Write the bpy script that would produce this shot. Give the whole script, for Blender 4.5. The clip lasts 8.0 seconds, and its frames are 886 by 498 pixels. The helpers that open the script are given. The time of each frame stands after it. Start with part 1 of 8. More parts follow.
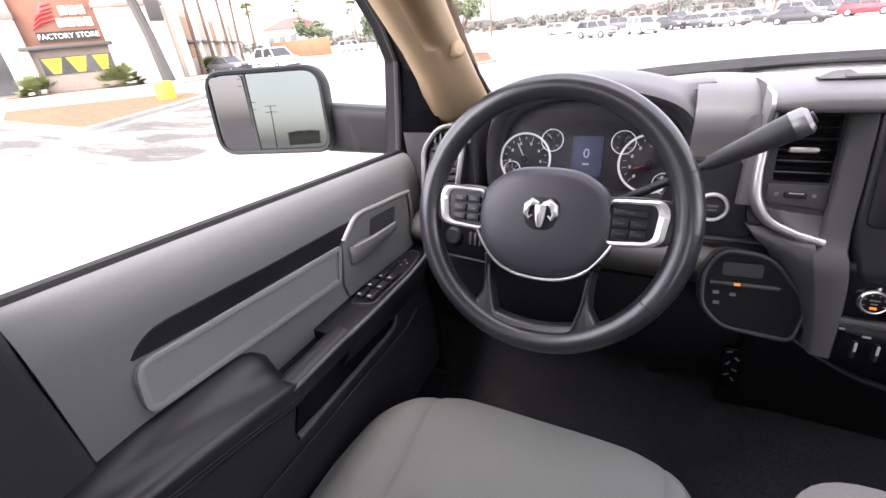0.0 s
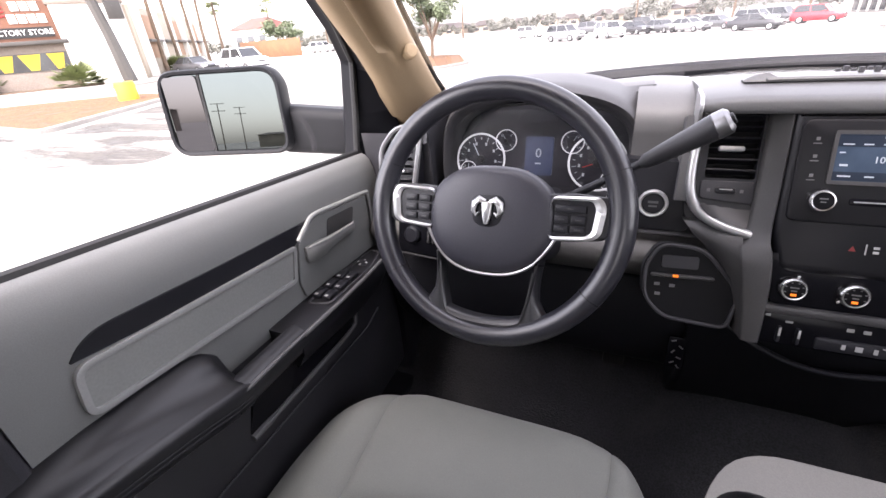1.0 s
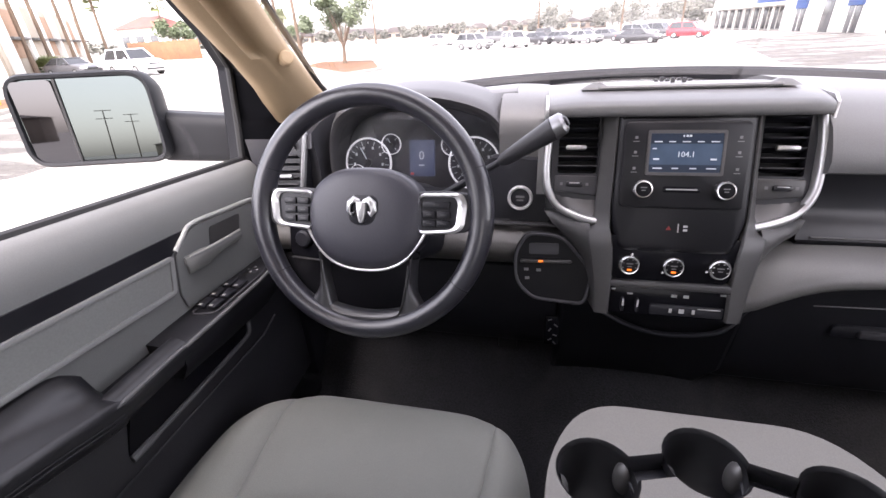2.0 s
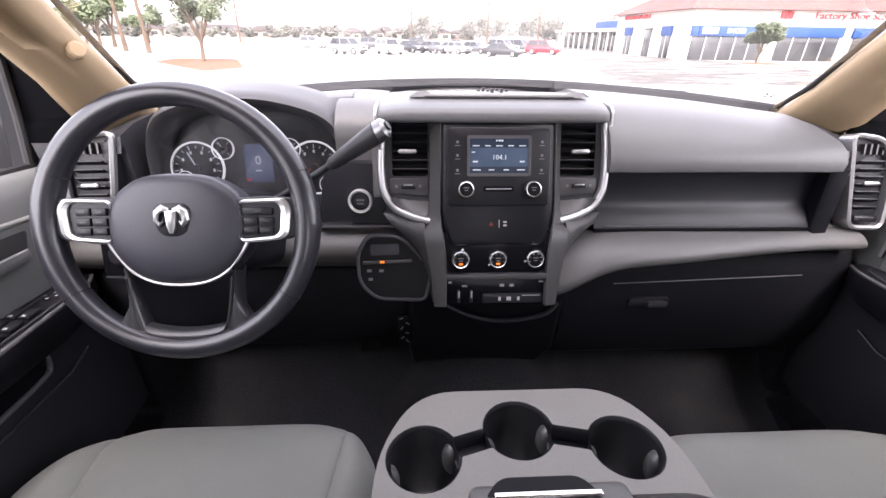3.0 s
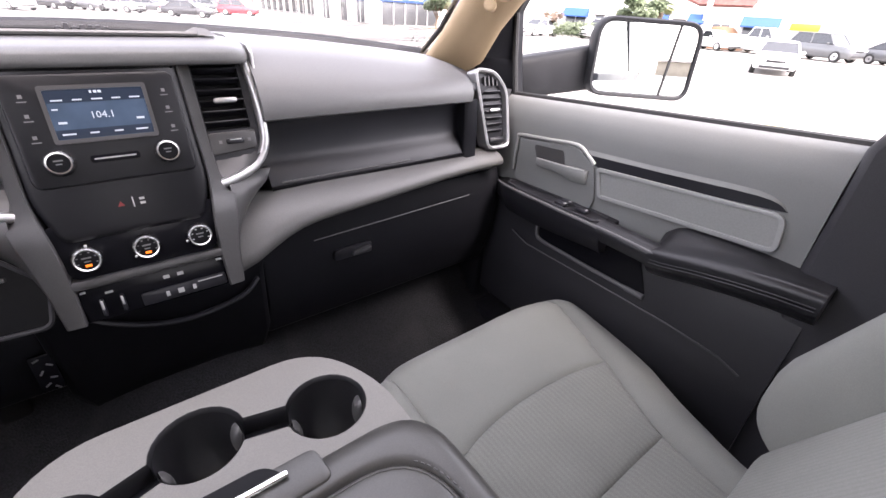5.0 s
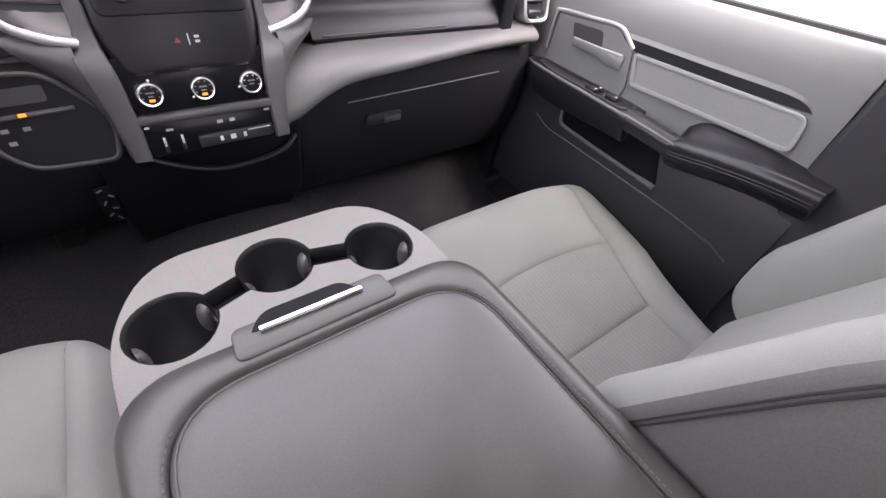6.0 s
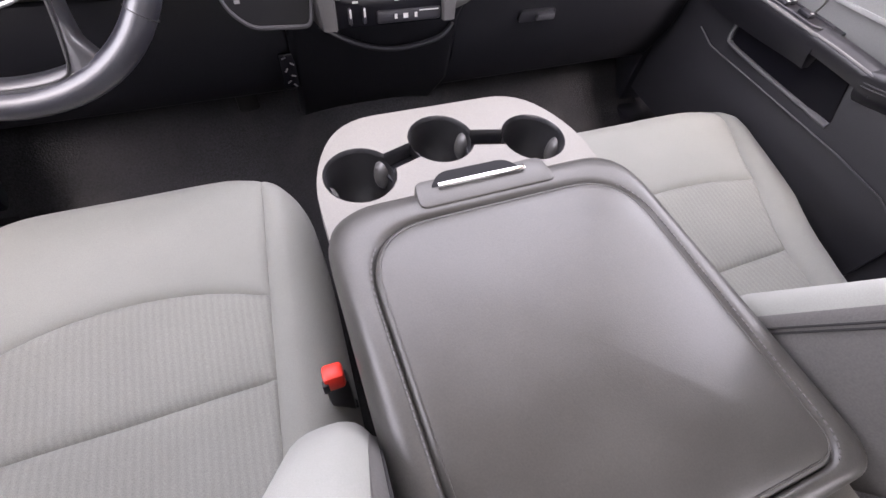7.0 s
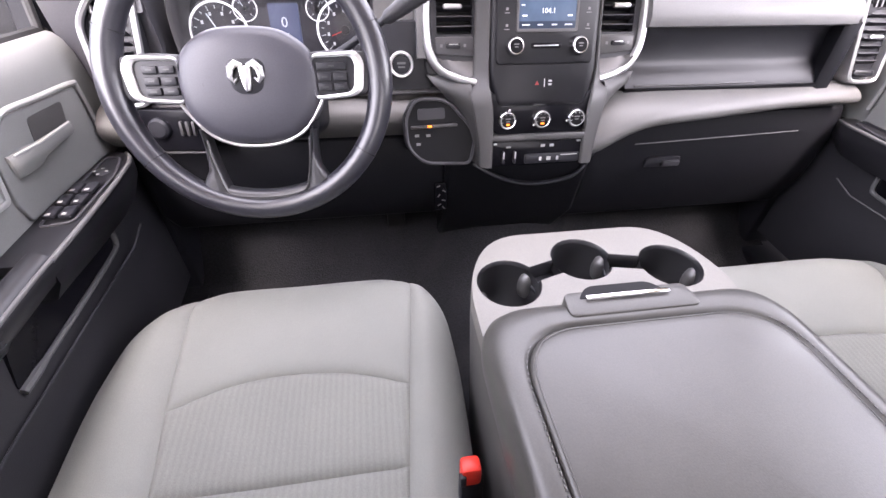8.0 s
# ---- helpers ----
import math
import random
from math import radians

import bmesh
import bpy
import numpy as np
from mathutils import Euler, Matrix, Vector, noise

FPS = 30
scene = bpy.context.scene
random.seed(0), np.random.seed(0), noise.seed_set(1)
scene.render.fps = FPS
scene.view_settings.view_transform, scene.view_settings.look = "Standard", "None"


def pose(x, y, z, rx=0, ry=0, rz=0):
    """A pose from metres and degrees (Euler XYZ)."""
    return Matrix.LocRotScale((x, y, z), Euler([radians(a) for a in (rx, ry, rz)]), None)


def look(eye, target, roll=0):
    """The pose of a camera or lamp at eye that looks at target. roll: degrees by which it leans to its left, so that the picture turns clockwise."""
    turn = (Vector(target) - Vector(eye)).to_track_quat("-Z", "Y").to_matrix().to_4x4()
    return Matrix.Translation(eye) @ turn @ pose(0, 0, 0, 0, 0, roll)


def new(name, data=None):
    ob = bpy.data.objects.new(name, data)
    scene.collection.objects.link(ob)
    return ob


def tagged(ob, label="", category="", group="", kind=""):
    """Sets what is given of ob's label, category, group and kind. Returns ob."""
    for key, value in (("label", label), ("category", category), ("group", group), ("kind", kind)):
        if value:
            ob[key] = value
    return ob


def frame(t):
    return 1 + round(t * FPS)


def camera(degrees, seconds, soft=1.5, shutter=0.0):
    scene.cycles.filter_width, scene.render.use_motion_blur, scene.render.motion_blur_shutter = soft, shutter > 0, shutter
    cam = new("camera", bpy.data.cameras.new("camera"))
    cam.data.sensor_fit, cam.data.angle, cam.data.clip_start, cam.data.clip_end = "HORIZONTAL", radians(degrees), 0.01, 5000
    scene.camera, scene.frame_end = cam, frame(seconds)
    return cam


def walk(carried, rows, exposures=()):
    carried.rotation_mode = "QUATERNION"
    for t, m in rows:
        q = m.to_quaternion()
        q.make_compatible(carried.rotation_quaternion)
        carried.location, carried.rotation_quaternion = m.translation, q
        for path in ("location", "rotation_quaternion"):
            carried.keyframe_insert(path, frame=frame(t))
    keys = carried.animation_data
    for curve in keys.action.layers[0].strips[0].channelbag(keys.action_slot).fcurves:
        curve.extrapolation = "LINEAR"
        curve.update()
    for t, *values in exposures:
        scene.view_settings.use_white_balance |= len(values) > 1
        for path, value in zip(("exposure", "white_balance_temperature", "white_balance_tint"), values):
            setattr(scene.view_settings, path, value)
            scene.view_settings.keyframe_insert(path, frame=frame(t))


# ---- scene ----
cam = camera(92.5, 8.0)
PATH = [
    (0, (-0.338, -0.024, 1.644), (-1.191, 1.538, 0.732), -5.5),
    (0.5, (-0.326, -0.025, 1.643), (-1.16, 1.549, 0.733), -5.7),
    (1, (-0.299, -0.023, 1.642), (-1.05, 1.589, 0.728), -4.8),
    (1.2, (-0.285, -0.027, 1.644), (-0.979, 1.611, 0.729), -4.3),
    (2.3, (-0.189, -0.04, 1.642), (-0.452, 1.719, 0.727), -1.9),
    (2.5, (-0.169, -0.04, 1.641), (-0.304, 1.734, 0.728), -0.6),
    (3, (-0.133, -0.044, 1.642), (-0.037, 1.739, 0.74), 0.8),
    (3.5, (-0.094, -0.032, 1.633), (0.256, 1.725, 0.743), 1.1),
    (4, (-0.044, -0.019, 1.618), (0.694, 1.624, 0.75), 2.0),
    (4.5, (-0.015, -0.012, 1.62), (0.995, 1.466, 0.728), 4.4),
    (4.7, (0.004, -0.032, 1.597), (1.082, 1.402, 0.714), 3.8),
    (5.8, (-0.057, -0.039, 1.6), (0.959, 0.992, 0.22), 9.4),
    (6, (-0.095, -0.049, 1.594), (0.885, 1.003, 0.205), 10.9),
    (6.5, (-0.157, -0.062, 1.581), (0.649, 0.988, 0.081), 12.1),
    (7, (-0.207, -0.072, 1.584), (0.342, 0.909, -0.07), 10.1),
    (7.5, (-0.268, -0.095, 1.594), (0.112, 1.029, -0.016), 6.6),
    (8, (-0.3, -0.109, 1.61), (-0.051, 1.395, 0.316), 1.6),
]
walk(cam, [(t, look(eye, target, roll)) for t, eye, target, roll in PATH],
     exposures=[(0.0, 2.33, 6750, 21), (1.2, 2.33, 6750, 21), (2.5, 2.37, 6750, 22), (4.5, 2.65, 6750, 22), (5.8, 2.92, 6850, 22), (6.5, 3.53, 6900, 23), (7.5, 3.55, 6900, 25), (8.0, 3.61, 6750, 25)])

# ---- world and light ----
world = bpy.data.worlds.new("sky")
scene.world = world
world.use_nodes = True
wn = world.node_tree
sky = wn.nodes.new("ShaderNodeTexSky")
sky.sky_type = "NISHITA"
sky.sun_disc = False
sky.sun_elevation, sky.sun_rotation = radians(55), radians(178)
sky.air_density, sky.dust_density, sky.ozone_density = 1.0, 3.0, 1.0
hsv = wn.nodes.new("ShaderNodeHueSaturation")
hsv.inputs["Saturation"].default_value, hsv.inputs["Value"].default_value = 0.3, 2.0
wn.links.new(sky.outputs[0], hsv.inputs["Color"])
wn.links.new(hsv.outputs[0], wn.nodes["Background"].inputs[0])
wn.nodes["Background"].inputs[1].default_value = 0.15
sun = new("sun", bpy.data.lights.new("sun", "SUN"))
sun.data.energy, sun.data.angle, sun.data.color = 0.6, radians(25), (1.0, 0.96, 0.9)
sun.matrix_world = look((0, 0, 60), (-1.5, 42, 0))

# ---- materials ----
def shader(name, colour, rough=0.5, metal=0.0, grain=0.0, scale=400.0, bump=0.0, stain=0.0, stain_scale=6.0, spec=0.5, coat=0.0, emit=0.0, sheen=0.0):
    m = bpy.data.materials.new(name)
    m.use_nodes = True
    nt = m.node_tree
    b = nt.nodes["Principled BSDF"]
    b.inputs["Roughness"].default_value, b.inputs["Metallic"].default_value = rough, metal
    b.inputs["Specular IOR Level"].default_value = spec
    b.inputs["Coat Weight"].default_value = coat
    b.inputs["Sheen Weight"].default_value = sheen
    b.inputs["Base Color"].default_value = (*colour, 1)
    if emit:
        b.inputs["Emission Color"].default_value = (*colour, 1)
        b.inputs["Emission Strength"].default_value = emit
    tc = nt.nodes.new("ShaderNodeTexCoord")
    if grain or stain:
        fine = nt.nodes.new("ShaderNodeTexNoise")
        fine.inputs["Scale"].default_value, fine.inputs["Detail"].default_value = scale, 3
        wide = nt.nodes.new("ShaderNodeTexNoise")
        wide.inputs["Scale"].default_value, wide.inputs["Detail"].default_value = stain_scale, 5
        nt.links.new(tc.outputs["Object"], fine.inputs["Vector"])
        nt.links.new(tc.outputs["Object"], wide.inputs["Vector"])
        def band(node, amount):
            r = nt.nodes.new("ShaderNodeMapRange")
            r.inputs["From Min"].default_value, r.inputs["From Max"].default_value = 0.3, 0.7
            r.inputs["To Min"].default_value, r.inputs["To Max"].default_value = 1 - amount, 1 + amount
            nt.links.new(node.outputs["Fac"], r.inputs["Value"])
            return r
        a, c = band(fine, grain), band(wide, stain)
        mul = nt.nodes.new("ShaderNodeMath")
        mul.operation = "MULTIPLY"
        nt.links.new(a.outputs[0], mul.inputs[0])
        nt.links.new(c.outputs[0], mul.inputs[1])
        sc = nt.nodes.new("ShaderNodeVectorMath")
        sc.operation = "SCALE"
        sc.inputs[0].default_value = colour
        nt.links.new(mul.outputs[0], sc.inputs["Scale"])
        nt.links.new(sc.outputs[0], b.inputs["Base Color"])
        if stain >= 0.1:
            rr = nt.nodes.new("ShaderNodeMath")
            rr.operation = "MULTIPLY"
            rr.inputs[1].default_value = rough
            nt.links.new(c.outputs[0], rr.inputs[0])
            nt.links.new(rr.outputs[0], b.inputs["Roughness"])
        if bump:
            bp = nt.nodes.new("ShaderNodeBump")
            bp.inputs["Strength"].default_value, bp.inputs["Distance"].default_value = bump, 0.4 / scale
            nt.links.new(fine.outputs["Fac"], bp.inputs["Height"])
            nt.links.new(bp.outputs[0], b.inputs["Normal"])
    return m


def ribbed_cloth(name, colour, pitch):
    """Woven cloth with narrow ribs along y."""
    m = shader(name, colour, 0.9, grain=0.18, scale=900, bump=0.3, stain=0.08, sheen=0.1)
    nt = m.node_tree
    b = nt.nodes["Principled BSDF"]
    tc = nt.nodes.new("ShaderNodeTexCoord")
    w = nt.nodes.new("ShaderNodeTexWave")
    w.bands_direction = "X"
    w.inputs["Scale"].default_value = 0.314 / pitch
    w.inputs["Distortion"].default_value = 0.6
    w.inputs["Detail"].default_value = 2
    w.inputs["Detail Scale"].default_value = 3
    nt.links.new(tc.outputs["Object"], w.inputs["Vector"])
    old = b.inputs["Base Color"].links[0].from_socket
    r = nt.nodes.new("ShaderNodeMapRange")
    r.inputs["To Min"].default_value, r.inputs["To Max"].default_value = 0.95, 1.045
    nt.links.new(w.outputs["Fac"], r.inputs["Value"])
    sc = nt.nodes.new("ShaderNodeVectorMath")
    sc.operation = "SCALE"
    nt.links.new(old, sc.inputs[0])
    nt.links.new(r.outputs[0], sc.inputs["Scale"])
    nt.links.new(sc.outputs[0], b.inputs["Base Color"])
    bp = nt.nodes.new("ShaderNodeBump")
    bp.inputs["Strength"].default_value, bp.inputs["Distance"].default_value = 0.2, 0.001
    nt.links.new(w.outputs["Fac"], bp.inputs["Height"])
    nt.links.new(bp.outputs[0], b.inputs["Normal"])
    return m


def pane(name, tint=(1, 1, 1), gloss=1.0):
    """Thin clear glass: lets light straight through, with a weak mirror sheen."""
    m = bpy.data.materials.new(name)
    m.use_nodes = True
    nt = m.node_tree
    nt.nodes.remove(nt.nodes["Principled BSDF"])
    t, g = nt.nodes.new("ShaderNodeBsdfTransparent"), nt.nodes.new("ShaderNodeBsdfGlossy")
    t.inputs[0].default_value = (*tint, 1)
    g.inputs["Roughness"].default_value = 0.0
    f, mul, mix = nt.nodes.new("ShaderNodeFresnel"), nt.nodes.new("ShaderNodeMath"), nt.nodes.new("ShaderNodeMixShader")
    f.inputs[0].default_value = 1.45
    mul.operation = "MULTIPLY"
    mul.inputs[1].default_value = gloss
    nt.links.new(f.outputs[0], mul.inputs[0])
    nt.links.new(mul.outputs[0], mix.inputs[0])
    nt.links.new(t.outputs[0], mix.inputs[1])
    nt.links.new(g.outputs[0], mix.inputs[2])
    nt.links.new(mix.outputs[0], nt.nodes["Material Output"].inputs[0])
    return m


M_PAD = shader("soft_grey_dash", (0.093, 0.093, 0.096), 0.48, grain=0.12, scale=700, bump=0.35, stain=0.05)
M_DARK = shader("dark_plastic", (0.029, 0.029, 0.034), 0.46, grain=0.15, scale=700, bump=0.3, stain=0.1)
M_BLACK = shader("black_plastic", (0.0118, 0.0120, 0.0160), 0.42, grain=0.12, scale=800, bump=0.25, stain=0.12, spec=0.38)
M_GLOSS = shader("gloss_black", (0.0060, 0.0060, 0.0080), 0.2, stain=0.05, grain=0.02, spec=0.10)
M_GREYTRIM = shader("grey_trim", (0.054, 0.053, 0.055), 0.40, metal=0.2, grain=0.05, scale=500, stain=0.05)
M_DOOR = shader("door_grey", (0.172, 0.176, 0.174), 0.50, grain=0.06, scale=750, bump=0.2, stain=0.05)
M_INSERT = shader("silver_insert", (0.305, 0.312, 0.304), 0.42, metal=0.3, grain=0.05, scale=300, stain=0.04)
M_CHROME = shader("chrome", (0.82, 0.82, 0.83), 0.1, metal=1.0, stain=0.2, grain=0.03)
M_SATIN = shader("satin_silver", (0.44, 0.44, 0.45), 0.36, metal=0.9, stain=0.08, grain=0.04)
M_LEATHER = shader("wheel_leather", (0.0215, 0.0215, 0.0280), 0.28, grain=0.2, scale=700, bump=0.12, stain=0.09, stain_scale=8, spec=0.75)
M_VINYL = shader("console_vinyl", (0.0500, 0.0482, 0.0442), 0.41, grain=0.12, scale=600, bump=0.14, stain=0.20, stain_scale=9, spec=0.62)
M_CLOTH = shader("grey_cloth", (0.198, 0.202, 0.187), 0.92, grain=0.10, scale=1100, bump=0.3, stain=0.06, sheen=0.1)
M_RIB = ribbed_cloth("ribbed_grey_cloth", (0.190, 0.194, 0.178), 0.009)
M_SIDE = shader("seat_side_vinyl", (0.080, 0.077, 0.075), 0.5, grain=0.12, scale=500, bump=0.3, stain=0.06)
M_TRAY = shader("console_grey_plastic", (0.166, 0.158, 0.143), 0.45, grain=0.1, scale=800, bump=0.25, stain=0.05)
M_CARPET = shader("black_carpet", (0.0140, 0.0140, 0.0168), 1.0, grain=0.5, scale=260, bump=1.0, stain=0.3)
M_TAN = shader("beige_trim", (0.37, 0.27, 0.165), 0.65, grain=0.08, scale=700, bump=0.25, stain=0.06)
M_HEAD = shader("headliner", (0.42, 0.36, 0.28), 0.95, grain=0.1, scale=600, bump=0.3, stain=0.04)
M_RUBBER = shader("black_rubber", (0.014, 0.014, 0.015), 0.7, grain=0.2, scale=300, stain=0.15)
M_RED = shader("red_buckle", (0.75, 0.035, 0.02), 0.4, grain=0.04, stain=0.05)
M_ARM = shader("black_arm_vinyl", (0.0120, 0.0120, 0.0145), 0.34, grain=0.12, scale=800, bump=0.12, stain=0.05, spec=0.48)
M_HUB = shader("hub_vinyl", (0.0365, 0.0362, 0.0460), 0.40, grain=0.15, scale=800, bump=0.2, stain=0.1)
M_PIANO = shader("dull_black_panel", (0.0042, 0.0042, 0.0055), 0.45, grain=0.05, stain=0.1, spec=0.12)
M_STEEL = shader("brushed_grey_metal", (0.24, 0.24, 0.25), 0.33, metal=0.9, stain=0.08, grain=0.04)
M_HOUSING = shader("black_mirror_shell", (0.0105, 0.0110, 0.0130), 0.55, grain=0.2, scale=500, bump=0.3, stain=0.1, spec=0.18)
M_RIMTRIM = shader("pale_grey_trim", (0.33, 0.335, 0.33), 0.42, metal=0.2, grain=0.04, stain=0.05)
M_BEZEL = shader("silver_bezel", (0.50, 0.50, 0.51), 0.36, metal=0.8, stain=0.08, grain=0.04)
M_PADLOW = shader("soft_grey_lower_pad", (0.104, 0.102, 0.101), 0.5, grain=0.12, scale=700, bump=0.3, stain=0.06)
M_THREADDK = shader("dark_thread", (0.11, 0.108, 0.107), 0.8, grain=0.2)
M_CUP = shader("glossy_cup_rubber", (0.017, 0.017, 0.019), 0.34, grain=0.05, scale=500, stain=0.05, spec=1.0)
M_FINGER = shader("cup_finger_rubber", (0.075, 0.073, 0.072), 0.36, grain=0.06, scale=500, stain=0.05, spec=0.8)
M_MIRROR = shader("mirror_silver", (0.62, 0.65, 0.65), 0.01, metal=1.0)
# left mirror only: colour darkened so that its reflected sky comes out dimmer
M_MIRRORDARK = shader("darkened_mirror_silver", (0.068, 0.079, 0.080), 0.01, metal=1.0)
M_SCREEN = shader("lit_screen_blue", (0.030, 0.047, 0.074), 0.2, emit=0.16, stain=0.2, stain_scale=30)
M_SCREENDK = shader("lit_screen_dark", (0.012, 0.018, 0.03), 0.2, emit=0.15)
M_TICK = shader("dim_dial_print", (0.30, 0.32, 0.35), 0.4, emit=0.16)
M_LIT = shader("lit_marking", (0.34, 0.38, 0.43), 0.4, emit=0.13)
M_MARK = shader("white_print", (0.36, 0.36, 0.36), 0.5)
M_AMBER = shader("amber_lamp", (0.8, 0.17, 0.012), 0.4, emit=0.26)
M_REDLIT = shader("red_needle", (0.42, 0.03, 0.03), 0.4, emit=0.07)
M_CLUSTER = shader("lit_cluster_blue", (0.028, 0.038, 0.078), 0.3, emit=0.15)
M_RINGLIT = shader("lit_dial_ring", (0.50, 0.52, 0.56), 0.3, emit=0.22)
M_PRINT = shader("dim_print", (0.12, 0.12, 0.125), 0.5)
# face colour lifted to carry the grey haze of reflections on the lens
M_DIAL = shader("dial_face", (0.032, 0.032, 0.042), 0.4, grain=0.1, spec=0.3)
M_LENS = pane("clear_lens", (0.97, 0.97, 0.97), 1.6)
M_GLASS = pane("window_glass", (0.96, 0.975, 0.97), 0.02)
M_WSHIELD = pane("windshield_glass", (0.985, 0.99, 0.985), 0.25)
M_PRIVACY = pane("dark_privacy_glass", (0.40, 0.41, 0.41), 0.3)
M_BRIGHT = shader("bright_satin", (0.70, 0.70, 0.71), 0.35, metal=0.6, grain=0.03)
M_PAINT = shader("white_car_paint", (0.72, 0.72, 0.71), 0.3, coat=0.6, grain=0.02, stain=0.03)
M_SPOKE = shader("satin_spoke_plastic", (0.030, 0.030, 0.034), 0.30, grain=0.1, scale=800, bump=0.1, stain=0.1, spec=0.7)
M_CHROMEDULL = shader("worn_chrome", (0.66, 0.66, 0.67), 0.2, metal=1.0, stain=0.12, grain=0.03)
M_LOWBLACK = shader("dull_black_lower_trim", (0.0080, 0.0083, 0.0108), 0.55, grain=0.15, scale=800, bump=0.25, stain=0.12, spec=0.16)
M_EMBLEM = shader("bright_satin_chrome", (0.68, 0.68, 0.69), 0.30, metal=0.75, stain=0.08, grain=0.03)
M_HOOD = shader("dark_grey_hood_skin", (0.043, 0.042, 0.045), 0.46, grain=0.12, scale=700, bump=0.3, stain=0.06)
M_DOORLOW = shader("black_door_plastic", (0.0210, 0.0210, 0.0245), 0.44, grain=0.12, scale=700, bump=0.3, stain=0.08, spec=0.4)
M_SHOULDER = shader("dark_grey_moulding", (0.050, 0.049, 0.050), 0.46, grain=0.12, scale=700, bump=0.3, stain=0.06)
M_STICKER = shader("sticker_print", (0.03, 0.03, 0.03), 0.6, stain=0.2)

# ---- shape helpers ----
def part(name, bm, mat, parent=None, label="", bevel=0.0, sharp=35, seg=2):
    """Link a bmesh in world coordinates as one mesh object under a thing or a part."""
    bmesh.ops.recalc_face_normals(bm, faces=bm.faces)
    me = bpy.data.meshes.new(name)
    bm.to_mesh(me)
    bm.free()
    me.shade_smooth()
    me.set_sharp_from_angle(angle=radians(sharp))
    me.materials.append(mat)
    ob = new(name, me)
    if parent:
        ob.parent = parent
        if parent.data is None:
            ob.matrix_parent_inverse = Matrix.Translation(-parent.location)
    if label:
        ob["label"] = label
    if bevel:
        mod = ob.modifiers.new("edge", "BEVEL")
        mod.width, mod.segments, mod.limit_method, mod.angle_limit = bevel, seg, "ANGLE", radians(30)
    return ob


def thing(name, loc, label, category, group="", kind=""):
    e = new(name)
    e.location = loc
    e.empty_display_size = 0.05
    return tagged(e, label, category, group, kind)


def lone(name, bm, mat, label, category, group="", kind="", bevel=0.0):
    return tagged(part(name, bm, mat, None, "", bevel), label, category, group, kind)


def leaning(origin, tilt, yaw=0.0):
    """Frame on a face that looks at the driver: x right, y up the face (leaning forward by tilt), z out of it."""
    t = radians(tilt)
    m = Matrix(((1, 0, 0, 0), (0, math.sin(t), -math.cos(t), 0), (0, math.cos(t), math.sin(t), 0), (0, 0, 0, 1)))
    return Matrix.Translation(origin) @ Matrix.Rotation(radians(yaw), 4, "Z") @ m


def side_frame(s, x):
    """Frame on a door: x forward, y up, z into the cab. s: -1 left door, 1 right door."""
    return Matrix(((0, 0, -s, s * x), (1, 0, 0, 0), (0, 1, 0, 0), (0, 0, 0, 1)))


def smooth_loop(pts, steps=6, closed=True):
    """Catmull-Rom through the points."""
    n, out = len(pts), []
    ps = [Vector(p) for p in pts]
    rng = range(n) if closed else range(n - 1)
    for i in rng:
        if closed:
            a, b, c, d = ps[i - 1], ps[i], ps[(i + 1) % n], ps[(i + 2) % n]
        else:
            a, b, c, d = ps[max(i - 1, 0)], ps[i], ps[i + 1], ps[min(i + 2, n - 1)]
        for k in range(steps):
            t = k / steps
            out.append(0.5 * ((2 * b) + (c - a) * t + (2 * a - 5 * b + 4 * c - d) * t * t + (3 * b - a - 3 * c + d) * t ** 3))
    if not closed:
        out.append(ps[-1])
    return out


def rounded(pts, r, steps=5):
    """Polygon with rounded corners; r one radius or one for each corner."""
    n, out = len(pts), []
    for i in range(n):
        p, a, b = Vector(pts[i]).to_2d(), Vector(pts[i - 1]).to_2d(), Vector(pts[(i + 1) % n]).to_2d()
        ri = r[i] if isinstance(r, (list, tuple)) else r
        u, v = (a - p), (b - p)
        k = min(ri, 0.49 * u.length, 0.49 * v.length)
        u, v = p + u.normalized() * k, p + v.normalized() * k
        for j in range(steps + 1):
            t = j / steps
            out.append((1 - t) ** 2 * u + 2 * t * (1 - t) * p + t * t * v)
    return out


def rect(x0, y0, x1, y1, r=0.0, steps=4):
    c = [(x0, y0), (x1, y0), (x1, y1), (x0, y1)]
    return rounded(c, r, steps) if r else [Vector(p) for p in c]


def circle(cx, cy, r, n=24):
    return [Vector((cx + r * math.cos(2 * math.pi * i / n), cy + r * math.sin(2 * math.pi * i / n))) for i in range(n)]


def offset(loop, d):
    """Shrink a closed loop (counter-clockwise) by d."""
    n, out = len(loop), []
    for i in range(n):
        a, p, b = loop[i - 1], loop[i], loop[(i + 1) % n]
        t = (b - a)
        if t.length < 1e-9:
            out.append(p.copy())
            continue
        t.normalize()
        out.append(p + Vector((-t.y, t.x)) * d)
    return out


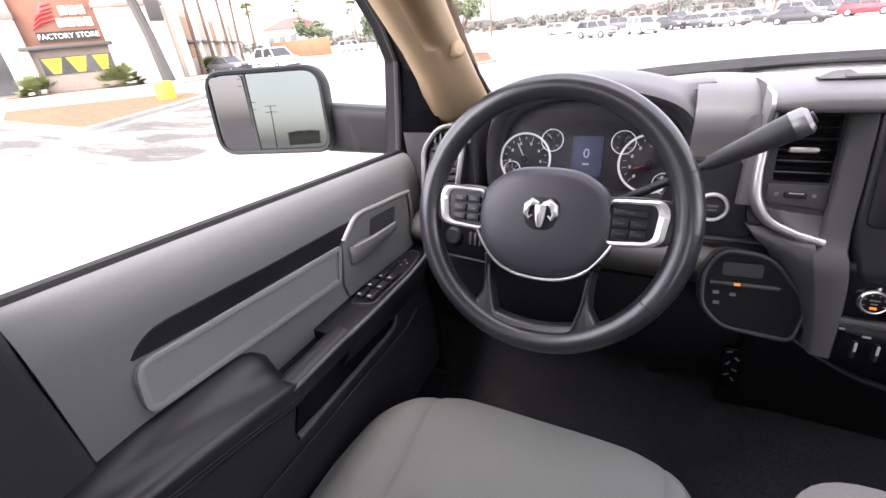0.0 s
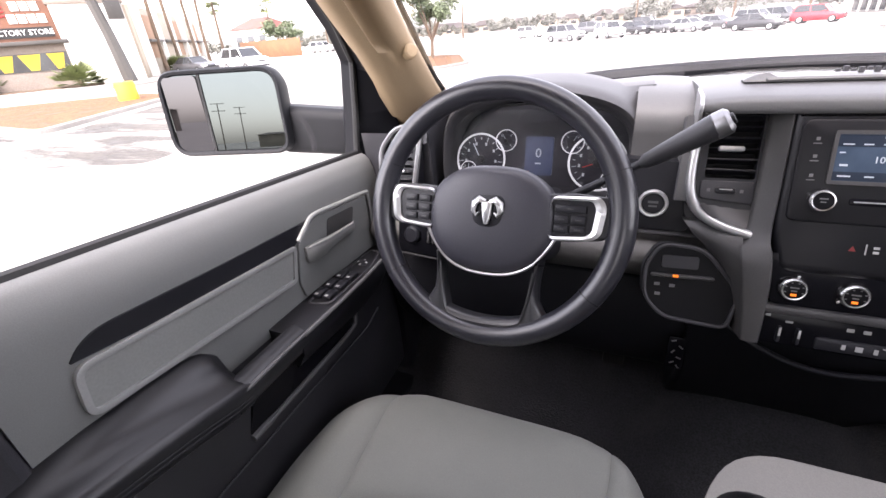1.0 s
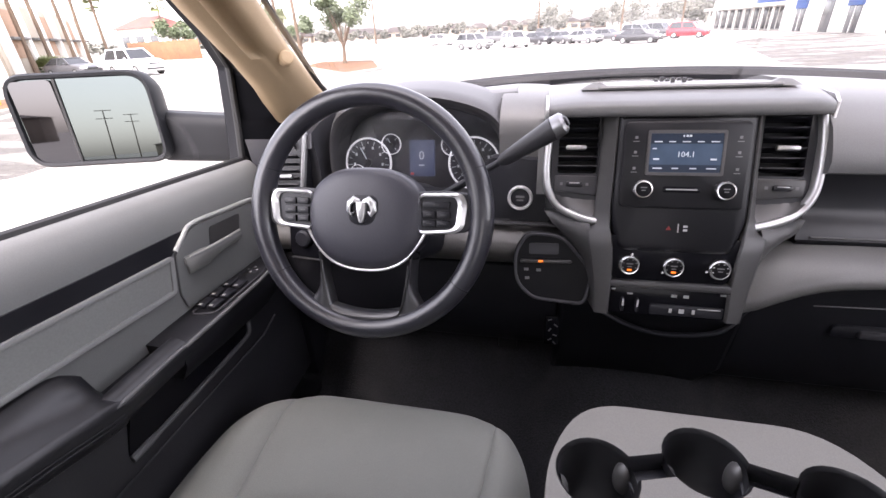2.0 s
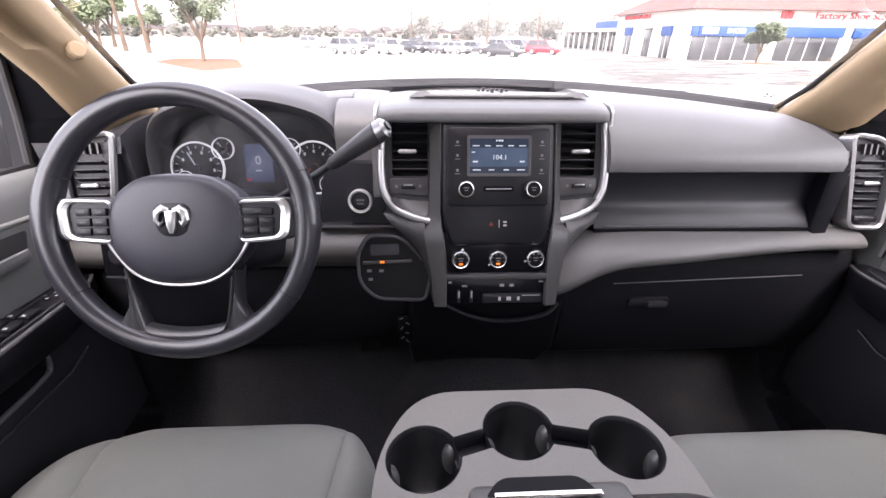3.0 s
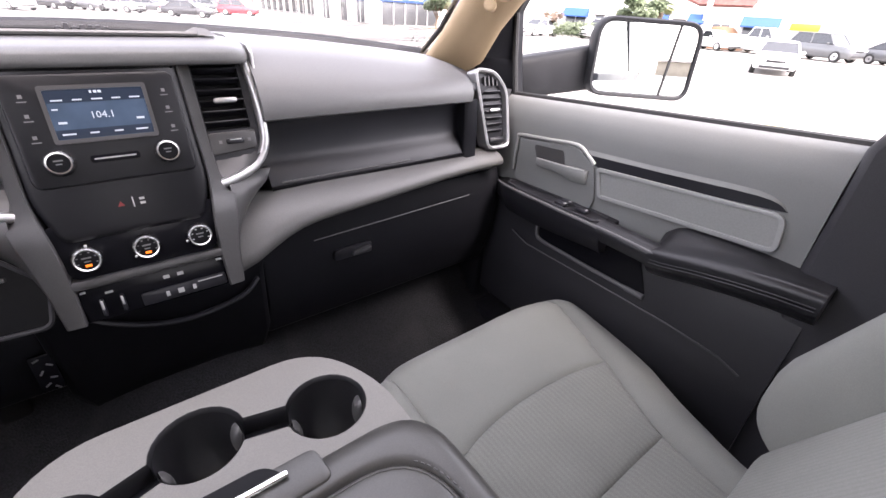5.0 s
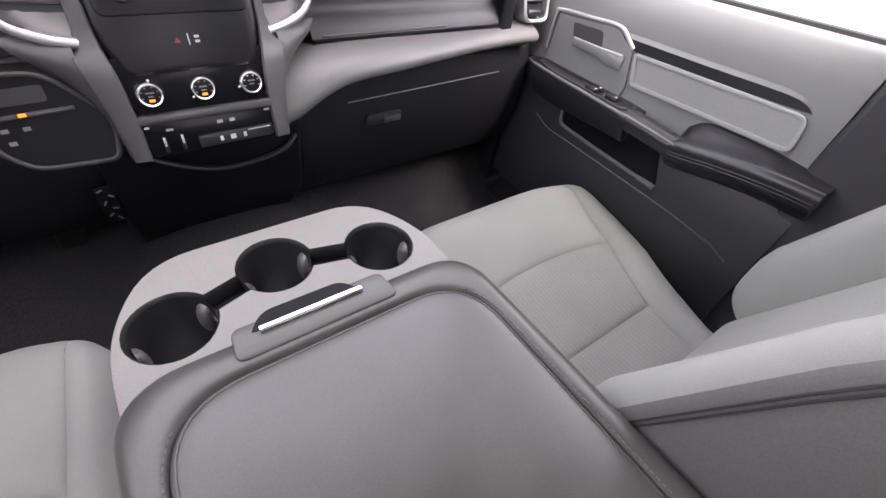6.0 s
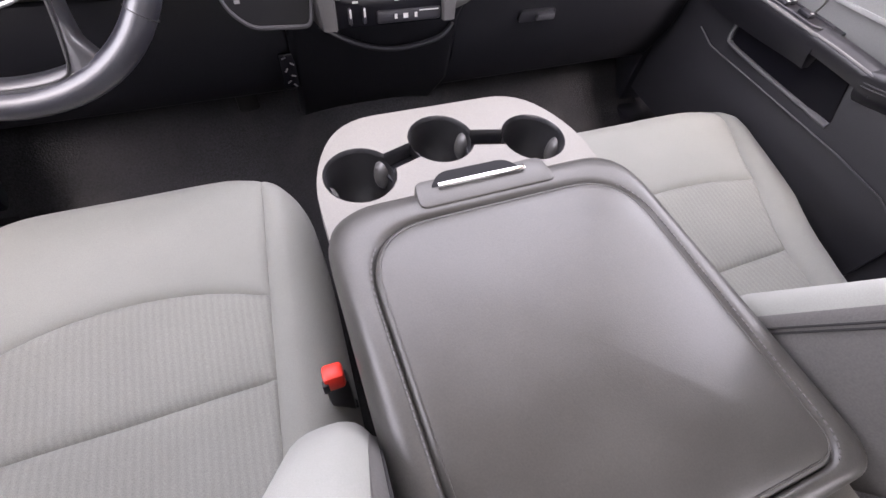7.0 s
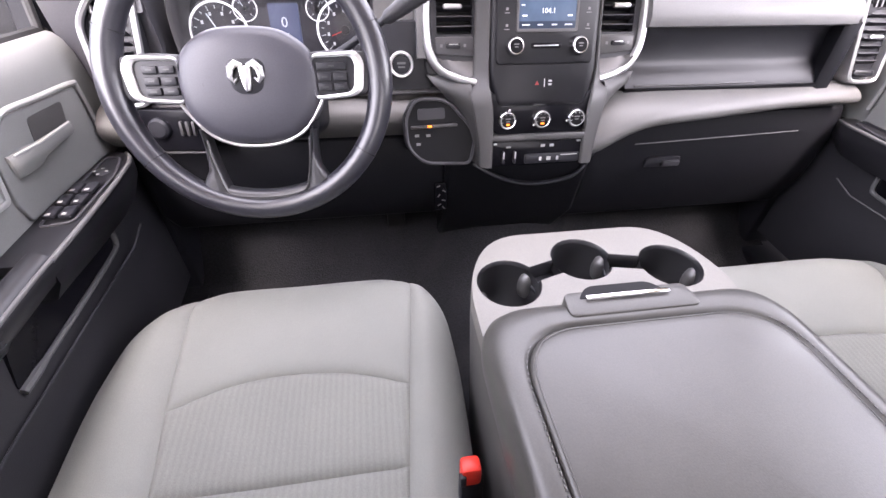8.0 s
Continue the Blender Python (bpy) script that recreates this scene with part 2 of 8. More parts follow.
def plate(bm, loop, m, z0, z1, soft=0.0, fan=False):
    """Solid plate: the loop in m's xy-plane from z0 to z1; soft rounds its outer rim."""
    rings = [(loop, z0), (loop, z1 - soft)] if soft else [(loop, z0), (loop, z1)]
    if soft:
        rings += [(offset(loop, soft * 0.3), z1 - soft * 0.3), (offset(loop, soft), z1)]
    vs = [[bm.verts.new(m @ Vector((p[0], p[1], z))) for p in lp] for lp, z in rings]
    n = len(loop)
    for a, b in zip(vs, vs[1:]):
        for i in range(n):
            bm.faces.new((a[i], a[(i + 1) % n], b[(i + 1) % n], b[i]))
    bm.faces.new(vs[0][::-1])
    if fan:
        mid = bm.verts.new(sum((v.co for v in vs[-1]), Vector()) / n)
        for i in range(n):
            bm.faces.new((vs[-1][i], vs[-1][(i + 1) % n], mid))
    else:
        bm.faces.new(vs[-1])
    return bm


def band(bm, outer, inner, m, z0, z1, crown=0.0):
    """A frame between two loops of the same number of points."""
    n = len(outer)
    mid = [(a + b) / 2 for a, b in zip(outer, inner)]
    rows = [(outer, z0), (outer, z1)] + ([(mid, z1 + crown)] if crown else []) + [(inner, z1), (inner, z0)]
    vs = [[bm.verts.new(m @ Vector((p[0], p[1], z))) for p in lp] for lp, z in rows]
    for k in range(len(vs)):
        a, b = vs[k], vs[(k + 1) % len(vs)]
        for i in range(n):
            bm.faces.new((a[i], a[(i + 1) % n], b[(i + 1) % n], b[i]))
    return bm


def holed(bm, outer, holes, m, z0, z1):
    """Plate with holes through it."""
    for z in (z0, z1):
        edges = []
        for lp in [outer, *holes]:
            vs = [bm.verts.new(m @ Vector((p[0], p[1], z))) for p in lp]
            edges += [bm.edges.new((vs[i], vs[(i + 1) % len(vs)])) for i in range(len(vs))]
        bmesh.ops.triangle_fill(bm, use_beauty=True, edges=edges)
    for lp in [outer, *holes]:
        a = [bm.verts.new(m @ Vector((p[0], p[1], z0))) for p in lp]
        b = [bm.verts.new(m @ Vector((p[0], p[1], z1))) for p in lp]
        for i in range(len(lp)):
            j = (i + 1) % len(lp)
            bm.faces.new((a[i], a[j], b[j], b[i]))
    bmesh.ops.remove_doubles(bm, verts=bm.verts, dist=1e-5)
    return bm


def loft(bm, rings, caps=True, closed=True):
    vs = [[bm.verts.new(p) for p in r] for r in rings]
    n = len(vs[0])
    for a, b in zip(vs, vs[1:]):
        for i in range(n if closed else n - 1):
            j = (i + 1) % n
            bm.faces.new((a[i], a[j], b[j], b[i]))
    if caps and closed:
        bm.faces.new(vs[0][::-1])
        bm.faces.new(vs[-1])
    return bm


def rbox(bm, c, size, r=0.0, m=None, seg=2):
    """Box with rounded edges."""
    t = bmesh.new()
    bmesh.ops.create_cube(t, size=1.0)
    bmesh.ops.scale(t, vec=size, verts=t.verts)
    if r:
        bmesh.ops.bevel(t, geom=list(t.edges), offset=r, segments=seg, profile=0.5, affect="EDGES")
    full = (m or Matrix()) @ Matrix.Translation(c)
    vs = {v: bm.verts.new(full @ v.co) for v in t.verts}
    for f in t.faces:
        bm.faces.new([vs[v] for v in f.verts])
    t.free()
    return bm


def tube(bm, pts, radius, n=10, flat=1.0):
    """Sweep a circle along points; radius a number or one per point."""
    pts = [Vector(p) for p in pts]
    rs = radius if isinstance(radius, (list, tuple)) else [radius] * len(pts)
    rings, side = [], None
    for i, p in enumerate(pts):
        d = (pts[min(i + 1, len(pts) - 1)] - pts[max(i - 1, 0)]).normalized()
        if side is None:
            side = d.orthogonal().normalized()
        side = (side - d * side.dot(d)).normalized()
        up = d.cross(side)
        rings.append([p + (side * math.cos(2 * math.pi * k / n) + up * flat * math.sin(2 * math.pi * k / n)) * rs[i] for k in range(n)])
    return loft(bm, rings)


def lathe(bm, profile, m, n=28):
    """Turn (radius, height) rows round m's z."""
    rings = [[m @ Vector((r * math.cos(2 * math.pi * k / n), r * math.sin(2 * math.pi * k / n), z)) for k in range(n)] for r, z in profile]
    return loft(bm, rings, caps=profile[-1][0] < 0.002)


def at(m, x, y, z=0.0):
    return m @ Matrix.Translation((x, y, z))


B_ = bmesh.new


def lettering(name, text, size, m, mat, parent=None, deep=0.0004, align="CENTER"):
    """Raised lettering with the built-in font, turned into a mesh."""
    cu = bpy.data.curves.new(name, "FONT")
    cu.body, cu.size, cu.extrude, cu.align_x, cu.align_y = text, size, deep, align, "CENTER"
    cu.resolution_u = 2
    tmp = bpy.data.objects.new(name, cu)
    scene.collection.objects.link(tmp)
    bpy.context.view_layer.update()
    me = bpy.data.meshes.new_from_object(tmp.evaluated_get(bpy.context.evaluated_depsgraph_get()))
    bpy.data.objects.remove(tmp)
    bpy.data.curves.remove(cu)
    me.transform(m)
    me.materials.clear()
    me.materials.append(mat)
    ob = new(name, me)
    if parent:
        ob.parent = parent
        if parent.data is None:
            ob.matrix_parent_inverse = Matrix.Translation(-parent.location)
    return ob


def pieces(name, boxes, mat, parent, m, label=""):
    """Small raised marks, each a part of its own: rows of (x, y, z, width, height, depth)."""
    for x, y, z, sx, sy, sz in boxes:
        part(name, rbox(B_(), (x, y, z), (sx, sy, sz), 0, m), mat, parent, label)

# ---- cab shell ----
def flat_box(name, x0, y0, z0, x1, y1, z1, mat, label, category, r=0.01):
    bm = rbox(B_(), ((x0 + x1) / 2, (y0 + y1) / 2, (z0 + z1) / 2), (x1 - x0, y1 - y0, z1 - z0), r)
    return lone(name, bm, mat, label, category, kind="structure")


# carpeted floor with a hump along the middle and a toe board
rings = []
for i in range(25):
    x = -0.86 + 1.72 * i / 24
    hump = 0.13 * math.exp(-(x / 0.2) ** 4)
    prof = [(-1.35, 0.70), (-0.2, 0.70), (0.35, 0.71), (0.62, 0.72), (0.80, 0.80), (0.93, 0.98), (0.98, 1.2), (1.02, 1.2), (1.02, 0.62), (-1.35, 0.62)]
    rings.append([Vector((x, y, z + (hump if 0.69 < z < 1.1 and k < 6 else 0))) for k, (y, z) in enumerate(prof)])
floor = lone("floor", loft(B_(), rings), M_CARPET, "black carpeted cab floor with a raised middle tunnel", "car floor", kind="structure")

flat_box("ceiling", -0.70, -1.35, 1.97, 0.70, 0.36, 2.01, M_HEAD, "pale beige cloth headliner over the cab", "headliner")
flat_box("roof", -0.78, -1.40, 2.015, 0.78, 0.42, 2.05, M_PAINT, "white painted cab roof", "car roof")
flat_box("wall_rear", -0.86, -1.40, 0.62, 0.86, -1.36, 1.48, M_DARK, "dark trimmed rear wall of the cab", "cab wall")
for s, side in ((-1, "left"), (1, "right")):
    flat_box(f"wall_{side}_rear", min(s * 0.84, s * 0.90), -1.36, 0.62, max(s * 0.84, s * 0.90), -0.12, 1.46, M_DARK, "dark rear door panel of the cab", "cab wall")
    # pillar behind the front door, leaning inwards above the belt line
    rr = [[Vector((s * (a + b), y, z)) for a, y in ((x, y0), (x + 0.05, y0), (x + 0.05, y1), (x, y1))]
          for b, x, y0, y1, z in ((0, 0.80, -0.12, 0.055, 0.70), (0, 0.80, -0.12, 0.062, 1.26), (0, 0.81, -0.12, 0.062, 1.46), (0, 0.76, -0.16, -0.05, 1.75), (0, 0.70, -0.2, -0.09, 2.0))]
    lone(f"pillar_middle_{side}", loft(B_(), rr), M_DARK, "dark plastic pillar trim behind the front door", "pillar", kind="structure", bevel=0.012)
    rr = [[Vector((s * a, y, z)) for a, y in ((x, y0), (x + 0.06, y0), (x + 0.06, y1), (x, y1))] for x, y0, y1, z in ((0.80, -1.39, -1.2, 1.46), (0.70, -1.35, -1.15, 2.0))]
    lone(f"pillar_rear_{side}", loft(B_(), rr), M_DARK, "dark rear corner pillar of the cab", "pillar", kind="structure")
    flat_box(f"sill_{side}", min(s * 0.78, s * 0.90), -0.1, 0.62, max(s * 0.78, s * 0.90), 0.98, 0.78, M_BLACK, "black plastic door sill", "sill")
    # cowl side panel in front of the door
    flat_box(f"wall_{side}_cowl", min(s * 0.80, s * 0.90), 0.77, 0.62, max(s * 0.80, s * 0.90), 1.02, 1.38, M_BLACK, "black kick panel beside the footwell", "kick panel")
for s, side in ((-1, "left"), (1, "right")):
    g = lone(f"window_rear_{side}", loft(B_(), [[Vector((s * 0.86, y, 1.45)) for y in (-1.32, -0.1)], [Vector((s * 0.75, y, 1.98)) for y in (-1.3, -0.15)]], closed=False), M_PRIVACY, "dark tinted rear side window", "window", kind="structure")
    g.visible_shadow = True
g = lone("window_back", loft(B_(), [[Vector((x, -1.38, 1.47)) for x in (-0.82, 0.82)], [Vector((x, -1.34, 1.98)) for x in (-0.72, 0.72)]], closed=False), M_PRIVACY, "dark tinted back window of the cab", "window", kind="structure")
flat_box("wall_front", -0.88, 1.03, 0.62, 0.88, 1.07, 1.42, M_BLACK, "black firewall behind the dashboard", "firewall")


# ---- truck body outside the cab ----
truck = thing("truck_body", (0, 0.5, 0.3), "white painted pickup truck body round the cab", "pickup truck", kind="structure")
rr = []
for y, z0, w in ((1.16, 1.42, 0.88), (1.5, 1.435, 0.88), (2.1, 1.40, 0.86), (2.5, 1.34, 0.80)):
    rr.append([Vector((x * w, y, z0 - 0.07 * abs(x) ** 3)) for x in (-1, -0.8, -0.4, 0, 0.4, 0.8, 1)] + [Vector((w, y, 0.5)), Vector((-w, y, 0.5))])
part("hood", loft(B_(), rr), M_PAINT, truck)
for s in (-1, 1):
    rr = [[Vector((s * x, y, z)) for x, z in ((0.905, 0.55), (0.96, 0.62), (0.985, 1.0), (0.955, 1.36), (0.90, 1.43), (0.895, 1.43), (0.895, 0.55))] for y in (-3.4, -0.1, 0.4, 1.14)]
    for k, r in enumerate(rr):
        if k == 0:
            for v in r:
                v.z = min(v.z, 1.36)
        elif k >= 2:
            for v in r:
                v.z -= (0.022 if k == 2 else 0.085) if v.z > 1.3 else 0.0
    part("side_panel", loft(B_(), rr), M_PAINT, truck, "white painted truck flank")
part("tailgate", rbox(B_(), (0, -3.4, 0.95), (1.8, 0.06, 0.75), 0.02), M_PAINT, truck)
part("cowl", rbox(B_(), (0, 1.13, 1.385), (1.66, 0.16, 0.05), 0.015), M_RUBBER, truck, "black plastic wiper cowl")


# ---- windshield, pillars ----
def crown(x):
    return 1.541 - 0.10 * x * x


bm = B_()
rows = []
for k in range(5):
    f = k / 4
    rows.append([Vector((x * (1 - 0.16 * f), 1.17 - 0.80 * f - 0.16 * abs(x / 0.8) ** 2.2 * (1 - 0.4 * f), 1.475 + 0.52 * f - 0.05 * abs(x / 0.8) ** 2 * (1 - f))) for x in np.linspace(-0.80, 0.80, 21)])
back = [[p + Vector((0, 0.004, 0.004)) for p in r] for r in rows]
loft(bm, rows, closed=False)
windshield = thing("windshield", (0, 1.17, 1.48), "clear laminated windshield of the truck", "windshield")
glass = part("pane", bm, M_WSHIELD, windshield)
glass.visible_shadow = False
# black rubber and hidden-frit line along its foot
bm = B_()
pts = [Vector((x, 1.13 - 0.16 * abs(x / 0.8) ** 2.2, 1.527 - 0.080 * x * x)) for x in np.linspace(-0.78, 0.78, 33)]
tube(bm, pts, 0.017, 8, 0.9)
part("seal", bm, M_LOWBLACK, windshield, "black rubber seal")
bm = B_()
for x, z, w, h in ((0.690, 1.520, 0.006, 0.003), (0.694, 1.525, 0.004, 0.005), (0.705, 1.519, 0.005, 0.004), (0.711, 1.522, 0.003, 0.003)):
    rbox(bm, (x, 0.990, z), (w, 0.001, h))
part("sticker", bm, M_STICKER, windshield, "small black printed mark")
wiper_shapes = ((-0.62, -0.18), (0.02, 0.46))
for n_, (xa, xb) in enumerate(wiper_shapes):
    wp = thing("wiper", (xa, 1.2, 1.48), "black windshield wiper resting at the foot of the glass", "wiper", "wipers on the windshield")
    a, b = Vector((xa, 1.17, 1.494)), Vector((xb, 1.185, 1.510))
    mid = a.lerp(b, 0.5) + Vector((0, 0, 0.006))
    part("arm", tube(B_(), [a, mid, b], [0.007, 0.006, 0.005], 6), M_LOWBLACK, wp)
    part("blade", tube(B_(), [a.lerp(b, 0.3) + Vector((0, 0.012, 0.004)), b + Vector((0, 0.012, 0.004)), b.lerp(a, -0.35) + Vector((0, 0, -0.010))], [0.006, 0.005, 0.003], 6), M_LOWBLACK, wp)

for s in (-1, 1):
    pl = thing("pillar_trim", (s * 0.76, 0.9, 1.47), "beige plastic windshield pillar trim with a raised round badge", "pillar trim", "windshield pillars")
    rings = []
    # rows: inner edge, outer edge (x, y), height
    for xi, yi, xo, yo, z, scoop in ((0.725, 1.03, 0.833, 0.877, 1.405, 0), (0.715, 1.01, 0.815, 0.880, 1.455, 0), (0.705, 0.945, 0.785, 0.813, 1.49, 0), (0.690, 0.85, 0.765, 0.742, 1.56, 0), (0.681, 0.79, 0.747, 0.668, 1.615, 0), (0.678, 0.768, 0.741, 0.64, 1.632, 1), (0.668, 0.70, 0.728, 0.56, 1.69, 1), (0.640, 0.53, 0.6985, 0.386, 1.83, 1), (0.61, 0.36, 0.664, 0.216, 1.98, 1)):
        out = 0.020 * min(1.0, max(0.0, (z - 1.50) / 0.15)) if s < 0 else 0.0
        i = Vector((s * (xi + out), yi, z))
        ax = Vector((s * xo, yo, z)) - i
        nrm = Vector((-s * 0.75, -0.62, 0.0))
        ring = []
        for f, d in ((0, 0), (0.05, 0.016), (0.16, 0.027), (0.34, 0.033), (0.46, 0.033), (0.54, 0.032 - 0.016 * scoop), (0.62, 0.031 - 0.026 * scoop), (0.72, 0.029 - 0.022 * scoop), (0.80, 0.026 - 0.002 * scoop), (0.93, 0.014), (1, 0)):
            ring.append(i + ax * f + nrm * d)
        o = i + ax
        ring += [o + Vector((s * 0.03, 0.03, 0)), i + Vector((s * 0.03, 0.04, 0))]
        rings.append(ring)
    part("trim", loft(B_(), rings), M_TAN, pl, sharp=60)
    badge = Matrix.Translation((0.688, 0.703, 1.609) if s > 0 else (-0.680, 0.728, 1.613)) @ Vector((-s * 0.75, -0.62, 0.22)).to_track_quat("Z", "Y").to_matrix().to_4x4()
    part("badge", lathe(B_(), [(0.013, -0.012), (0.013, 0.004), (0.010, 0.007), (0.001, 0.008)], badge, 20), M_TAN, pl, "raised round beige cap")
    # black rubber along the glass
    part("seal", tube(B_(), [Vector((s * (x + (0.020 if s < 0 and z > 1.6 else 0.008 if s < 0 and z > 1.5 else 0.0)), y, z)) for x, y, z in ((0.712, 0.985, 1.487), (0.697, 0.88, 1.553), (0.674, 0.735, 1.685), (0.645, 0.56, 1.83), (0.61, 0.40, 1.975))], 0.006, 8), M_RUBBER, pl, "black rubber seal")


# ---- dashboard ----
dash = thing("dashboard", (0, 0.8, 1.0), "grey and black moulded plastic truck dashboard", "dashboard")


def top_rows(x):
    t = crown(x)
    pinch = 0.16 * abs(x / 0.8) ** 2.2
    return [(1.13 - pinch, t - 0.030), (1.0 - pinch * 0.7, t - 0.004), (0.87, t), (0.79, t - 0.008), (0.745, t - 0.022), (0.712, t - 0.050)]


# passenger side: padded brow, open shelf, lower pad
rings = []
for x in np.linspace(0.205, 0.650, 14):
    rings.append([Vector((x, y, z)) for y, z in top_rows(x)[:4] + [(0.745, max(crown(x) - 0.022, 1.480)), (0.712, max(crown(x) - 0.050, 1.470)), (0.694, 1.458), (0.686, 1.44), (0.688, 1.424), (0.70, 1.419), (0.80, 1.412), (1.0, 1.40), (1.1, 1.43)]])
part("upper_pad", loft(B_(), rings), M_PAD, dash, "soft grey padded brow over an open shelf", sharp=50)
rings = []
for x in np.linspace(0.650, 0.83, 8):
    f = (x - 0.650) / 0.18
    h = min(1.0, f * 3.0)
    rings.append([Vector((x, y, z)) for y, z in [(yy + 0.050 * f + 0.012 * h, zz - 0.03 * f * f - 0.004 * h) for yy, zz in top_rows(x)] + [(0.697 + 0.050 * h, 1.46 - 0.03 * f), (0.700 + 0.054 * h, 1.40), (0.704 + 0.050 * h, 1.25), (0.80, 1.2), (1.0, 1.25), (1.06, 1.42)]])
part("end_cap", loft(B_(), rings), M_DARK, dash, "dark grey dashboard end", sharp=50)
# open shelf: a shallow recess with a ledge sloping out at its foot
rings = [[Vector((x, y, z)) for y, z in ((0.728, 1.422), (0.738, 1.395), (0.736, 1.352), (0.731, 1.338), (0.722, 1.331), (0.708, 1.309), (0.702, 1.290), (0.80, 1.28), (0.80, 1.422))] for x in (0.205, 0.30, 0.40, 0.50, 0.60, 0.660)]
part("shelf_back", loft(B_(), rings), M_BLACK, dash, "dark recess of the open shelf", sharp=40)
part("shelf_end", loft(B_(), [[Vector((x, y, z)) for x, y in ((x0, 0.742), (x0 - 0.004, 0.704), (x0 + 0.002, 0.698), (x0 + 0.03, 0.700), (x0 + 0.03, 0.742))] for x0, z in ((0.652, 1.292), (0.650, 1.36), (0.645, 1.424))]), M_LOWBLACK, dash, sharp=50)
part("shelf_lip", tube(B_(), [(0.225, 0.7065, 1.3085), (0.40, 0.7065, 1.3085), (0.50, 0.707, 1.309)], 0.0018, 6), M_GREYTRIM, dash, "fine pale line along the ledge")
part("shelf_gap", rbox(B_(), (0.43, 0.706, 1.301), (0.45, 0.010, 0.006), 0.001), M_PIANO, dash)


def driver_pad(x0, x1, n):
    rings = []
    for x in np.linspace(x0, x1, n):
        d = 0.02 * math.exp(-((x + 0.11) / 0.07) ** 2)
        rings.append([Vector((x, y, z)) for y, z in ((0.767, 1.300 - d * 0.25), (0.740, 1.2990 - d * 0.4), (0.712, 1.2925 - d * 0.7), (0.692, 1.280 - d), (0.683, 1.266 - d), (0.686, 1.253 - d), (0.696, 1.240 - d * 1.02), (0.709, 1.227 - d * 1.05), (0.729, 1.214 - d * 1.05), (0.755, 1.204 - d), (0.78, 1.19), (0.79, 1.27))])
    return loft(B_(), rings)


def nose_pad(x0, x1, n):
    rings = []
    for x in np.linspace(x0, x1, n):
        d = 0.050 * math.exp(-((x - 0.11) / 0.08) ** 2)
        u = min(1.0, max(0.0, (x - 0.20) / 0.50))
        r_ = 0.046 * u * u * (3 - 2 * u)
        rings.append([Vector((x, y, z)) for y, z in ((0.714, 1.300 - d * 0.25), (max(0.686, 0.690 + r_), 1.2990 - d * 0.4), (0.660 + r_, 1.2930 - d * 0.7 + 0.003 * u), (0.641 + r_, 1.2835 - d + 0.005 * u), (0.631 + r_, 1.2725 - d + 0.008 * u), (0.629 + r_, 1.2625 - d * 1.1 + 0.010 * u), (0.634 + r_, 1.2535 - d * 1.2 + 0.012 * u), (0.647 + r_ * 0.95, 1.2465 - d * 1.2 + 0.013 * u), (0.672 + r_ * 0.7, 1.240 - d + 0.014 * u), (0.716, 1.234 - d * 0.8 + 0.010 * u), (0.78, 1.225), (0.79, 1.27))])
    return loft(B_(), rings)


part("lower_pad", nose_pad(0.118, 0.757, 24), M_PADLOW, dash, "soft grey lower dashboard pad", sharp=50)
part("lower_pad", driver_pad(-0.80, -0.118, 22), M_SIDE, dash, "grey lower dashboard pad", sharp=50)

# glove box under the lower pad
gl = part("glove_box", loft(B_(), [[Vector((x, y, z)) for y, z in ((0.722, 1.246), (0.711, 1.215), (0.705, 1.18), (0.715, 1.05), (0.755, 0.95), (0.88, 0.95), (0.88, 1.20))] for x in (0.16, 0.2, 0.5, 0.76, 0.79)]), M_LOWBLACK, dash, "closed dark glove box door", bevel=0.01)
part("door_seam", tube(B_(), [(0.27, 0.7050, 1.177), (0.45, 0.7050, 1.183), (0.68, 0.7055, 1.191)], 0.0013, 6), M_PAD, gl, "pale edge along the top of the door")
m = leaning((0.355, 0.708, 1.128), -3)
part("latch", plate(B_(), rect(-0.045, -0.013, 0.045, 0.013, 0.01), m, 0, 0.006, 0.003), M_BLACK, gl, "black pull latch")
part("latch_grip", plate(B_(), rect(-0.005, -0.008, 0.040, 0.006, 0.005), m, 0.006, 0.014, 0.004), M_DARK, gl)
# knee panel under the column
part("knee_panel", loft(B_(), [[Vector((x, y, z)) for y, z in ((0.735, 1.215), (0.715, 1.17), (0.725, 1.05), (0.77, 0.98), (0.88, 0.98), (0.88, 1.20))] for x in (-0.79, -0.76, -0.5, -0.2, -0.16)]), M_LOWBLACK, dash, "black knee panel below the column", bevel=0.01)
part("tunnel_panel", loft(B_(), [[Vector((x, y, z)) for y, z in ((0.665, 1.19), (0.69, 1.15), (0.715, 1.0), (0.82, 0.86), (0.9, 0.86), (0.9, 1.19))] for x in (-0.165, 0.165)]), M_LOWBLACK, dash, "black panel between the footwells", bevel=0.01)

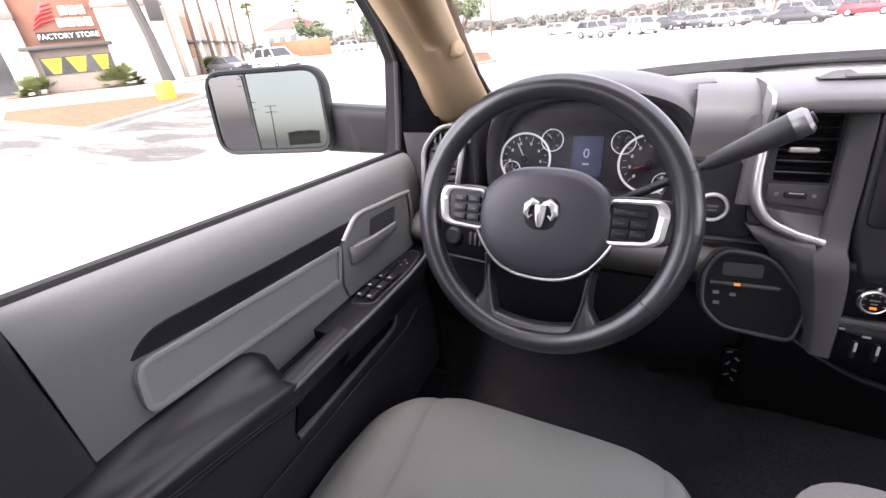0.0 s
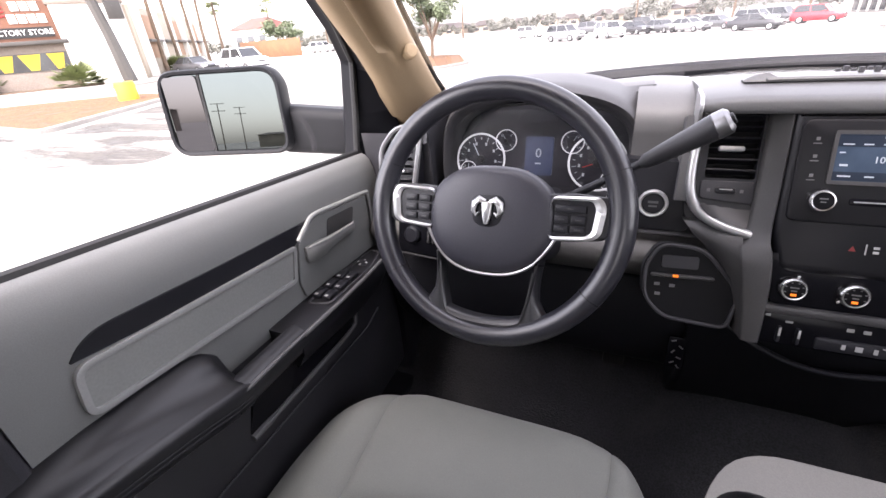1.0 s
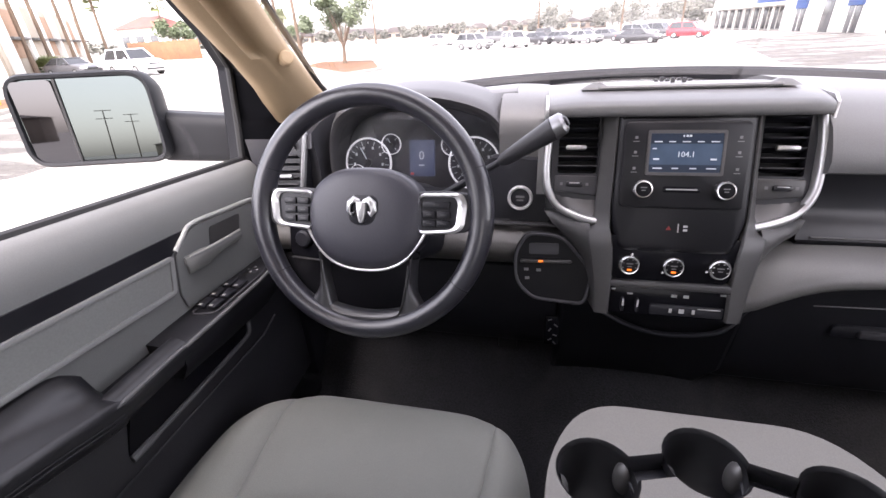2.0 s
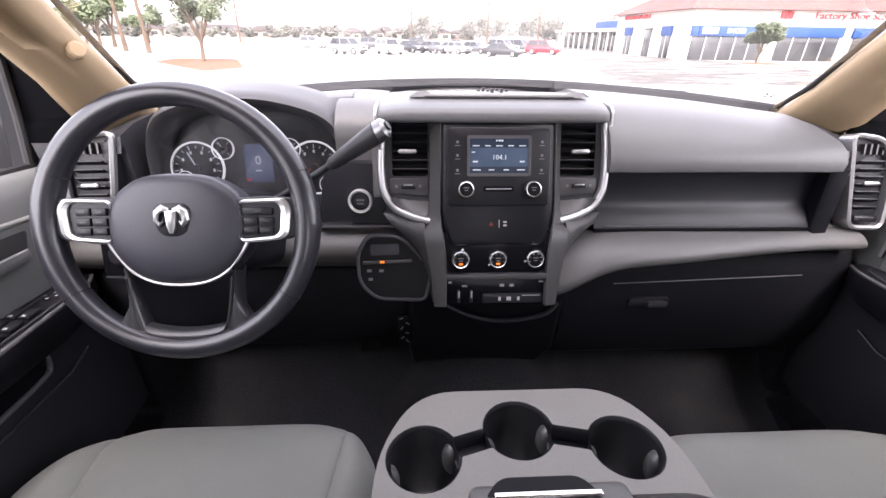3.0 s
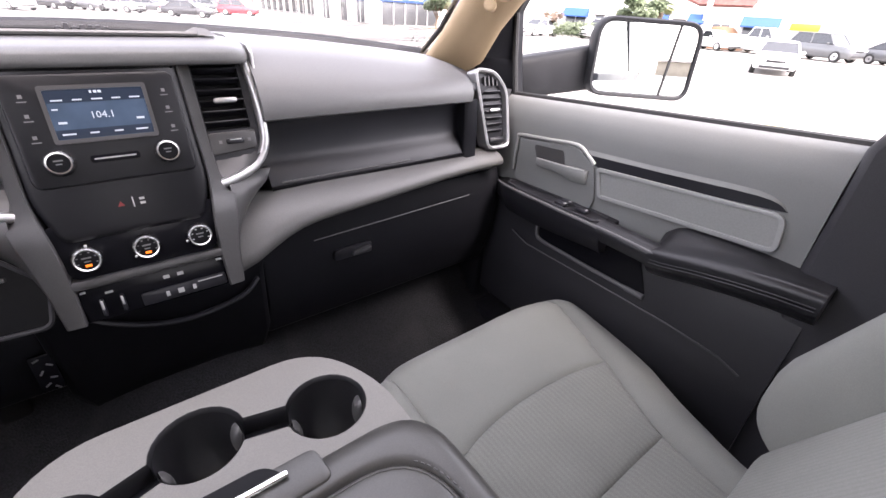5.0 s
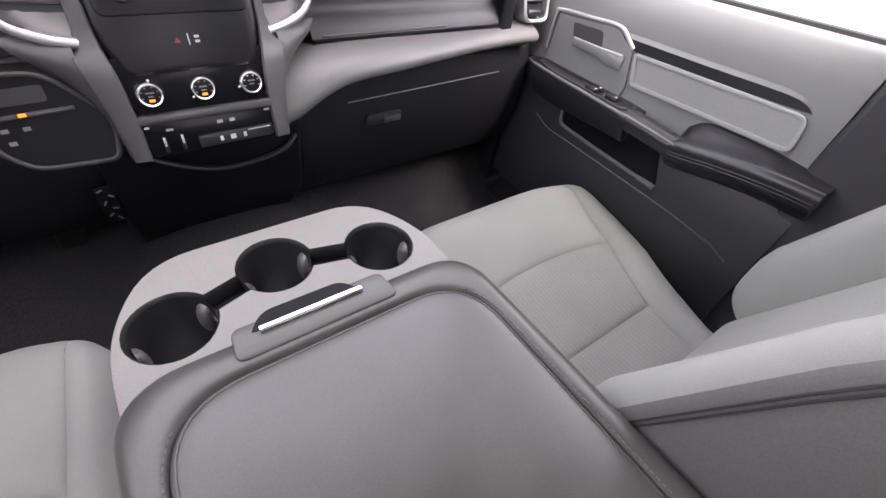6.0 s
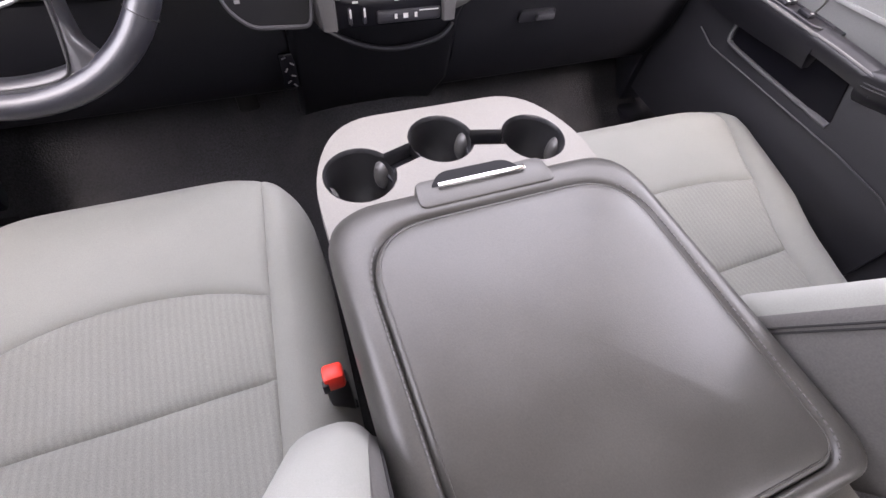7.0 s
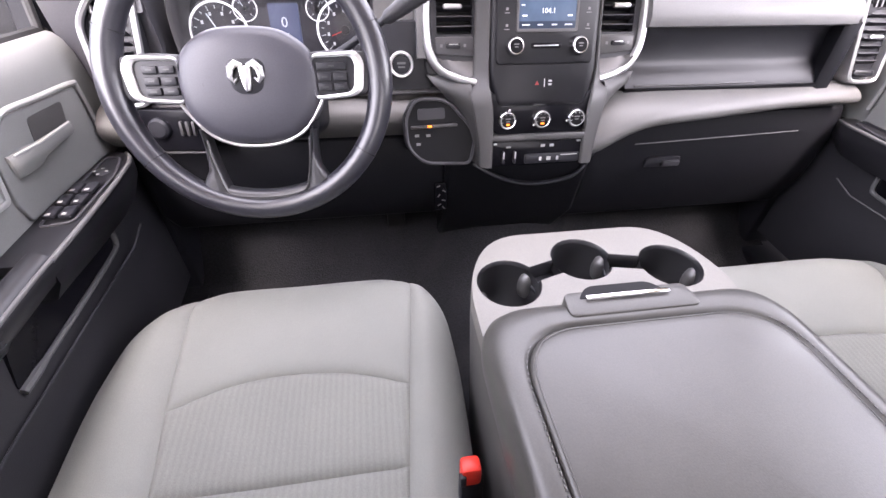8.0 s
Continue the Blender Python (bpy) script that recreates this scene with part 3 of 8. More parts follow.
# driver side: brow outside the instrument hood
for x0, x1, nm in ((-0.83, -0.672, "upper_pad"), (-0.295, -0.205, "upper_pad")):
    rings = []
    for x in np.linspace(x0, x1, 9):
        f = max(0, (-x - 0.64) / 0.16)
        rings.append([Vector((x, y, z)) for y, z in [(max(yy, 0.735) + 0.03 * f if x < -0.6 else yy, zz - 0.03 * f * f) for yy, zz in top_rows(x)] + [(0.752 if x < -0.6 else 0.770, 1.46), (0.758 if x < -0.6 else 0.772, 1.40), (0.758 if x < -0.6 else 0.766, 1.305), (0.80, 1.29), (1.0, 1.30), (1.06, 1.42)]])
    if x0 > -0.5:
        for row in rings:
            g = min(1.0, max(0.0, (row[0].x - x0) / (x1 - x0)))
            for k, p in enumerate(row[:6]):
                p.z -= 0.0015 + 0.010 * max(0.0, g - 0.15) ** 1.5
                p.y += (0.012, 0.012, 0.016, 0.030, 0.046, 0.056)[k]
        part(nm, loft(B_(), rings), M_PAD, dash, sharp=70)
    else:
        part(nm, loft(B_(), rings), M_DARK, dash, "dark brow beside the instrument hood", sharp=50)
# top surface over the instruments
rings = []
for x in np.linspace(-0.66, -0.27, 10):
    rings.append([Vector((x, y, z)) for y, z in [r for r in top_rows(x)[:3]] + [(0.84, crown(x) - 0.012), (0.86, 1.49), (1.0, 1.42)]])
part("upper_pad", loft(B_(), rings), M_PAD, dash, sharp=50)

# instrument hood: an arch round the dials
arch = smooth_loop([(-0.652, 1.315), (-0.658, 1.40), (-0.648, 1.47), (-0.615, 1.515), (-0.54, 1.540), (-0.47, 1.546), (-0.40, 1.541), (-0.325, 1.520), (-0.287, 1.488), (-0.277, 1.44), (-0.277, 1.315)], 5, closed=False)
def arch_ring(y, dx, lift):
    c = Vector((-0.466, 1.40))
    return [Vector((c.x + (p.x - c.x) * (1 - dx), y, c.y + (p.y - c.y) * (1 - dx) + lift)) for p in arch]
def hood_back(y):
    out = []
    for p in arch_ring(y, -0.05, 0.0):
        if p.z > 1.44:
            p.z = max(p.z, crown(p.x) - 0.004)
        out.append(p)
    return out
hood = part("instrument_hood", loft(B_(), [hood_back(0.90), hood_back(0.855), arch_ring(0.815, 0.0, 0.0), arch_ring(0.783, 0.008, -0.002), arch_ring(0.772, 0.03, -0.006), arch_ring(0.776, 0.055, -0.010), arch_ring(0.80, 0.075, -0.013), arch_ring(0.87, 0.10, -0.018)], closed=False), M_HOOD, dash, "dark grey padded hood over the instruments", sharp=60)
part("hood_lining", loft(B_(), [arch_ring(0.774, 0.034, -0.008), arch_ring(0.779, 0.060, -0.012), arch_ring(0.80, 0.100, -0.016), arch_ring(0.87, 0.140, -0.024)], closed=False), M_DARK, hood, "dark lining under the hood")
clu = leaning((-0.466, 0.825, 1.405), 14)
cl = part("instrument_cluster", plate(B_(), rounded([(-0.19, -0.085), (0.19, -0.085), (0.185, 0.06), (0.13, 0.10), (-0.13, 0.10), (-0.185, 0.06)], 0.03), clu, -0.02, 0.0), M_DIAL, dash, "dark instrument cluster with lit dials")
part("cluster_sill", loft(B_(), [[Vector((x, y, z)) for y, z in ((0.72, 1.305), (0.74, 1.335), (0.81, 1.345), (0.85, 1.32), (0.80, 1.28))] for x in (-0.655, -0.27)]), M_BLACK, dash)


def dial(x, y, r, ticks, needle_deg, small=False):
    m = at(clu, x, y)
    ring = part("dial", lathe(B_(), [(r * 0.94, 0.0), (r * 1.0, 0.0), (r * 1.02, 0.006), (r * 0.985, 0.009), (r * 0.945, 0.006)], m, 40), M_RINGLIT, cl, "round dial with a bright ring")
    part("dial_face", lathe(B_(), [(r * 0.95, 0.001), (r * 0.55, 0.003), (r * 0.5, 0.0045), (0.0005, 0.0045)], m, 32), M_DIAL, ring)
    bm = B_()
    for k in range(ticks):
        a = radians(225 - 270 * k / (ticks - 1))
        q = m @ Matrix.Rotation(a, 4, "Z")
        rbox(bm, (r * 0.80, 0, 0.005), (r * (0.16 if k % 2 == 0 else 0.09), r * 0.026, 0.001), 0, q)
    for k in range(0, ticks, 2):
        a = radians(225 - 270 * k / (ticks - 1))
        rbox(bm, (r * 0.62 * math.cos(a), r * 0.62 * math.sin(a), 0.005), (r * 0.08, r * 0.11, 0.001), 0, m)
    tagged(part("dial_marks", bm, M_TICK, ring, "pale lit dial marks"), kind="stuff")
    q = m @ Matrix.Rotation(radians(needle_deg), 4, "Z")
    part("needle", rbox(B_(), (r * 0.27 if x > 0 and not small else r * 0.34, 0, 0.007), (r * 0.5 if x > 0 and not small else r * 0.68, r * 0.032, 0.002), 0, q), M_LIT if small else M_REDLIT if x > 0 else M_LIT, ring)
    part("dial_hub", lathe(B_(), [(r * 0.16, 0.004), (r * 0.15, 0.009), (0.0005, 0.010)], m, 16), M_BLACK, ring)


dial(-0.119, -0.012, 0.0525, 15, 118)
dial(0.114, -0.011, 0.0535, 17, 200)
dial(-0.066, 0.027, 0.0215, 7, 120, True)
dial(0.066, 0.026, 0.0215, 7, 60, True)
dial(-0.1450, -0.0345, 0.0175, 7, 90, True)
dial(0.1410, -0.0445, 0.0185, 7, 90, True)
disp = part("driver_display", plate(B_(), rect(-0.0255, -0.040, 0.0300, 0.036, 0.004), clu, 0.0, 0.004), M_CLUSTER, cl, "blue lit driver display")
lettering("digit", "0", 0.026, at(clu, 0.0015, 0.003, 0.0045), M_LIT, disp)
part("unit_mark", rbox(B_(), (0.0015, -0.0165, 0.0045), (0.012, 0.003, 0.0006), 0, clu), M_LIT, disp)
part("warning_lamp", rbox(B_(), (-0.0195, -0.0345, 0.0045), (0.007, 0.005, 0.0008), 0.001, clu), M_REDLIT, disp, "small red warning lamp")
lens = part("lens", plate(B_(), rounded([(-0.195, -0.085), (0.195, -0.085), (0.19, 0.06), (0.135, 0.095), (-0.135, 0.095), (-0.19, 0.06)], 0.03), at(clu, 0, 0, 0.0) @ Matrix.Rotation(radians(16), 4, "X"), 0.030, 0.0315), M_LENS, cl, "clear curved cluster lens")
lens.visible_shadow = False

# ---- centre stack ----
S = leaning((0, 0.672, 1.405), 18)
V = leaning((0, 0.702, 1.405), 18)
L_ = leaning((0, 0.620, 1.2605), 13)
part("stack_core", plate(B_(), rounded([(-0.205, -0.06), (-0.12, -0.09), (0.12, -0.09), (0.205, -0.06), (0.206, 0.105), (-0.206, 0.105)], 0.02), V, -0.09, -0.032), M_BLACK, dash)
# brow of the stack with a tray slot on top
rings = []
for x in np.linspace(-0.209, 0.209, 29):
    e = max(0, (abs(x) - 0.15) / 0.059)
    d = 0.007 * e * e
    b = 0.008 * e * e + 0.045 * max(0.0, (x - 0.184) / 0.025) ** 2
    rings.append([Vector((x, y, z)) for y, z in ((0.712 + b, 1.5085), (0.694 + b, 1.5085), (0.6905 + b, 1.5105), (0.6895 + b, 1.515 - d * 0.4), (0.690 + b, 1.5235 - d * 0.8), (0.6935 + b, 1.5285 - d), (0.703 + b, 1.5322 - d), (max(0.735, 0.712 + b), 1.5360 - d), (0.80, 1.5405 - d), (0.88, 1.5375 - d), (0.98, 1.527 - d), (1.1, 1.495 - d), (1.1, 1.45), (0.86, 1.495), (0.765, 1.5065))])
brow = part("stack_brow", loft(B_(), rings), M_PAD, dash, "grey moulded brow with a shallow tray", sharp=50)
tray = Matrix.Translation((0.01, 0.81, 1.5405)) @ Matrix.Rotation(radians(-1), 4, "X")
slot = rounded([(-0.128, -0.040), (0.128, -0.040), (0.142, -0.028), (-0.142, -0.028)], 0.004)
part("tray_slot", plate(B_(), slot, tray, -0.006, 0.0012), M_BLACK, brow, "dark slot along the front of the tray")
part("tray_lip", tube(B_(), [tray @ Vector(p) for p in ((-0.150, -0.020, 0.0), (-0.136, -0.044, 0.002), (0.136, -0.044, 0.002), (0.150, -0.020, 0.0))], 0.0035, 6), M_PAD, brow)
for s in (-1, 1):
    part("tray_ear", loft(B_(), [[tray @ Vector((s * x, y, z)) for y, z in ((-0.046, 0.0), (-0.040, h), (-0.026, h * 0.8), (-0.018, 0.0))] for x, h in ((0.118, 0.002), (0.134, 0.011), (0.150, 0.009), (0.164, 0.001))]), M_PAD, brow, "raised grey ear at the tray's end", sharp=60)
pieces("raised_mark", [(-0.028 + 0.0095 * k, 0.050, 0.003 + 0.002 * (k % 3 == 1), 0.006, 0.006, 0.004 + 0.004 * (k % 2)) for k in range(7)], M_DARK, brow, tray, "small raised dark mark")

# silver bezels curving round the vents, and what they frame
for s in (-1, 1):
    path = smooth_loop([(s * 0.1985, 0.110, 0.004), (s * 0.204, 0.06, 0.006), (s * 0.2055, 0.010, 0.006), (s * 0.2000, -0.024, 0.006), (s * 0.1815, -0.050, 0.008), (s * 0.152, -0.065, 0.013), (s * 0.117, -0.074, 0.020)], 6, closed=False)
    rings = []
    for i, p in enumerate(path):
        d = (path[min(i + 1, len(path) - 1)] - path[max(i - 1, 0)]).normalized()
        nn = Vector((-d.y, d.x, 0)) * -s
        wdt = 0.0052 + 0.0018 * min(1.0, i / 20)
        rings.append([V @ (p + nn * a + Vector((0, 0, c))) for a, c in ((-wdt, -0.03), (-wdt, -0.003), (-wdt * 0.6, 0.0015), (0, 0.003), (wdt * 0.6, 0.0015), (wdt, -0.003), (wdt, -0.03))])
    part("bezel", loft(B_(), rings), M_BEZEL, dash, "satin silver trim round the air vent", sharp=50)
    # its upper end: a fin running up over the end of the brow
    fin = [(0.692, 1.522), (0.691, 1.512), (0.698, 1.495), (0.7075, 1.470), (0.7135, 1.450), (0.735, 1.450), (0.750, 1.500), (0.760, 1.5345), (0.705, 1.5325)]
    if s > 0:
        fin = [(y + 0.036 * min(1.0, max(0.0, (z - 1.465) / 0.04)) if y < 0.72 else y + 0.02, z) for y, z in fin]
    part("brow_trim", loft(B_(), [[Vector((s * (x - 0.005 * max(0.0, (1.50 - z) / 0.05)), y, z)) for y, z in fin] for x in (0.2080, 0.2130)]), M_BEZEL, dash, "silver trim over the brow's end", bevel=0.0015)
    # outer cheek of the stack beside the bezel
    cheek = [[V @ Vector((s * x, v, w)) for v, w in ((0.100, -0.004), (0.05, -0.002), (0.0, -0.006), (-0.03, -0.010), (-0.03, -0.06), (0.100, -0.06))] for x in ((0.205, 0.216, 0.222) if s < 0 else (0.205, 0.208, 0.211))]
    part("cheek", loft(B_(), cheek), M_PAD if s < 0 else M_DARK, dash, sharp=60)
    # vent: well, slats, thumb tab, wheel
    vent = part("air_vent", holed(B_(), rounded([(s * 0.116, -0.070), (s * 0.152, -0.060), (s * 0.182, -0.046), (s * 0.197, -0.022), (s * 0.199, 0.112), (s * 0.116, 0.112)][::s], 0.006), [rounded([(s * 0.122, 0.008), (s * 0.187, 0.008), (s * 0.187, 0.106), (s * 0.122, 0.106)][::s], 0.004)], V, -0.022, -0.004), M_BLACK, dash, "black air vent with tilted slats")
    part("well", plate(B_(), rect(*sorted((s * 0.119, s * 0.190))[:1], 0.004, sorted((s * 0.119, s * 0.190))[1], 0.109), V, -0.038, -0.029), M_PIANO, vent)
    for k in range(6):
        q = at(V, s * 0.1545, 0.018 + 0.0158 * k, -0.012) @ Matrix.Rotation(radians(-24), 4, "X")
        part("slat", rbox(B_(), (0, 0, 0), (0.065, 0.0030, 0.016), 0.0010, q), M_BLACK, vent)
    part("tab", rbox(B_(), (s * 0.1585, 0.0515, -0.001), (0.034, 0.0085, 0.010), 0.0035, V), M_BEZEL, vent, "silver thumb tab")
    part("tab_slot", rbox(B_(), (s * 0.1585, 0.0515, 0.0040), (0.022, 0.0030, 0.0015), 0.0005, V), M_SATIN, vent)
    pad_ = part("vent_pad", plate(B_(), rounded([(s * 0.120, -0.030), (s * 0.190, -0.024), (s * 0.192, 0.004), (s * 0.120, 0.004)][::s], 0.006), V, -0.012, -0.001, 0.002), M_GREYTRIM if s > 0 else M_DARK, vent)
    part("thumb_wheel", rbox(B_(), (s * 0.158, -0.0105, 0.001), (0.027, 0.009, 0.007), 0.003, V), M_BLACK, pad_)
    part("thumb_line", rbox(B_(), (s * 0.158, -0.0085, 0.0046), (0.017, 0.0018, 0.0012), 0.0004, V), M_SATIN, pad_)
    pieces("thumb_mark", [(s * 0.158 + dx, -0.0105, -0.0006, 0.0045, 0.0050, 0.0006) for dx in (-0.0215, 0.0215)], M_PRINT, pad_, V)
    # ledge sloping out below the pad, facing upwards
    part("vent_ledge", loft(B_(), [[V @ Vector((s * x, y, w)) for y, w in ((-0.030, -0.006), (y0 * 0.6 - 0.012, 0.000), (y0, 0.010), (y0, -0.02), (-0.030, -0.02))] for x, y0 in ((0.120, -0.069), (0.140, -0.065), (0.160, -0.058), (0.178, -0.047), (0.189, -0.034))]), M_GREYTRIM, vent, "grey moulded ledge under the vent", sharp=60)

# black centre panel between grey flanks
M_PANEL = shader("satin_black_panel", (0.0065, 0.0065, 0.0085), 0.38, grain=0.10, scale=900, bump=0.12, stain=0.12, spec=0.26)
panel_loop = rounded([(-0.0985, 0.110), (-0.1000, -0.055), (-0.0840, -0.108), (0.0840, -0.108), (0.1000, -0.055), (0.0985, 0.110)], [0.004, 0.02, 0.014, 0.014, 0.02, 0.004])
cp = part("centre_panel", plate(B_(), panel_loop, S, -0.03, 0.012, 0.008), M_PANEL, dash, "black centre panel with a radio", sharp=60)
for s in (-1, 1):
    # grey flank: down beside the vent, then round the climate knobs to the foot of the stack
    rows_ = []
    for m, y, xi, xo, wi, wo in ((S, 0.112, 0.0985, 0.1185, 0.010, -0.020), (S, 0.02, 0.0992, 0.1190, 0.010, -0.020), (S, -0.045, 0.1005, 0.1215, 0.010, -0.018), (S, -0.072, 0.0985, 0.1290, 0.009, -0.013),
                                 (L_, 0.072, 0.0965, 0.1330, 0.004, -0.008), (L_, 0.048, 0.0930, 0.1290, 0.006, -0.003), (L_, 0.020, 0.0905, 0.1235, 0.006, 0.000), (L_, -0.010, 0.0895, 0.1185, 0.006, 0.002), (L_, -0.066, 0.0905, 0.1130, 0.006, 0.003)):
        rows_.append([m @ Vector((s * x, y, w)) for x, w in ((xi, wi - 0.030), (xi, wi - 0.002), (xi + 0.002, wi), (xo - 0.003, wo + 0.001), (xo, wo - 0.002), (xo, wo - 0.030))])
    part("flank", loft(B_(), rows_), M_SHOULDER, dash, "grey satin flank of the stack", sharp=50)
    # shoulder sweeping from under the silver trim down to the foot
    rows_ = []
    for y, xo, w_, back, sunk in ((0.098, 0.1330, 0.072, 0.012, 0.034), (0.080, 0.1330, 0.058, 0.020, 0.012), (0.064, 0.1315, 0.042, 0.030, 0.003), (0.044, 0.1280, 0.030, 0.040, 0.0), (0.015, 0.1225, 0.018, 0.050, 0.0), (-0.025, 0.1165, 0.010, 0.055, 0.0), (-0.066, 0.1125, 0.006, 0.055, 0.0)):
        rows_.append([L_ @ Vector((s * x, y, w - sunk)) for x, w in ((xo - 0.006, -0.05), (xo - 0.004, -0.004), (xo + w_ * 0.30, -0.006 - back * 0.22), (xo + w_ * 0.7, -0.008 - back * 0.60), (xo + w_, -0.010 - back), (xo + w_, -0.080))])
    part("shoulder", loft(B_(), rows_), M_SHOULDER, dash, "grey shoulder under the silver trim", sharp=60)
part("cross_bar", rbox(B_(), (0, -0.0100, -0.007), (0.186, 0.0130, 0.026), 0.003, L_), M_GREYTRIM, dash, "grey bar between knobs and sockets")
rd = part("radio", plate(B_(), rect(-0.0905, -0.036, 0.0905, 0.0985, 0.012), S, 0.008, 0.0150, 0.003), M_PANEL, cp, "black radio with a small lit screen")
part("screen_frame", band(B_(), rect(-0.0555, 0.0155, 0.0555, 0.0845, 0.004), rect(-0.0510, 0.0205, 0.0510, 0.0795, 0.002), S, 0.012, 0.0172), M_GREYTRIM, rd)
part("screen", plate(B_(), rect(-0.0512, 0.0203, 0.0512, 0.0797, 0.002), S, 0.010, 0.0158), M_SCREEN, rd, "blue lit radio screen")
W = 0.0161
pieces("screen_bar", [(0.0, 0.0715, W, 0.1015, 0.0150, 0.0004), (0.0, 0.0265, W, 0.1015, 0.0110, 0.0004)], M_SCREENDK, rd, S)
pieces("screen_line", [(-0.040 + 0.0200 * k, 0.0670, W + 0.0005, 0.0095 if k % 2 else 0.0115, 0.0016, 0.0004) for k in range(5)] + [(-0.0385 + 0.0255 * k, 0.0265, W + 0.0005, 0.0135 if k in (0, 3) else 0.0095, 0.0018, 0.0004) for k in range(4)] + [(-0.041, 0.0405, W + 0.0003, 0.0085, 0.0026, 0.0004), (0.040, 0.0405, W + 0.0003, 0.0085, 0.0026, 0.0004), (-0.0445, 0.0565, W + 0.0003, 0.0060, 0.0016, 0.0004)], M_LIT, rd, S)
pieces("clock_bar", [(-0.0045, 0.0757, W + 0.0005, 0.0022, 0.0030, 0.0004), (0.0003, 0.0757, W + 0.0005, 0.0034, 0.0030, 0.0004), (0.0048, 0.0757, W + 0.0005, 0.0034, 0.0030, 0.0004)], M_LIT, rd, S)
lettering("station", "104.1", 0.0118, at(S, 0.001, 0.0475, W + 0.0003), M_LIT, rd)


def knob(x, y, m, r, parent, lamp=None, w0=0.014, pointer=None):
    q = at(m, x, y, w0)
    k = part("knob", lathe(B_(), [(r * 1.06, 0.0), (r * 1.06, 0.003), (r * 1.0, 0.006), (r * 0.98, 0.010), (r * 0.94, 0.0130), (r * 0.84, 0.0152), (r * 0.74, 0.0150), (r * 0.71, 0.012)], q, 32), M_CHROMEDULL, parent, "chrome ringed rotary knob")
    part("knob_cap", lathe(B_(), [(r * 0.725, 0.010), (r * 0.71, 0.0140), (r * 0.5, 0.0146), (0.0003, 0.0146)], q, 28), M_PIANO, k)
    pieces("knob_mark", [(dx, dy, 0.0149, sx * 0.8, sy * 0.7, 0.0004) for dx, dy, sx, sy in ((0, r * 0.18, r * 0.75, r * 0.16), (0, -r * 0.1, r * 0.5, r * 0.14))], M_PRINT, k, q)
    if lamp:
        part("knob_lamp", rbox(B_(), (0, -r * 0.42, 0.0150), (r * 0.40, r * 0.20, 0.0006), 0.0001, q), lamp, k, "amber lit bar")
    if pointer is not None:
        part("knob_pointer", rbox(B_(), (r * 1.04, 0, 0.006), (r * 0.30, r * 0.22, 0.010), 0.001, q @ Matrix.Rotation(radians(pointer), 4, "Z")), M_CHROMEDULL, k)
        bm = B_()
        for i in range(6):
            a = radians(200 - 44 * i)
            rbox(bm, (r * 0.62 * math.cos(a), r * 0.62 * math.sin(a), 0.0149), (r * 0.13, r * 0.09, 0.0004), 0, q)
        tagged(part("scale_dots", bm, M_PRINT if lamp else M_MARK, k, "small pale dots round the cap"), kind="stuff")
    return k


knob(-0.0575, -0.0065, S, 0.0155, rd)
knob(0.0590, -0.0065, S, 0.0155, rd)
part("disc_slot", plate(B_(), rect(-0.027, -0.0105, 0.027, -0.0015, 0.004), S, 0.013, 0.0165, 0.001), M_GLOSS, rd)
part("slot_line", rbox(B_(), (0, -0.0060, 0.0170), (0.045, 0.0018, 0.0008), 0.0003, S), M_SATIN, rd)
for x in (-0.0718, 0.0745):
    for y in (0.026, 0.051, 0.0735):
        pieces("button_mark", [(x, y, 0.0153, 0.0042, 0.0042, 0.0005), (x, y - 0.006, 0.0153, 0.009, 0.0013, 0.0005)], M_PRINT, rd, S)
part("hazard_mark", plate(B_(), [Vector((-0.0155, -0.0705)), Vector((-0.0075, -0.0705)), Vector((-0.0115, -0.0635))], S, 0.0115, 0.0125), shader("hazard_red", (0.16, 0.012, 0.012), 0.5), cp, "small red hazard triangle")
pieces("button_mark", [(0.0025, -0.067, 0.0123, 0.0014, 0.014, 0.001), (0.0130, -0.064, 0.0123, 0.006, 0.0032, 0.001), (0.0130, -0.070, 0.0123, 0.006, 0.0032, 0.001)], M_MARK, cp, S)

# climate knobs and sockets at the foot
cc = part("climate_panel", plate(B_(), rounded([(-0.0970, 0.072), (-0.0940, 0.046), (-0.0905, 0.006), (-0.0820, -0.004), (0.0820, -0.004), (0.0905, 0.006), (0.0940, 0.046), (0.0970, 0.072)], [0.006, 0.01, 0.012, 0.006, 0.006, 0.012, 0.01, 0.006]), L_, -0.03, -0.001, 0.002), M_GLOSS, dash, "black climate panel with three knobs")
for x, lamp, ptr in ((-0.0655, M_AMBER, 80), (0.001, M_AMBER, 215), (0.0680, None, 195)):
    knob(x, 0.024, L_, 0.0172, cc, lamp, -0.002, ptr)
sk = part("socket_panel", plate(B_(), rounded([(-0.0900, -0.066), (0.0910, -0.066), (0.0905, -0.024), (0.083, -0.0165), (-0.083, -0.0165), (-0.0900, -0.024)], 0.003), L_, -0.03, -0.003, 0.002), M_GLOSS, dash, "black socket panel with ports")
for x in (-0.068, -0.045):
    part("switch", rbox(B_(), (x, -0.048, 0.0), (0.0050, 0.024, 0.010), 0.002, L_), M_BLACK, sk, "small toggle switch")
    part("switch_tip", rbox(B_(), (x, -0.043, 0.0052), (0.0030, 0.013, 0.0010), 0.0003, L_), M_MARK, sk)
pieces("port_mark", [(x, y, -0.0026, sx, sy, 0.0012) for x, y, sx, sy in ((-0.057, -0.0290, 0.009, 0.003), (0.012, -0.0285, 0.008, 0.0048), (0.030, -0.0285, 0.008, 0.0048))], M_MARK, sk, L_)
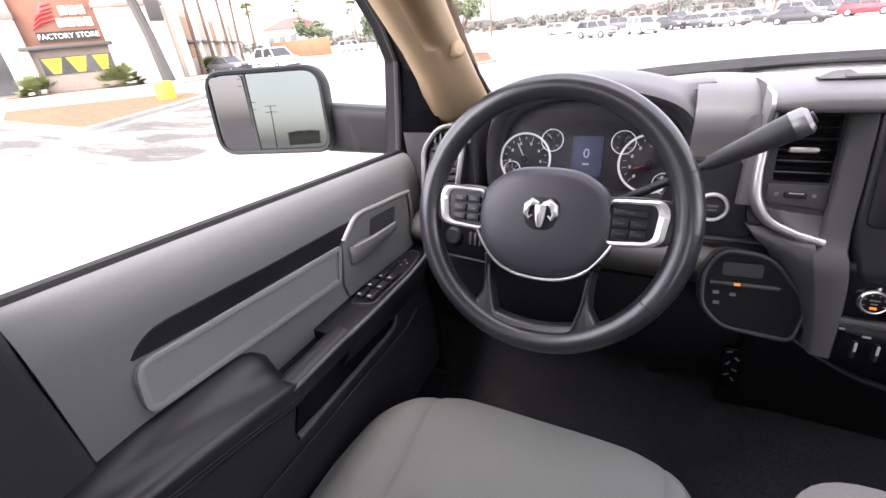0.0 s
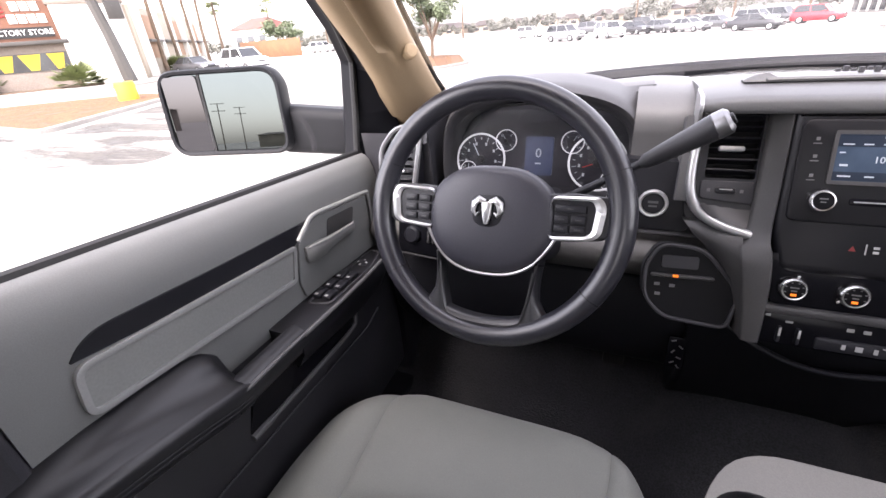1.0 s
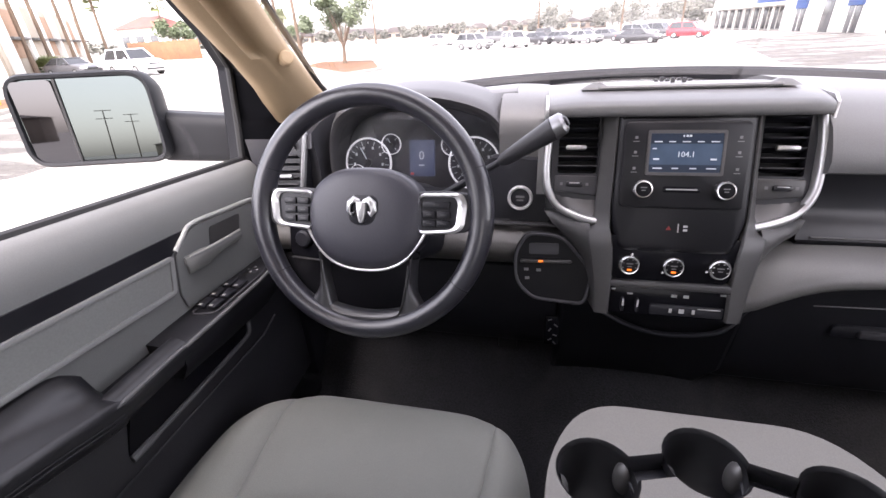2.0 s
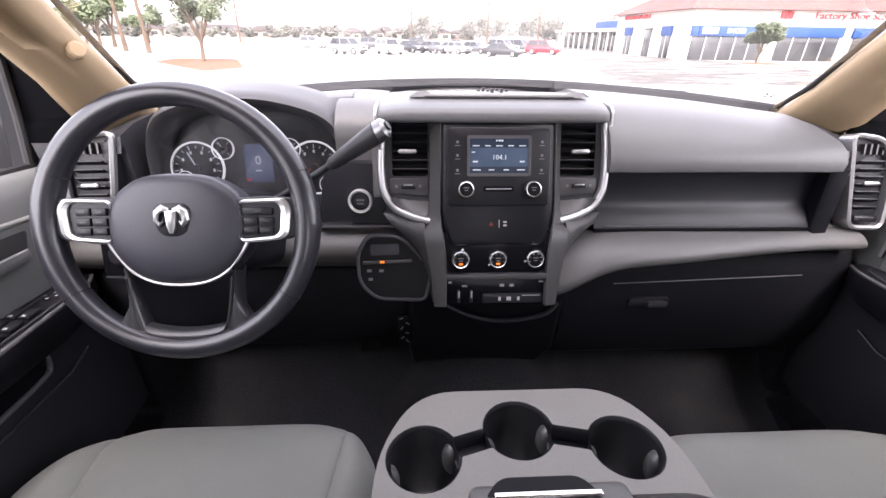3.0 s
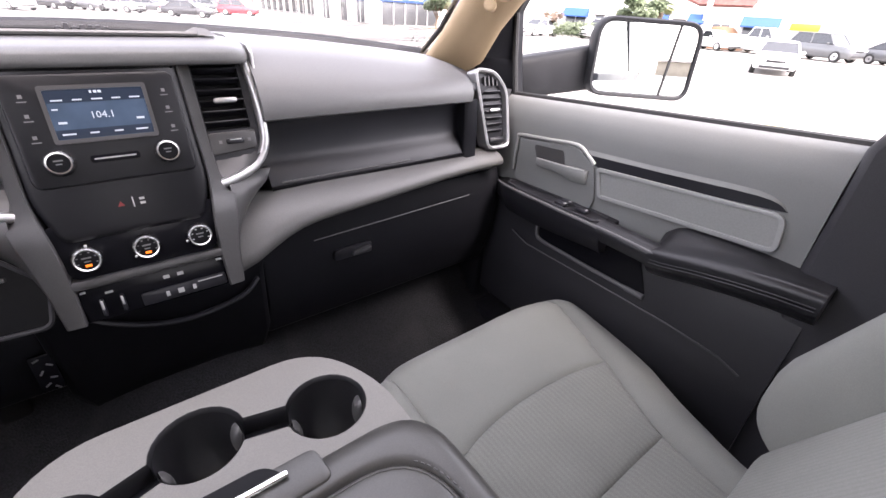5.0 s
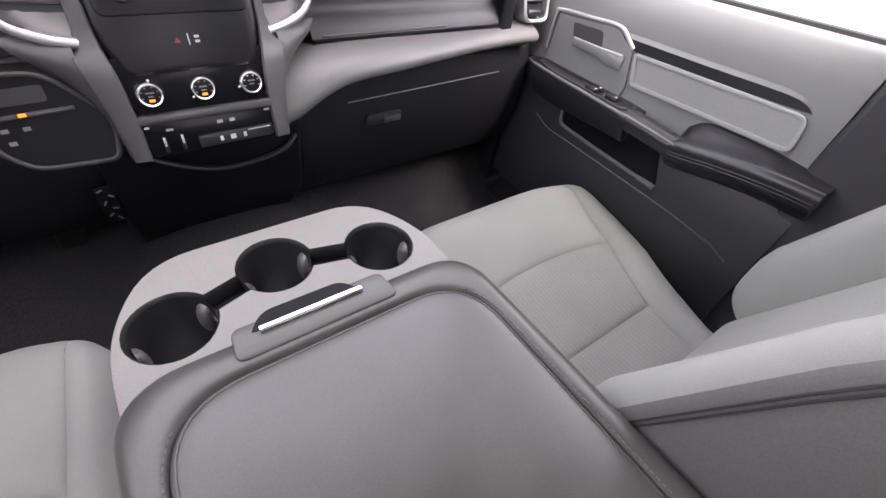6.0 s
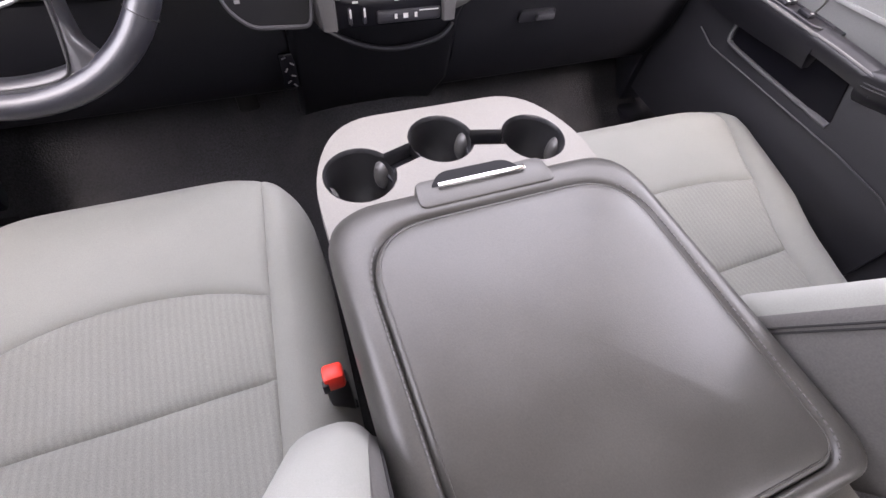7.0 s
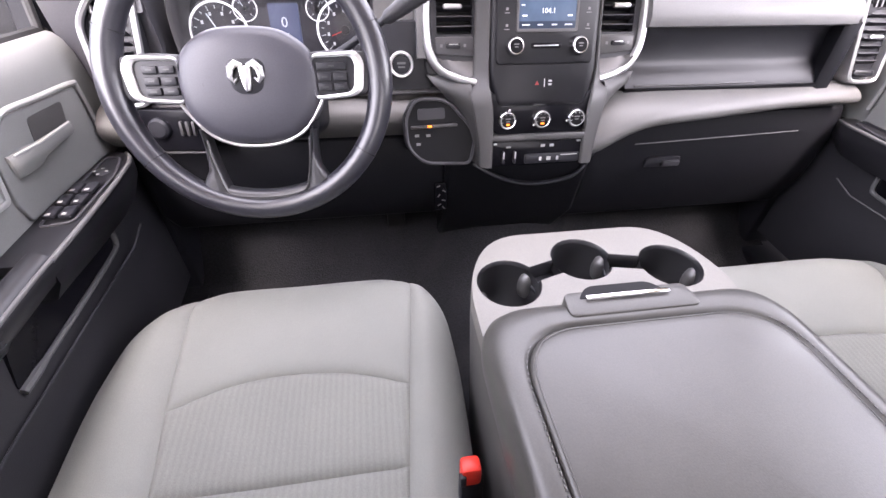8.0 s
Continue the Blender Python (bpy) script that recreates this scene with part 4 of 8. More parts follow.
us = part("usb_strip", plate(B_(), rect(-0.024, -0.063, 0.088, -0.044, 0.004), L_, -0.006, 0.000, 0.002), M_BLACK, sk)
pieces("port_mark", [(x, -0.0535, 0.0004, sx, 0.0072, 0.0012) for x, sx in ((0.008, 0.0045), (0.025, 0.0080), (0.043, 0.0045))], M_MARK, us, L_)
part("strip_line", rbox(B_(), (0.066, -0.0475, 0.0006), (0.034, 0.0016, 0.0012), 0.0003, L_), M_MARK, us, "thin pale line along the port strip")
pieces("corner_clip", [(0.084, -0.0215, -0.002, 0.008, 0.003, 0.003), (-0.084, -0.0215, -0.002, 0.006, 0.003, 0.003)], M_SATIN, sk, L_)

# ignition button, brake control panel, light switch
bp_ = leaning((-0.251, 0.727, 1.356), 6)
part("switch_panel", plate(B_(), rounded([(-0.085, -0.046), (0.058, -0.046), (0.054, 0.070), (-0.06, 0.074)], 0.012), bp_, -0.05, -0.003), M_BLACK, dash)
ig = part("start_button", lathe(B_(), [(0.0235, -0.004), (0.0235, 0.002), (0.0215, 0.005), (0.0185, 0.004), (0.0175, -0.001)], bp_, 32), M_BRIGHT, dash, "round start button in a silver ring")
part("button_cap", lathe(B_(), [(0.0172, -0.004), (0.0168, 0.002), (0.0003, 0.003)], bp_, 28), M_BLACK, ig)
pieces("button_print", [(0, 0.003, 0.0032, 0.016, 0.004, 0.0005), (0, -0.004, 0.0032, 0.013, 0.003, 0.0005)], M_PRINT, ig, bp_)
part("seam_strip", rbox(B_(), (-0.25, 0.716, 1.308), (0.15, 0.012, 0.004), 0.001), M_GREYTRIM, dash)
bk = leaning((-0.188, 0.648, 1.246), 20, 4)
bl_ = rounded([(-0.042, 0.067), (-0.061, 0.034), (-0.060, -0.016), (-0.031, -0.046), (0.056, -0.0535), (0.069, 0.000), (0.016, 0.063)], [0.014, 0.014, 0.018, 0.016, 0.010, 0.02, 0.022])[::-1]
bpn = part("brake_panel", plate(B_(), offset(bl_, 0.004), bk, -0.04, 0.004, 0.003), M_PIANO, dash, "black trailer brake panel")
part("panel_rim", band(B_(), bl_, offset(bl_, 0.0055), bk, -0.03, 0.008, 0.001), M_DARK, bpn)
part("slider", rbox(B_(), (-0.010, 0.0195, 0.006), (0.090, 0.0055, 0.008), 0.002, bk), M_GREYTRIM, bpn, "thin grey sliding lever")
part("lamp_bar", rbox(B_(), (-0.0195, 0.0200, 0.0105), (0.0080, 0.0042, 0.002), 0.0005, bk), M_AMBER, bpn, "amber lit bar")
pieces("panel_mark", [(x, y, 0.0045, 0.008, 0.005, 0.0006) for x, y in ((-0.044, 0.004), (-0.022, 0.003), (-0.042, -0.012))], M_PRINT, bpn, bk)
part("display_slot", plate(B_(), rect(-0.040, 0.032, 0.012, 0.052, 0.004), bk, 0.002, 0.0055), M_BLACK, bpn)

lk = leaning((-0.668, 0.680, 1.270), 14, -6)
lp = part("light_switch_panel", plate(B_(), rect(-0.060, -0.040, 0.060, 0.032, 0.010), lk, -0.04, 0.004, 0.003), M_GLOSS, dash, "black headlamp switch panel")
part("light_knob", lathe(B_(), [(0.019, 0.002), (0.018, 0.012), (0.014, 0.016), (0.0004, 0.0165)], at(lk, -0.022, 0.0), 24), M_BLACK, lp)
for k in range(3):
    part("dimmer_wheel", rbox(B_(), (0.016 + 0.011 * k, 0.0, 0.006), (0.007, 0.026, 0.008), 0.003, lk), M_GREYTRIM, lp)
part("panel_line", rbox(B_(), (0.0, -0.044, 0.002), (0.115, 0.003, 0.006), 0.001, lk), M_GREYTRIM, lp)

# upright vents at both ends
for s in (-1, 1):
    ve = leaning((0.750 if s > 0 else -0.730, 0.722, 1.388), 16, s * -4)
    lo = rounded([(-0.030, -0.090), (0.042, -0.090), (0.047, 0.046), (0.012, 0.092), (-0.052, 0.100)] if s > 0 else [(-0.042, -0.090), (0.030, -0.090), (0.052, 0.100), (-0.012, 0.092), (-0.047, 0.046)], 0.022)
    inn = offset(lo, 0.008)
    v_ = part("end_vent", plate(B_(), offset(lo, 0.006), ve, -0.05, -0.012), M_BLACK, dash, "upright end air vent in a silver bezel")
    part("bezel", band(B_(), lo, inn, ve, -0.03 if s > 0 else -0.006, 0.004, 0.003), M_BEZEL, v_, "satin silver vent bezel")
    if s < 0:
        part("vent_housing", band(B_(), offset(lo, 0.001), inn, ve, -0.05, -0.004, 0.001), M_BLACK, v_)
    for k in range(7):
        q = at(ve, 0.0, -0.046 + 0.0148 * k, -0.004) @ Matrix.Rotation(radians(-25), 4, "X")
        part("slat", rbox(B_(), (0, 0, 0), (0.050, 0.0028, 0.014), 0.0008, q), M_BLACK, v_)
    part("tab", rbox(B_(), (0, 0.002, 0.004), (0.030, 0.008, 0.008), 0.003, ve), M_SATIN, v_)
    part("thumb_wheel", rbox(B_(), (0.002 * s, -0.068, 0.002), (0.046, 0.014, 0.010), 0.004, ve), M_BLACK, v_)
    part("thumb_line", rbox(B_(), (0.002 * s, -0.066, 0.0075), (0.026, 0.003, 0.002), 0.001, ve), M_GREYTRIM, v_)
    pieces("upper_louvre", [(-0.018 * s + 0.012 * k * s, 0.068, -0.006, 0.003, 0.020, 0.008) for k in range(4)], M_GREYTRIM, v_, ve)

# ---- steering column, shift lever, wheel ----
wh = leaning((-0.471, 0.517, 1.401), 20.4)
col = thing("steering_column", (-0.471, 0.65, 1.3), "black steering column shroud behind the wheel", "steering column")
part("shroud", lathe(B_(), [(0.05, -0.05), (0.062, -0.09), (0.068, -0.16), (0.07, -0.30)], at(wh, 0, -0.012), 24), M_BLACK, col)
shroud = []
for w_, k, lo_, hi_ in ((-0.045, 0.80, -0.062, 0.030), (-0.060, 1.0, -0.080, 0.040), (-0.12, 1.05, -0.088, 0.046), (-0.22, 1.10, -0.092, 0.048)):
    shroud.append([wh @ Vector((p.x, p.y, w_)) for p in rounded([(-0.072 * k, lo_ * 0.8), (-0.045 * k, lo_), (0.045 * k, lo_), (0.072 * k, lo_ * 0.8), (0.066 * k, hi_), (-0.066 * k, hi_)], 0.02)])
part("lower_shroud", loft(B_(), shroud), M_LOWBLACK, col, "black column cover", sharp=60)
part("stalk", tube(B_(), [wh @ Vector(p) for p in ((-0.04, 0.0, -0.10), (-0.10, 0.015, -0.085), (-0.155, 0.02, -0.075))], [0.009, 0.009, 0.011], 10), M_BLACK, col, "black control stalk")
lev = thing("shift_lever", (-0.39, 0.66, 1.37), "dark column shift lever with a chrome end", "shift lever")
a, b, c = Vector((-0.405, 0.645, 1.372)), Vector((-0.282, 0.628, 1.452)), Vector((-0.194, 0.615, 1.512))
part("shaft", tube(B_(), [a, a.lerp(b, 0.5), b], [0.009, 0.0065, 0.0055], 12), M_BLACK, lev)
part("grip", tube(B_(), [b, b.lerp(c, 0.08), b.lerp(c, 0.35), b.lerp(c, 0.8), b.lerp(c, 0.93)], [0.0055, 0.0105, 0.0128, 0.0162, 0.0170], 16), M_DARK, lev, "dark moulded grip")
part("end_cap", tube(B_(), [b.lerp(c, 0.91), b.lerp(c, 0.94), b.lerp(c, 1.06), b.lerp(c, 1.10)], [0.0170, 0.0180, 0.0172, 0.0125], 16, 0.82), M_STEEL, lev, "silver end cap")
part("button", tube(B_(), [b.lerp(c, 1.09), b.lerp(c, 1.13)], [0.0075, 0.007], 12), M_BLACK, lev)

sw = thing("steering_wheel", wh.translation, "black leather steering wheel with silver spoke trim", "steering wheel")
rings = []
R0 = 0.1765
for k in range(72):
    a = 2 * math.pi * k / 72
    ca, sa = math.cos(a), math.sin(a)
    grip = 0.0165 + 0.0012 * max(0, math.cos(2 * a)) ** 2
    rings.append([wh @ Vector(((R0 + grip * math.cos(q)) * ca, (R0 + grip * math.cos(q)) * sa, grip * 1.08 * math.sin(q))) for q in [2 * math.pi * j / 16 for j in range(16)]])
rings.append(rings[0])
part("rim", loft(B_(), rings, caps=False), M_LEATHER, sw, "black leather rim")
for a in (23, 157, 214, 326):
    q = wh @ Matrix.Rotation(radians(a), 4, "Z") @ Matrix.Translation((R0, 0, 0)) @ Matrix.Rotation(radians(-90), 4, "X")
    part("rim_seam", lathe(B_(), [(0.0172, -0.0008), (0.0182, -0.0004), (0.0182, 0.0004), (0.0172, 0.0008)], q, 20), M_RUBBER, sw, "narrow seam across the rim")
# hub
hub_loop = smooth_loop([(-0.081, 0.032), (-0.063, 0.055), (-0.030, 0.070), (0.030, 0.070), (0.063, 0.055), (0.081, 0.032), (0.086, 0.0), (0.080, -0.036), (0.055, -0.064), (0.022, -0.075), (-0.022, -0.075), (-0.055, -0.064), (-0.080, -0.036), (-0.086, 0.0)], 4)[::-1]
bm = B_()
rr = []
for sc_, z in ((1.0, -0.040), (1.02, -0.006), (1.0, 0.005), (0.94, 0.0115), (0.82, 0.0150), (0.55, 0.0175), (0.25, 0.0185), (0.02, 0.0185)):
    rr.append([wh @ Vector((p.x * sc_ * 1.07, p.y * sc_ * 1.02 - 0.004, z)) for p in hub_loop])
loft(bm, rr)
hub = part("hub", bm, M_HUB, sw, "dark grey airbag hub", sharp=60)
em = at(wh, 0.0, 0.008, 0.0178) @ Matrix.Diagonal((0.76, 0.76, 1.0, 1))
part("emblem_recess", plate(B_(), rounded([(-0.034, 0.016), (-0.024, 0.028), (0.024, 0.028), (0.034, 0.016), (0.026, -0.022), (0.012, -0.031), (-0.012, -0.031), (-0.026, -0.022)], 0.008)[::-1], em, -0.004, 0.0012, 0.001), M_BLACK, hub)
# plain shield shape with two curled sides
bm = B_()
plate(bm, rounded([(-0.011, 0.016), (0.011, 0.016), (0.008, -0.012), (0.004, -0.026), (-0.004, -0.026), (-0.008, -0.012)], 0.004)[::-1], em, 0.001, 0.006, 0.003)
for s in (-1, 1):
    tube(bm, [em @ Vector(p) for p in ((s * 0.004, 0.016, 0.003), (s * 0.015, 0.020, 0.004), (s * 0.024, 0.012, 0.004), (s * 0.026, -0.002, 0.003), (s * 0.020, -0.010, 0.003), (s * 0.014, -0.004, 0.002))], [0.003, 0.0055, 0.006, 0.005, 0.004, 0.002], 10, 0.6)
part("emblem", bm, M_EMBLEM, hub, "chrome shield emblem")
pieces("hub_print", [(0.0, -0.037, 0.0172, 0.018, 0.0025, 0.0008), (-0.052, -0.002, 0.0165, 0.010, 0.004, 0.0008)], M_BLACK, hub, wh)
for s in (-1, 1):
    sp = [(s * 0.078, 0.036), (s * 0.118, 0.039), (s * 0.160, 0.036), (s * 0.166, 0.0), (s * 0.158, -0.020), (s * 0.115, -0.026), (s * 0.078, -0.028)]
    lo = rounded(sp[::-s], 0.008)
    spo = part("spoke", plate(B_(), lo, wh, -0.022, 0.006, 0.004), M_DARK, sw, "dark side spoke")
    trim_o = rounded([(s * 0.085, 0.034), (s * 0.148, 0.036), (s * 0.156, 0.022), (s * 0.152, -0.014), (s * 0.140, -0.022), (s * 0.085, -0.026)][::-s], 0.010)
    trim_i = rounded([(s * 0.085, 0.029), (s * 0.138, 0.030), (s * 0.143, 0.020), (s * 0.140, -0.011), (s * 0.132, -0.017), (s * 0.085, -0.021)][::-s], 0.008)
    part("spoke_trim", band(B_(), trim_o, trim_i, wh, -0.004, 0.010, 0.002), M_EMBLEM, spo, "satin silver spoke trim")
    part("button_pad", plate(B_(), trim_i, wh, -0.01, 0.007), M_BLACK, spo)
    for y, hh in ((0.018, 0.010), (0.004, 0.011), (-0.009, 0.010)):
        for x in ((0.1005, 0.122) if (s < 0 or y < 0.01) else (0.111,)):
            part("button", rbox(B_(), (s * x, y, 0.0085), (0.019 if (s < 0 or y < 0.01) else 0.040, hh, 0.005), 0.0015, wh), M_BLACK, spo)
            part("button_mark", rbox(B_(), (s * x, y, 0.0112), (0.008, 0.002, 0.0006), 0, wh), M_GREYTRIM, spo)
    # lower legs of the wheel, flaring into the rim
    rr = []
    for f in np.linspace(0, 1, 9):
        y = -0.060 - 0.092 * f
        xi, xo = 0.0700 - 0.006 * f - 0.012 * f * f, 0.0815 - 0.016 * f + 0.020 * f * f + 0.016 * max(0, f - 0.62) / 0.38
        rr.append([wh @ Vector((s * x, y, c)) for x, c in ((xi, -0.016), (xi + 0.001, 0.003), (xi + 0.005, 0.0075), ((xi + xo) / 2, 0.0085), (xo - 0.004, 0.005), (xo, -0.002), (xo, -0.016))])
    part("lower_spoke", loft(B_(), rr), M_SPOKE, sw, "satin dark lower spoke", sharp=60)
# bridge at the foot of the wheel, the silver line round the opening above it and under the hub
rr = []
for f in np.linspace(-1, 1, 13):
    x = 0.062 * f
    lift = 0.010 * f * f
    rr.append([wh @ Vector((x, yy, c)) for yy, c in ((-0.150 + lift, -0.004), (-0.153 + lift, 0.006), (-0.163 + lift * 0.5, 0.010), (-0.172, 0.004), (-0.168, -0.014), (-0.150 + lift, -0.012))])
part("bottom_bridge", loft(B_(), rr), M_SPOKE, sw, sharp=60)
part("opening_line", tube(B_(), [wh @ Vector((x, y, 0.0085)) for x, y in smooth_loop([(-0.0695, -0.074), (-0.0655, -0.110), (-0.0585, -0.143), (-0.048, -0.1535), (-0.02, -0.1585), (0.02, -0.1585), (0.048, -0.1535), (0.0585, -0.143), (0.0655, -0.110), (0.0695, -0.074)], 5, closed=False)], 0.0013, 6), M_GREYTRIM, sw, "thin grey line round the lower opening")
part("hub_line", tube(B_(), [wh @ Vector((x * 1.03, y * 0.94, 0.006)) for x, y in smooth_loop([(-0.092, -0.024), (-0.083, -0.042), (-0.060, -0.072), (-0.025, -0.088), (0.025, -0.088), (0.060, -0.072), (0.083, -0.042), (0.092, -0.024)], 4, closed=False)], 0.0025, 8), M_BEZEL, sw, "thin silver line under the hub")
part("paddle", rbox(B_(), (0.070, -0.058, 0.004), (0.030, 0.012, 0.008), 0.003, wh @ Matrix.Rotation(radians(0), 4, "Z")), M_GLOSS, sw)

# pedals
pd = thing("brake_pedal", (-0.41, 0.79, 0.96), "black rubber brake pedal in the dark footwell", "pedal", "foot pedals")
part("pad", rbox(B_(), (-0.41, 0.80, 1.008), (0.095, 0.02, 0.05), 0.008, Matrix()), M_RUBBER, pd)
part("arm", tube(B_(), [(-0.41, 0.81, 1.008), (-0.41, 0.84, 1.07), (-0.41, 0.85, 1.16)], 0.01, 8), M_BLACK, pd)
pd = thing("accelerator_pedal", (-0.22, 0.8, 0.8), "black accelerator pedal in the dark footwell", "pedal", "foot pedals")
part("pad", rbox(B_(), (-0.275, 0.86, 0.94), (0.05, 0.02, 0.12), 0.008, Matrix()), M_RUBBER, pd)
part("arm", tube(B_(), [(-0.275, 0.87, 0.97), (-0.275, 0.88, 1.05), (-0.275, 0.88, 1.14)], 0.009, 8), M_BLACK, pd)
# small printed connector tag under the dash
tg = thing("connector_tag", (-0.168, 0.735, 1.05), "small black tag with pale print below the dash", "tag")
tm = leaning((-0.174, 0.700, 1.072), 8)
part("plate", rbox(B_(), (0, 0, -0.004), (0.030, 0.066, 0.008), 0.003, tm), M_GLOSS, tg)
for x, y, r_ in ((-0.006, 0.026, 20), (0.007, 0.014, -35), (-0.005, 0.003, 55), (0.006, -0.009, -15), (-0.004, -0.020, 35), (0.006, -0.028, -50)):
    part("mark", rbox(B_(), (0, 0, 0.0005), (0.0085, 0.0026, 0.0008), 0, at(tm, x, y) @ Matrix.Rotation(radians(r_), 4, "Z")), M_PRINT, tg, "pale printed mark")
part("lower_lip", tube(B_(), smooth_loop([(-0.115, 0.690, 1.165), (-0.075, 0.676, 1.143), (-0.02, 0.671, 1.120), (0.04, 0.670, 1.112), (0.115, 0.674, 1.122), (0.15, 0.690, 1.14)], 5, closed=False), 0.005, 8), M_BLACK, dash, "curved lip below the socket panel")

# ---- doors ----
def lerp_table(tab, y):
    ys = [t[0] for t in tab]
    return [float(np.interp(y, ys, [t[k] for t in tab])) for k in range(1, len(tab[0]))]


def build_door(s, dy=0.0, dz=0.0):
    """s: -1 left, 1 right; dy, dz: shift of the trim on the panel."""
    D = side_frame(s, 0.81) @ Matrix.Translation((dy, dz, 0))
    d = thing("door_left" if s < 0 else "door_right", (s * 0.84, 0.4, 0.8), "grey and black front door panel with a silver insert", "car door", "front doors")
    # upper panel rolling outwards towards the belt line
    ys = np.linspace(0.062, 0.755, 24)
    def belt(y):
        return 1.4625 - 0.066 * (y - 0.07)
    rings = []
    for y in ys:
        b = belt(y)
        rings.append([Vector((s * (0.81 - w), y, z)) for w, z in ((-0.05, b - 0.004), (-0.034, b), (-0.022, b - 0.004), (-0.012, b - 0.014), (-0.004, b - 0.034), (0.0, b - 0.06), (0.001, 1.34), (0.0, 1.27), (0.0, 1.20), (-0.06, 1.20))])
    part("upper_panel", loft(B_(), rings), M_DOOR, d, "grey grained upper door panel", sharp=50)
    # lower black panel with a map pocket
    tab = ((0.03, 0.030), (0.12, 0.034), (0.3, 0.035), (0.55, 0.030), (0.70, 0.012), (0.76, 0.0))
    rings = []
    for y in np.linspace(0.02, 0.76, 24):
        w = lerp_table(tab, y)[0]
        rings.append([Vector((s * (0.81 - k), y, z)) for k, z in ((-0.06, 1.21), (0.0, 1.21), (w * 0.6, 1.16), (w * 0.75, 1.10), (w, 1.05), (w * 1.15, 1.01), (w * 0.9, 0.93), (w * 0.4, 0.84), (-0.06, 0.82))])
    low = part("lower_panel", loft(B_(), rings), M_DOORLOW, d, "black lower door panel", sharp=50)
    P2 = side_frame(s, 0.786)
    # no hollow is cut: a black plate paints the pocket's inner shade
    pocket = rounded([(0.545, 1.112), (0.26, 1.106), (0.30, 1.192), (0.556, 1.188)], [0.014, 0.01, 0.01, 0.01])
    part("pocket_shade", plate(B_(), pocket, P2, -0.004, 0.003), M_GLOSS, low, "black plate painting the shade inside the map pocket")
    part("map_pocket", tube(B_(), [P2 @ Vector((y, z, 0.004)) for y, z in smooth_loop([(0.560, 1.195), (0.558, 1.150), (0.553, 1.118), (0.535, 1.109), (0.45, 1.105), (0.34, 1.103), (0.262, 1.103)], 4, closed=False)], [0.0045] * 22 + [0.0065] * 3, 8), M_PAD, low, "raised rim of the map pocket")
    part("pocket_line", tube(B_(), [Vector((s * (0.81 - 0.034), y, z)) for y, z in ((0.63, 1.100), (0.58, 1.082), (0.35, 1.080), (0.2, 1.078), (0.10, 1.070), (0.06, 1.055))], 0.0022, 6), M_DARK, low)
    # dark return behind the panel, towards the rear of the door
    part("rear_return", rbox(B_(), (s * 0.842, 0.01, 1.11), (0.05, 0.14, 0.54), 0.01), M_DARK, d, "dark rear edge of the door")
    # dark band above the insert
    low_edge = lambda y: 1.3655 - 0.078 * (y - 0.07)
    thin = 1.0 if s < 0 else 0.70
    strip = [Vector((y, low_edge(y) + thin * (z - low_edge(y)))) for y, z in ((0.515, 1.362), (0.326, 1.3725), (0.219, 1.3805), (0.178, 1.3835), (0.158, 1.3825), (0.140, 1.3745), (0.128, 1.3625), (0.30, 1.342), (0.462, 1.330), (0.488, 1.345))]
    strip = rounded(strip, [0.004, 0.02, 0.02, 0.015, 0.012, 0.012, 0.002, 0.02, 0.006, 0.006])
    if s > 0:
        brim = [(0.500, 1.363, 0.68), (0.326, 1.3725, 0.68), (0.219, 1.3805, 0.68), (0.175, 1.3825, 0.69), (0.156, 1.3800, 0.72), (0.140, 1.3735, 0.80), (0.130, 1.3640, 0.97)]
        part("band_lip", loft(B_(), [[D @ Vector((y, low_edge(y) + k * (z - low_edge(y)), 0.0045)), D @ Vector((y, z, 0.0005)), D @ Vector((y, z, -0.006)), D @ Vector((y, low_edge(y) + k * (z - low_edge(y)), -0.006))] for y, z, k in brim]), M_DOOR, d, "grey sloping lip over the band", sharp=40)
    part("dark_band", plate(B_(), strip, D, -0.01, 0.0035, fan=True), M_BLACK, d, "black trim band", sharp=30)
    # silver insert
    ins = rounded([(0.470, 1.335), (0.125, 1.360), (0.116, 1.292), (0.451, 1.270)], [0.011, 0.022, 0.020, 0.011])
    part("insert", plate(B_(), offset(ins, 0.008), D, -0.01, 0.004, fan=True), M_INSERT, d, "silver grey door insert", sharp=30)
    part("insert_rim", band(B_(), offset(ins, 0.001), offset(ins, 0.0085), D, -0.01, 0.0075, 0.001), M_RIMTRIM, d, "raised pale grey rim")
    # handle surround, its cup and lever
    hs = rounded([(0.470, 1.335), (0.452, 1.262), (0.46, 1.225), (0.70, 1.215), (0.700, 1.348), (0.525, 1.368)], [0.004, 0.006, 0.01, 0.015, 0.014, 0.012])
    sur = part("handle_surround", plate(B_(), offset(hs, 0.006), D, -0.01, 0.005, 0.002), M_DOOR, d, "grey handle surround", sharp=10)
    part("surround_rim", tube(B_(), [D @ Vector((y, z, 0.006)) for y, z in smooth_loop([(0.475, 1.338), (0.495, 1.352), (0.525, 1.367), (0.60, 1.360), (0.690, 1.350), (0.700, 1.338), (0.702, 1.26)], 5, closed=False)], 0.0042, 8), M_INSERT, sur)
    # cup is not hollowed out; its shade is a darker plate
    cup = rounded([(0.545, 1.300), (0.628, 1.298), (0.645, 1.338), (0.560, 1.345)], 0.008)
    part("cup_shade", plate(B_(), cup, D, 0.0, 0.0062), M_SHOULDER, sur, "darker plate painting the shaded cup behind the lever")
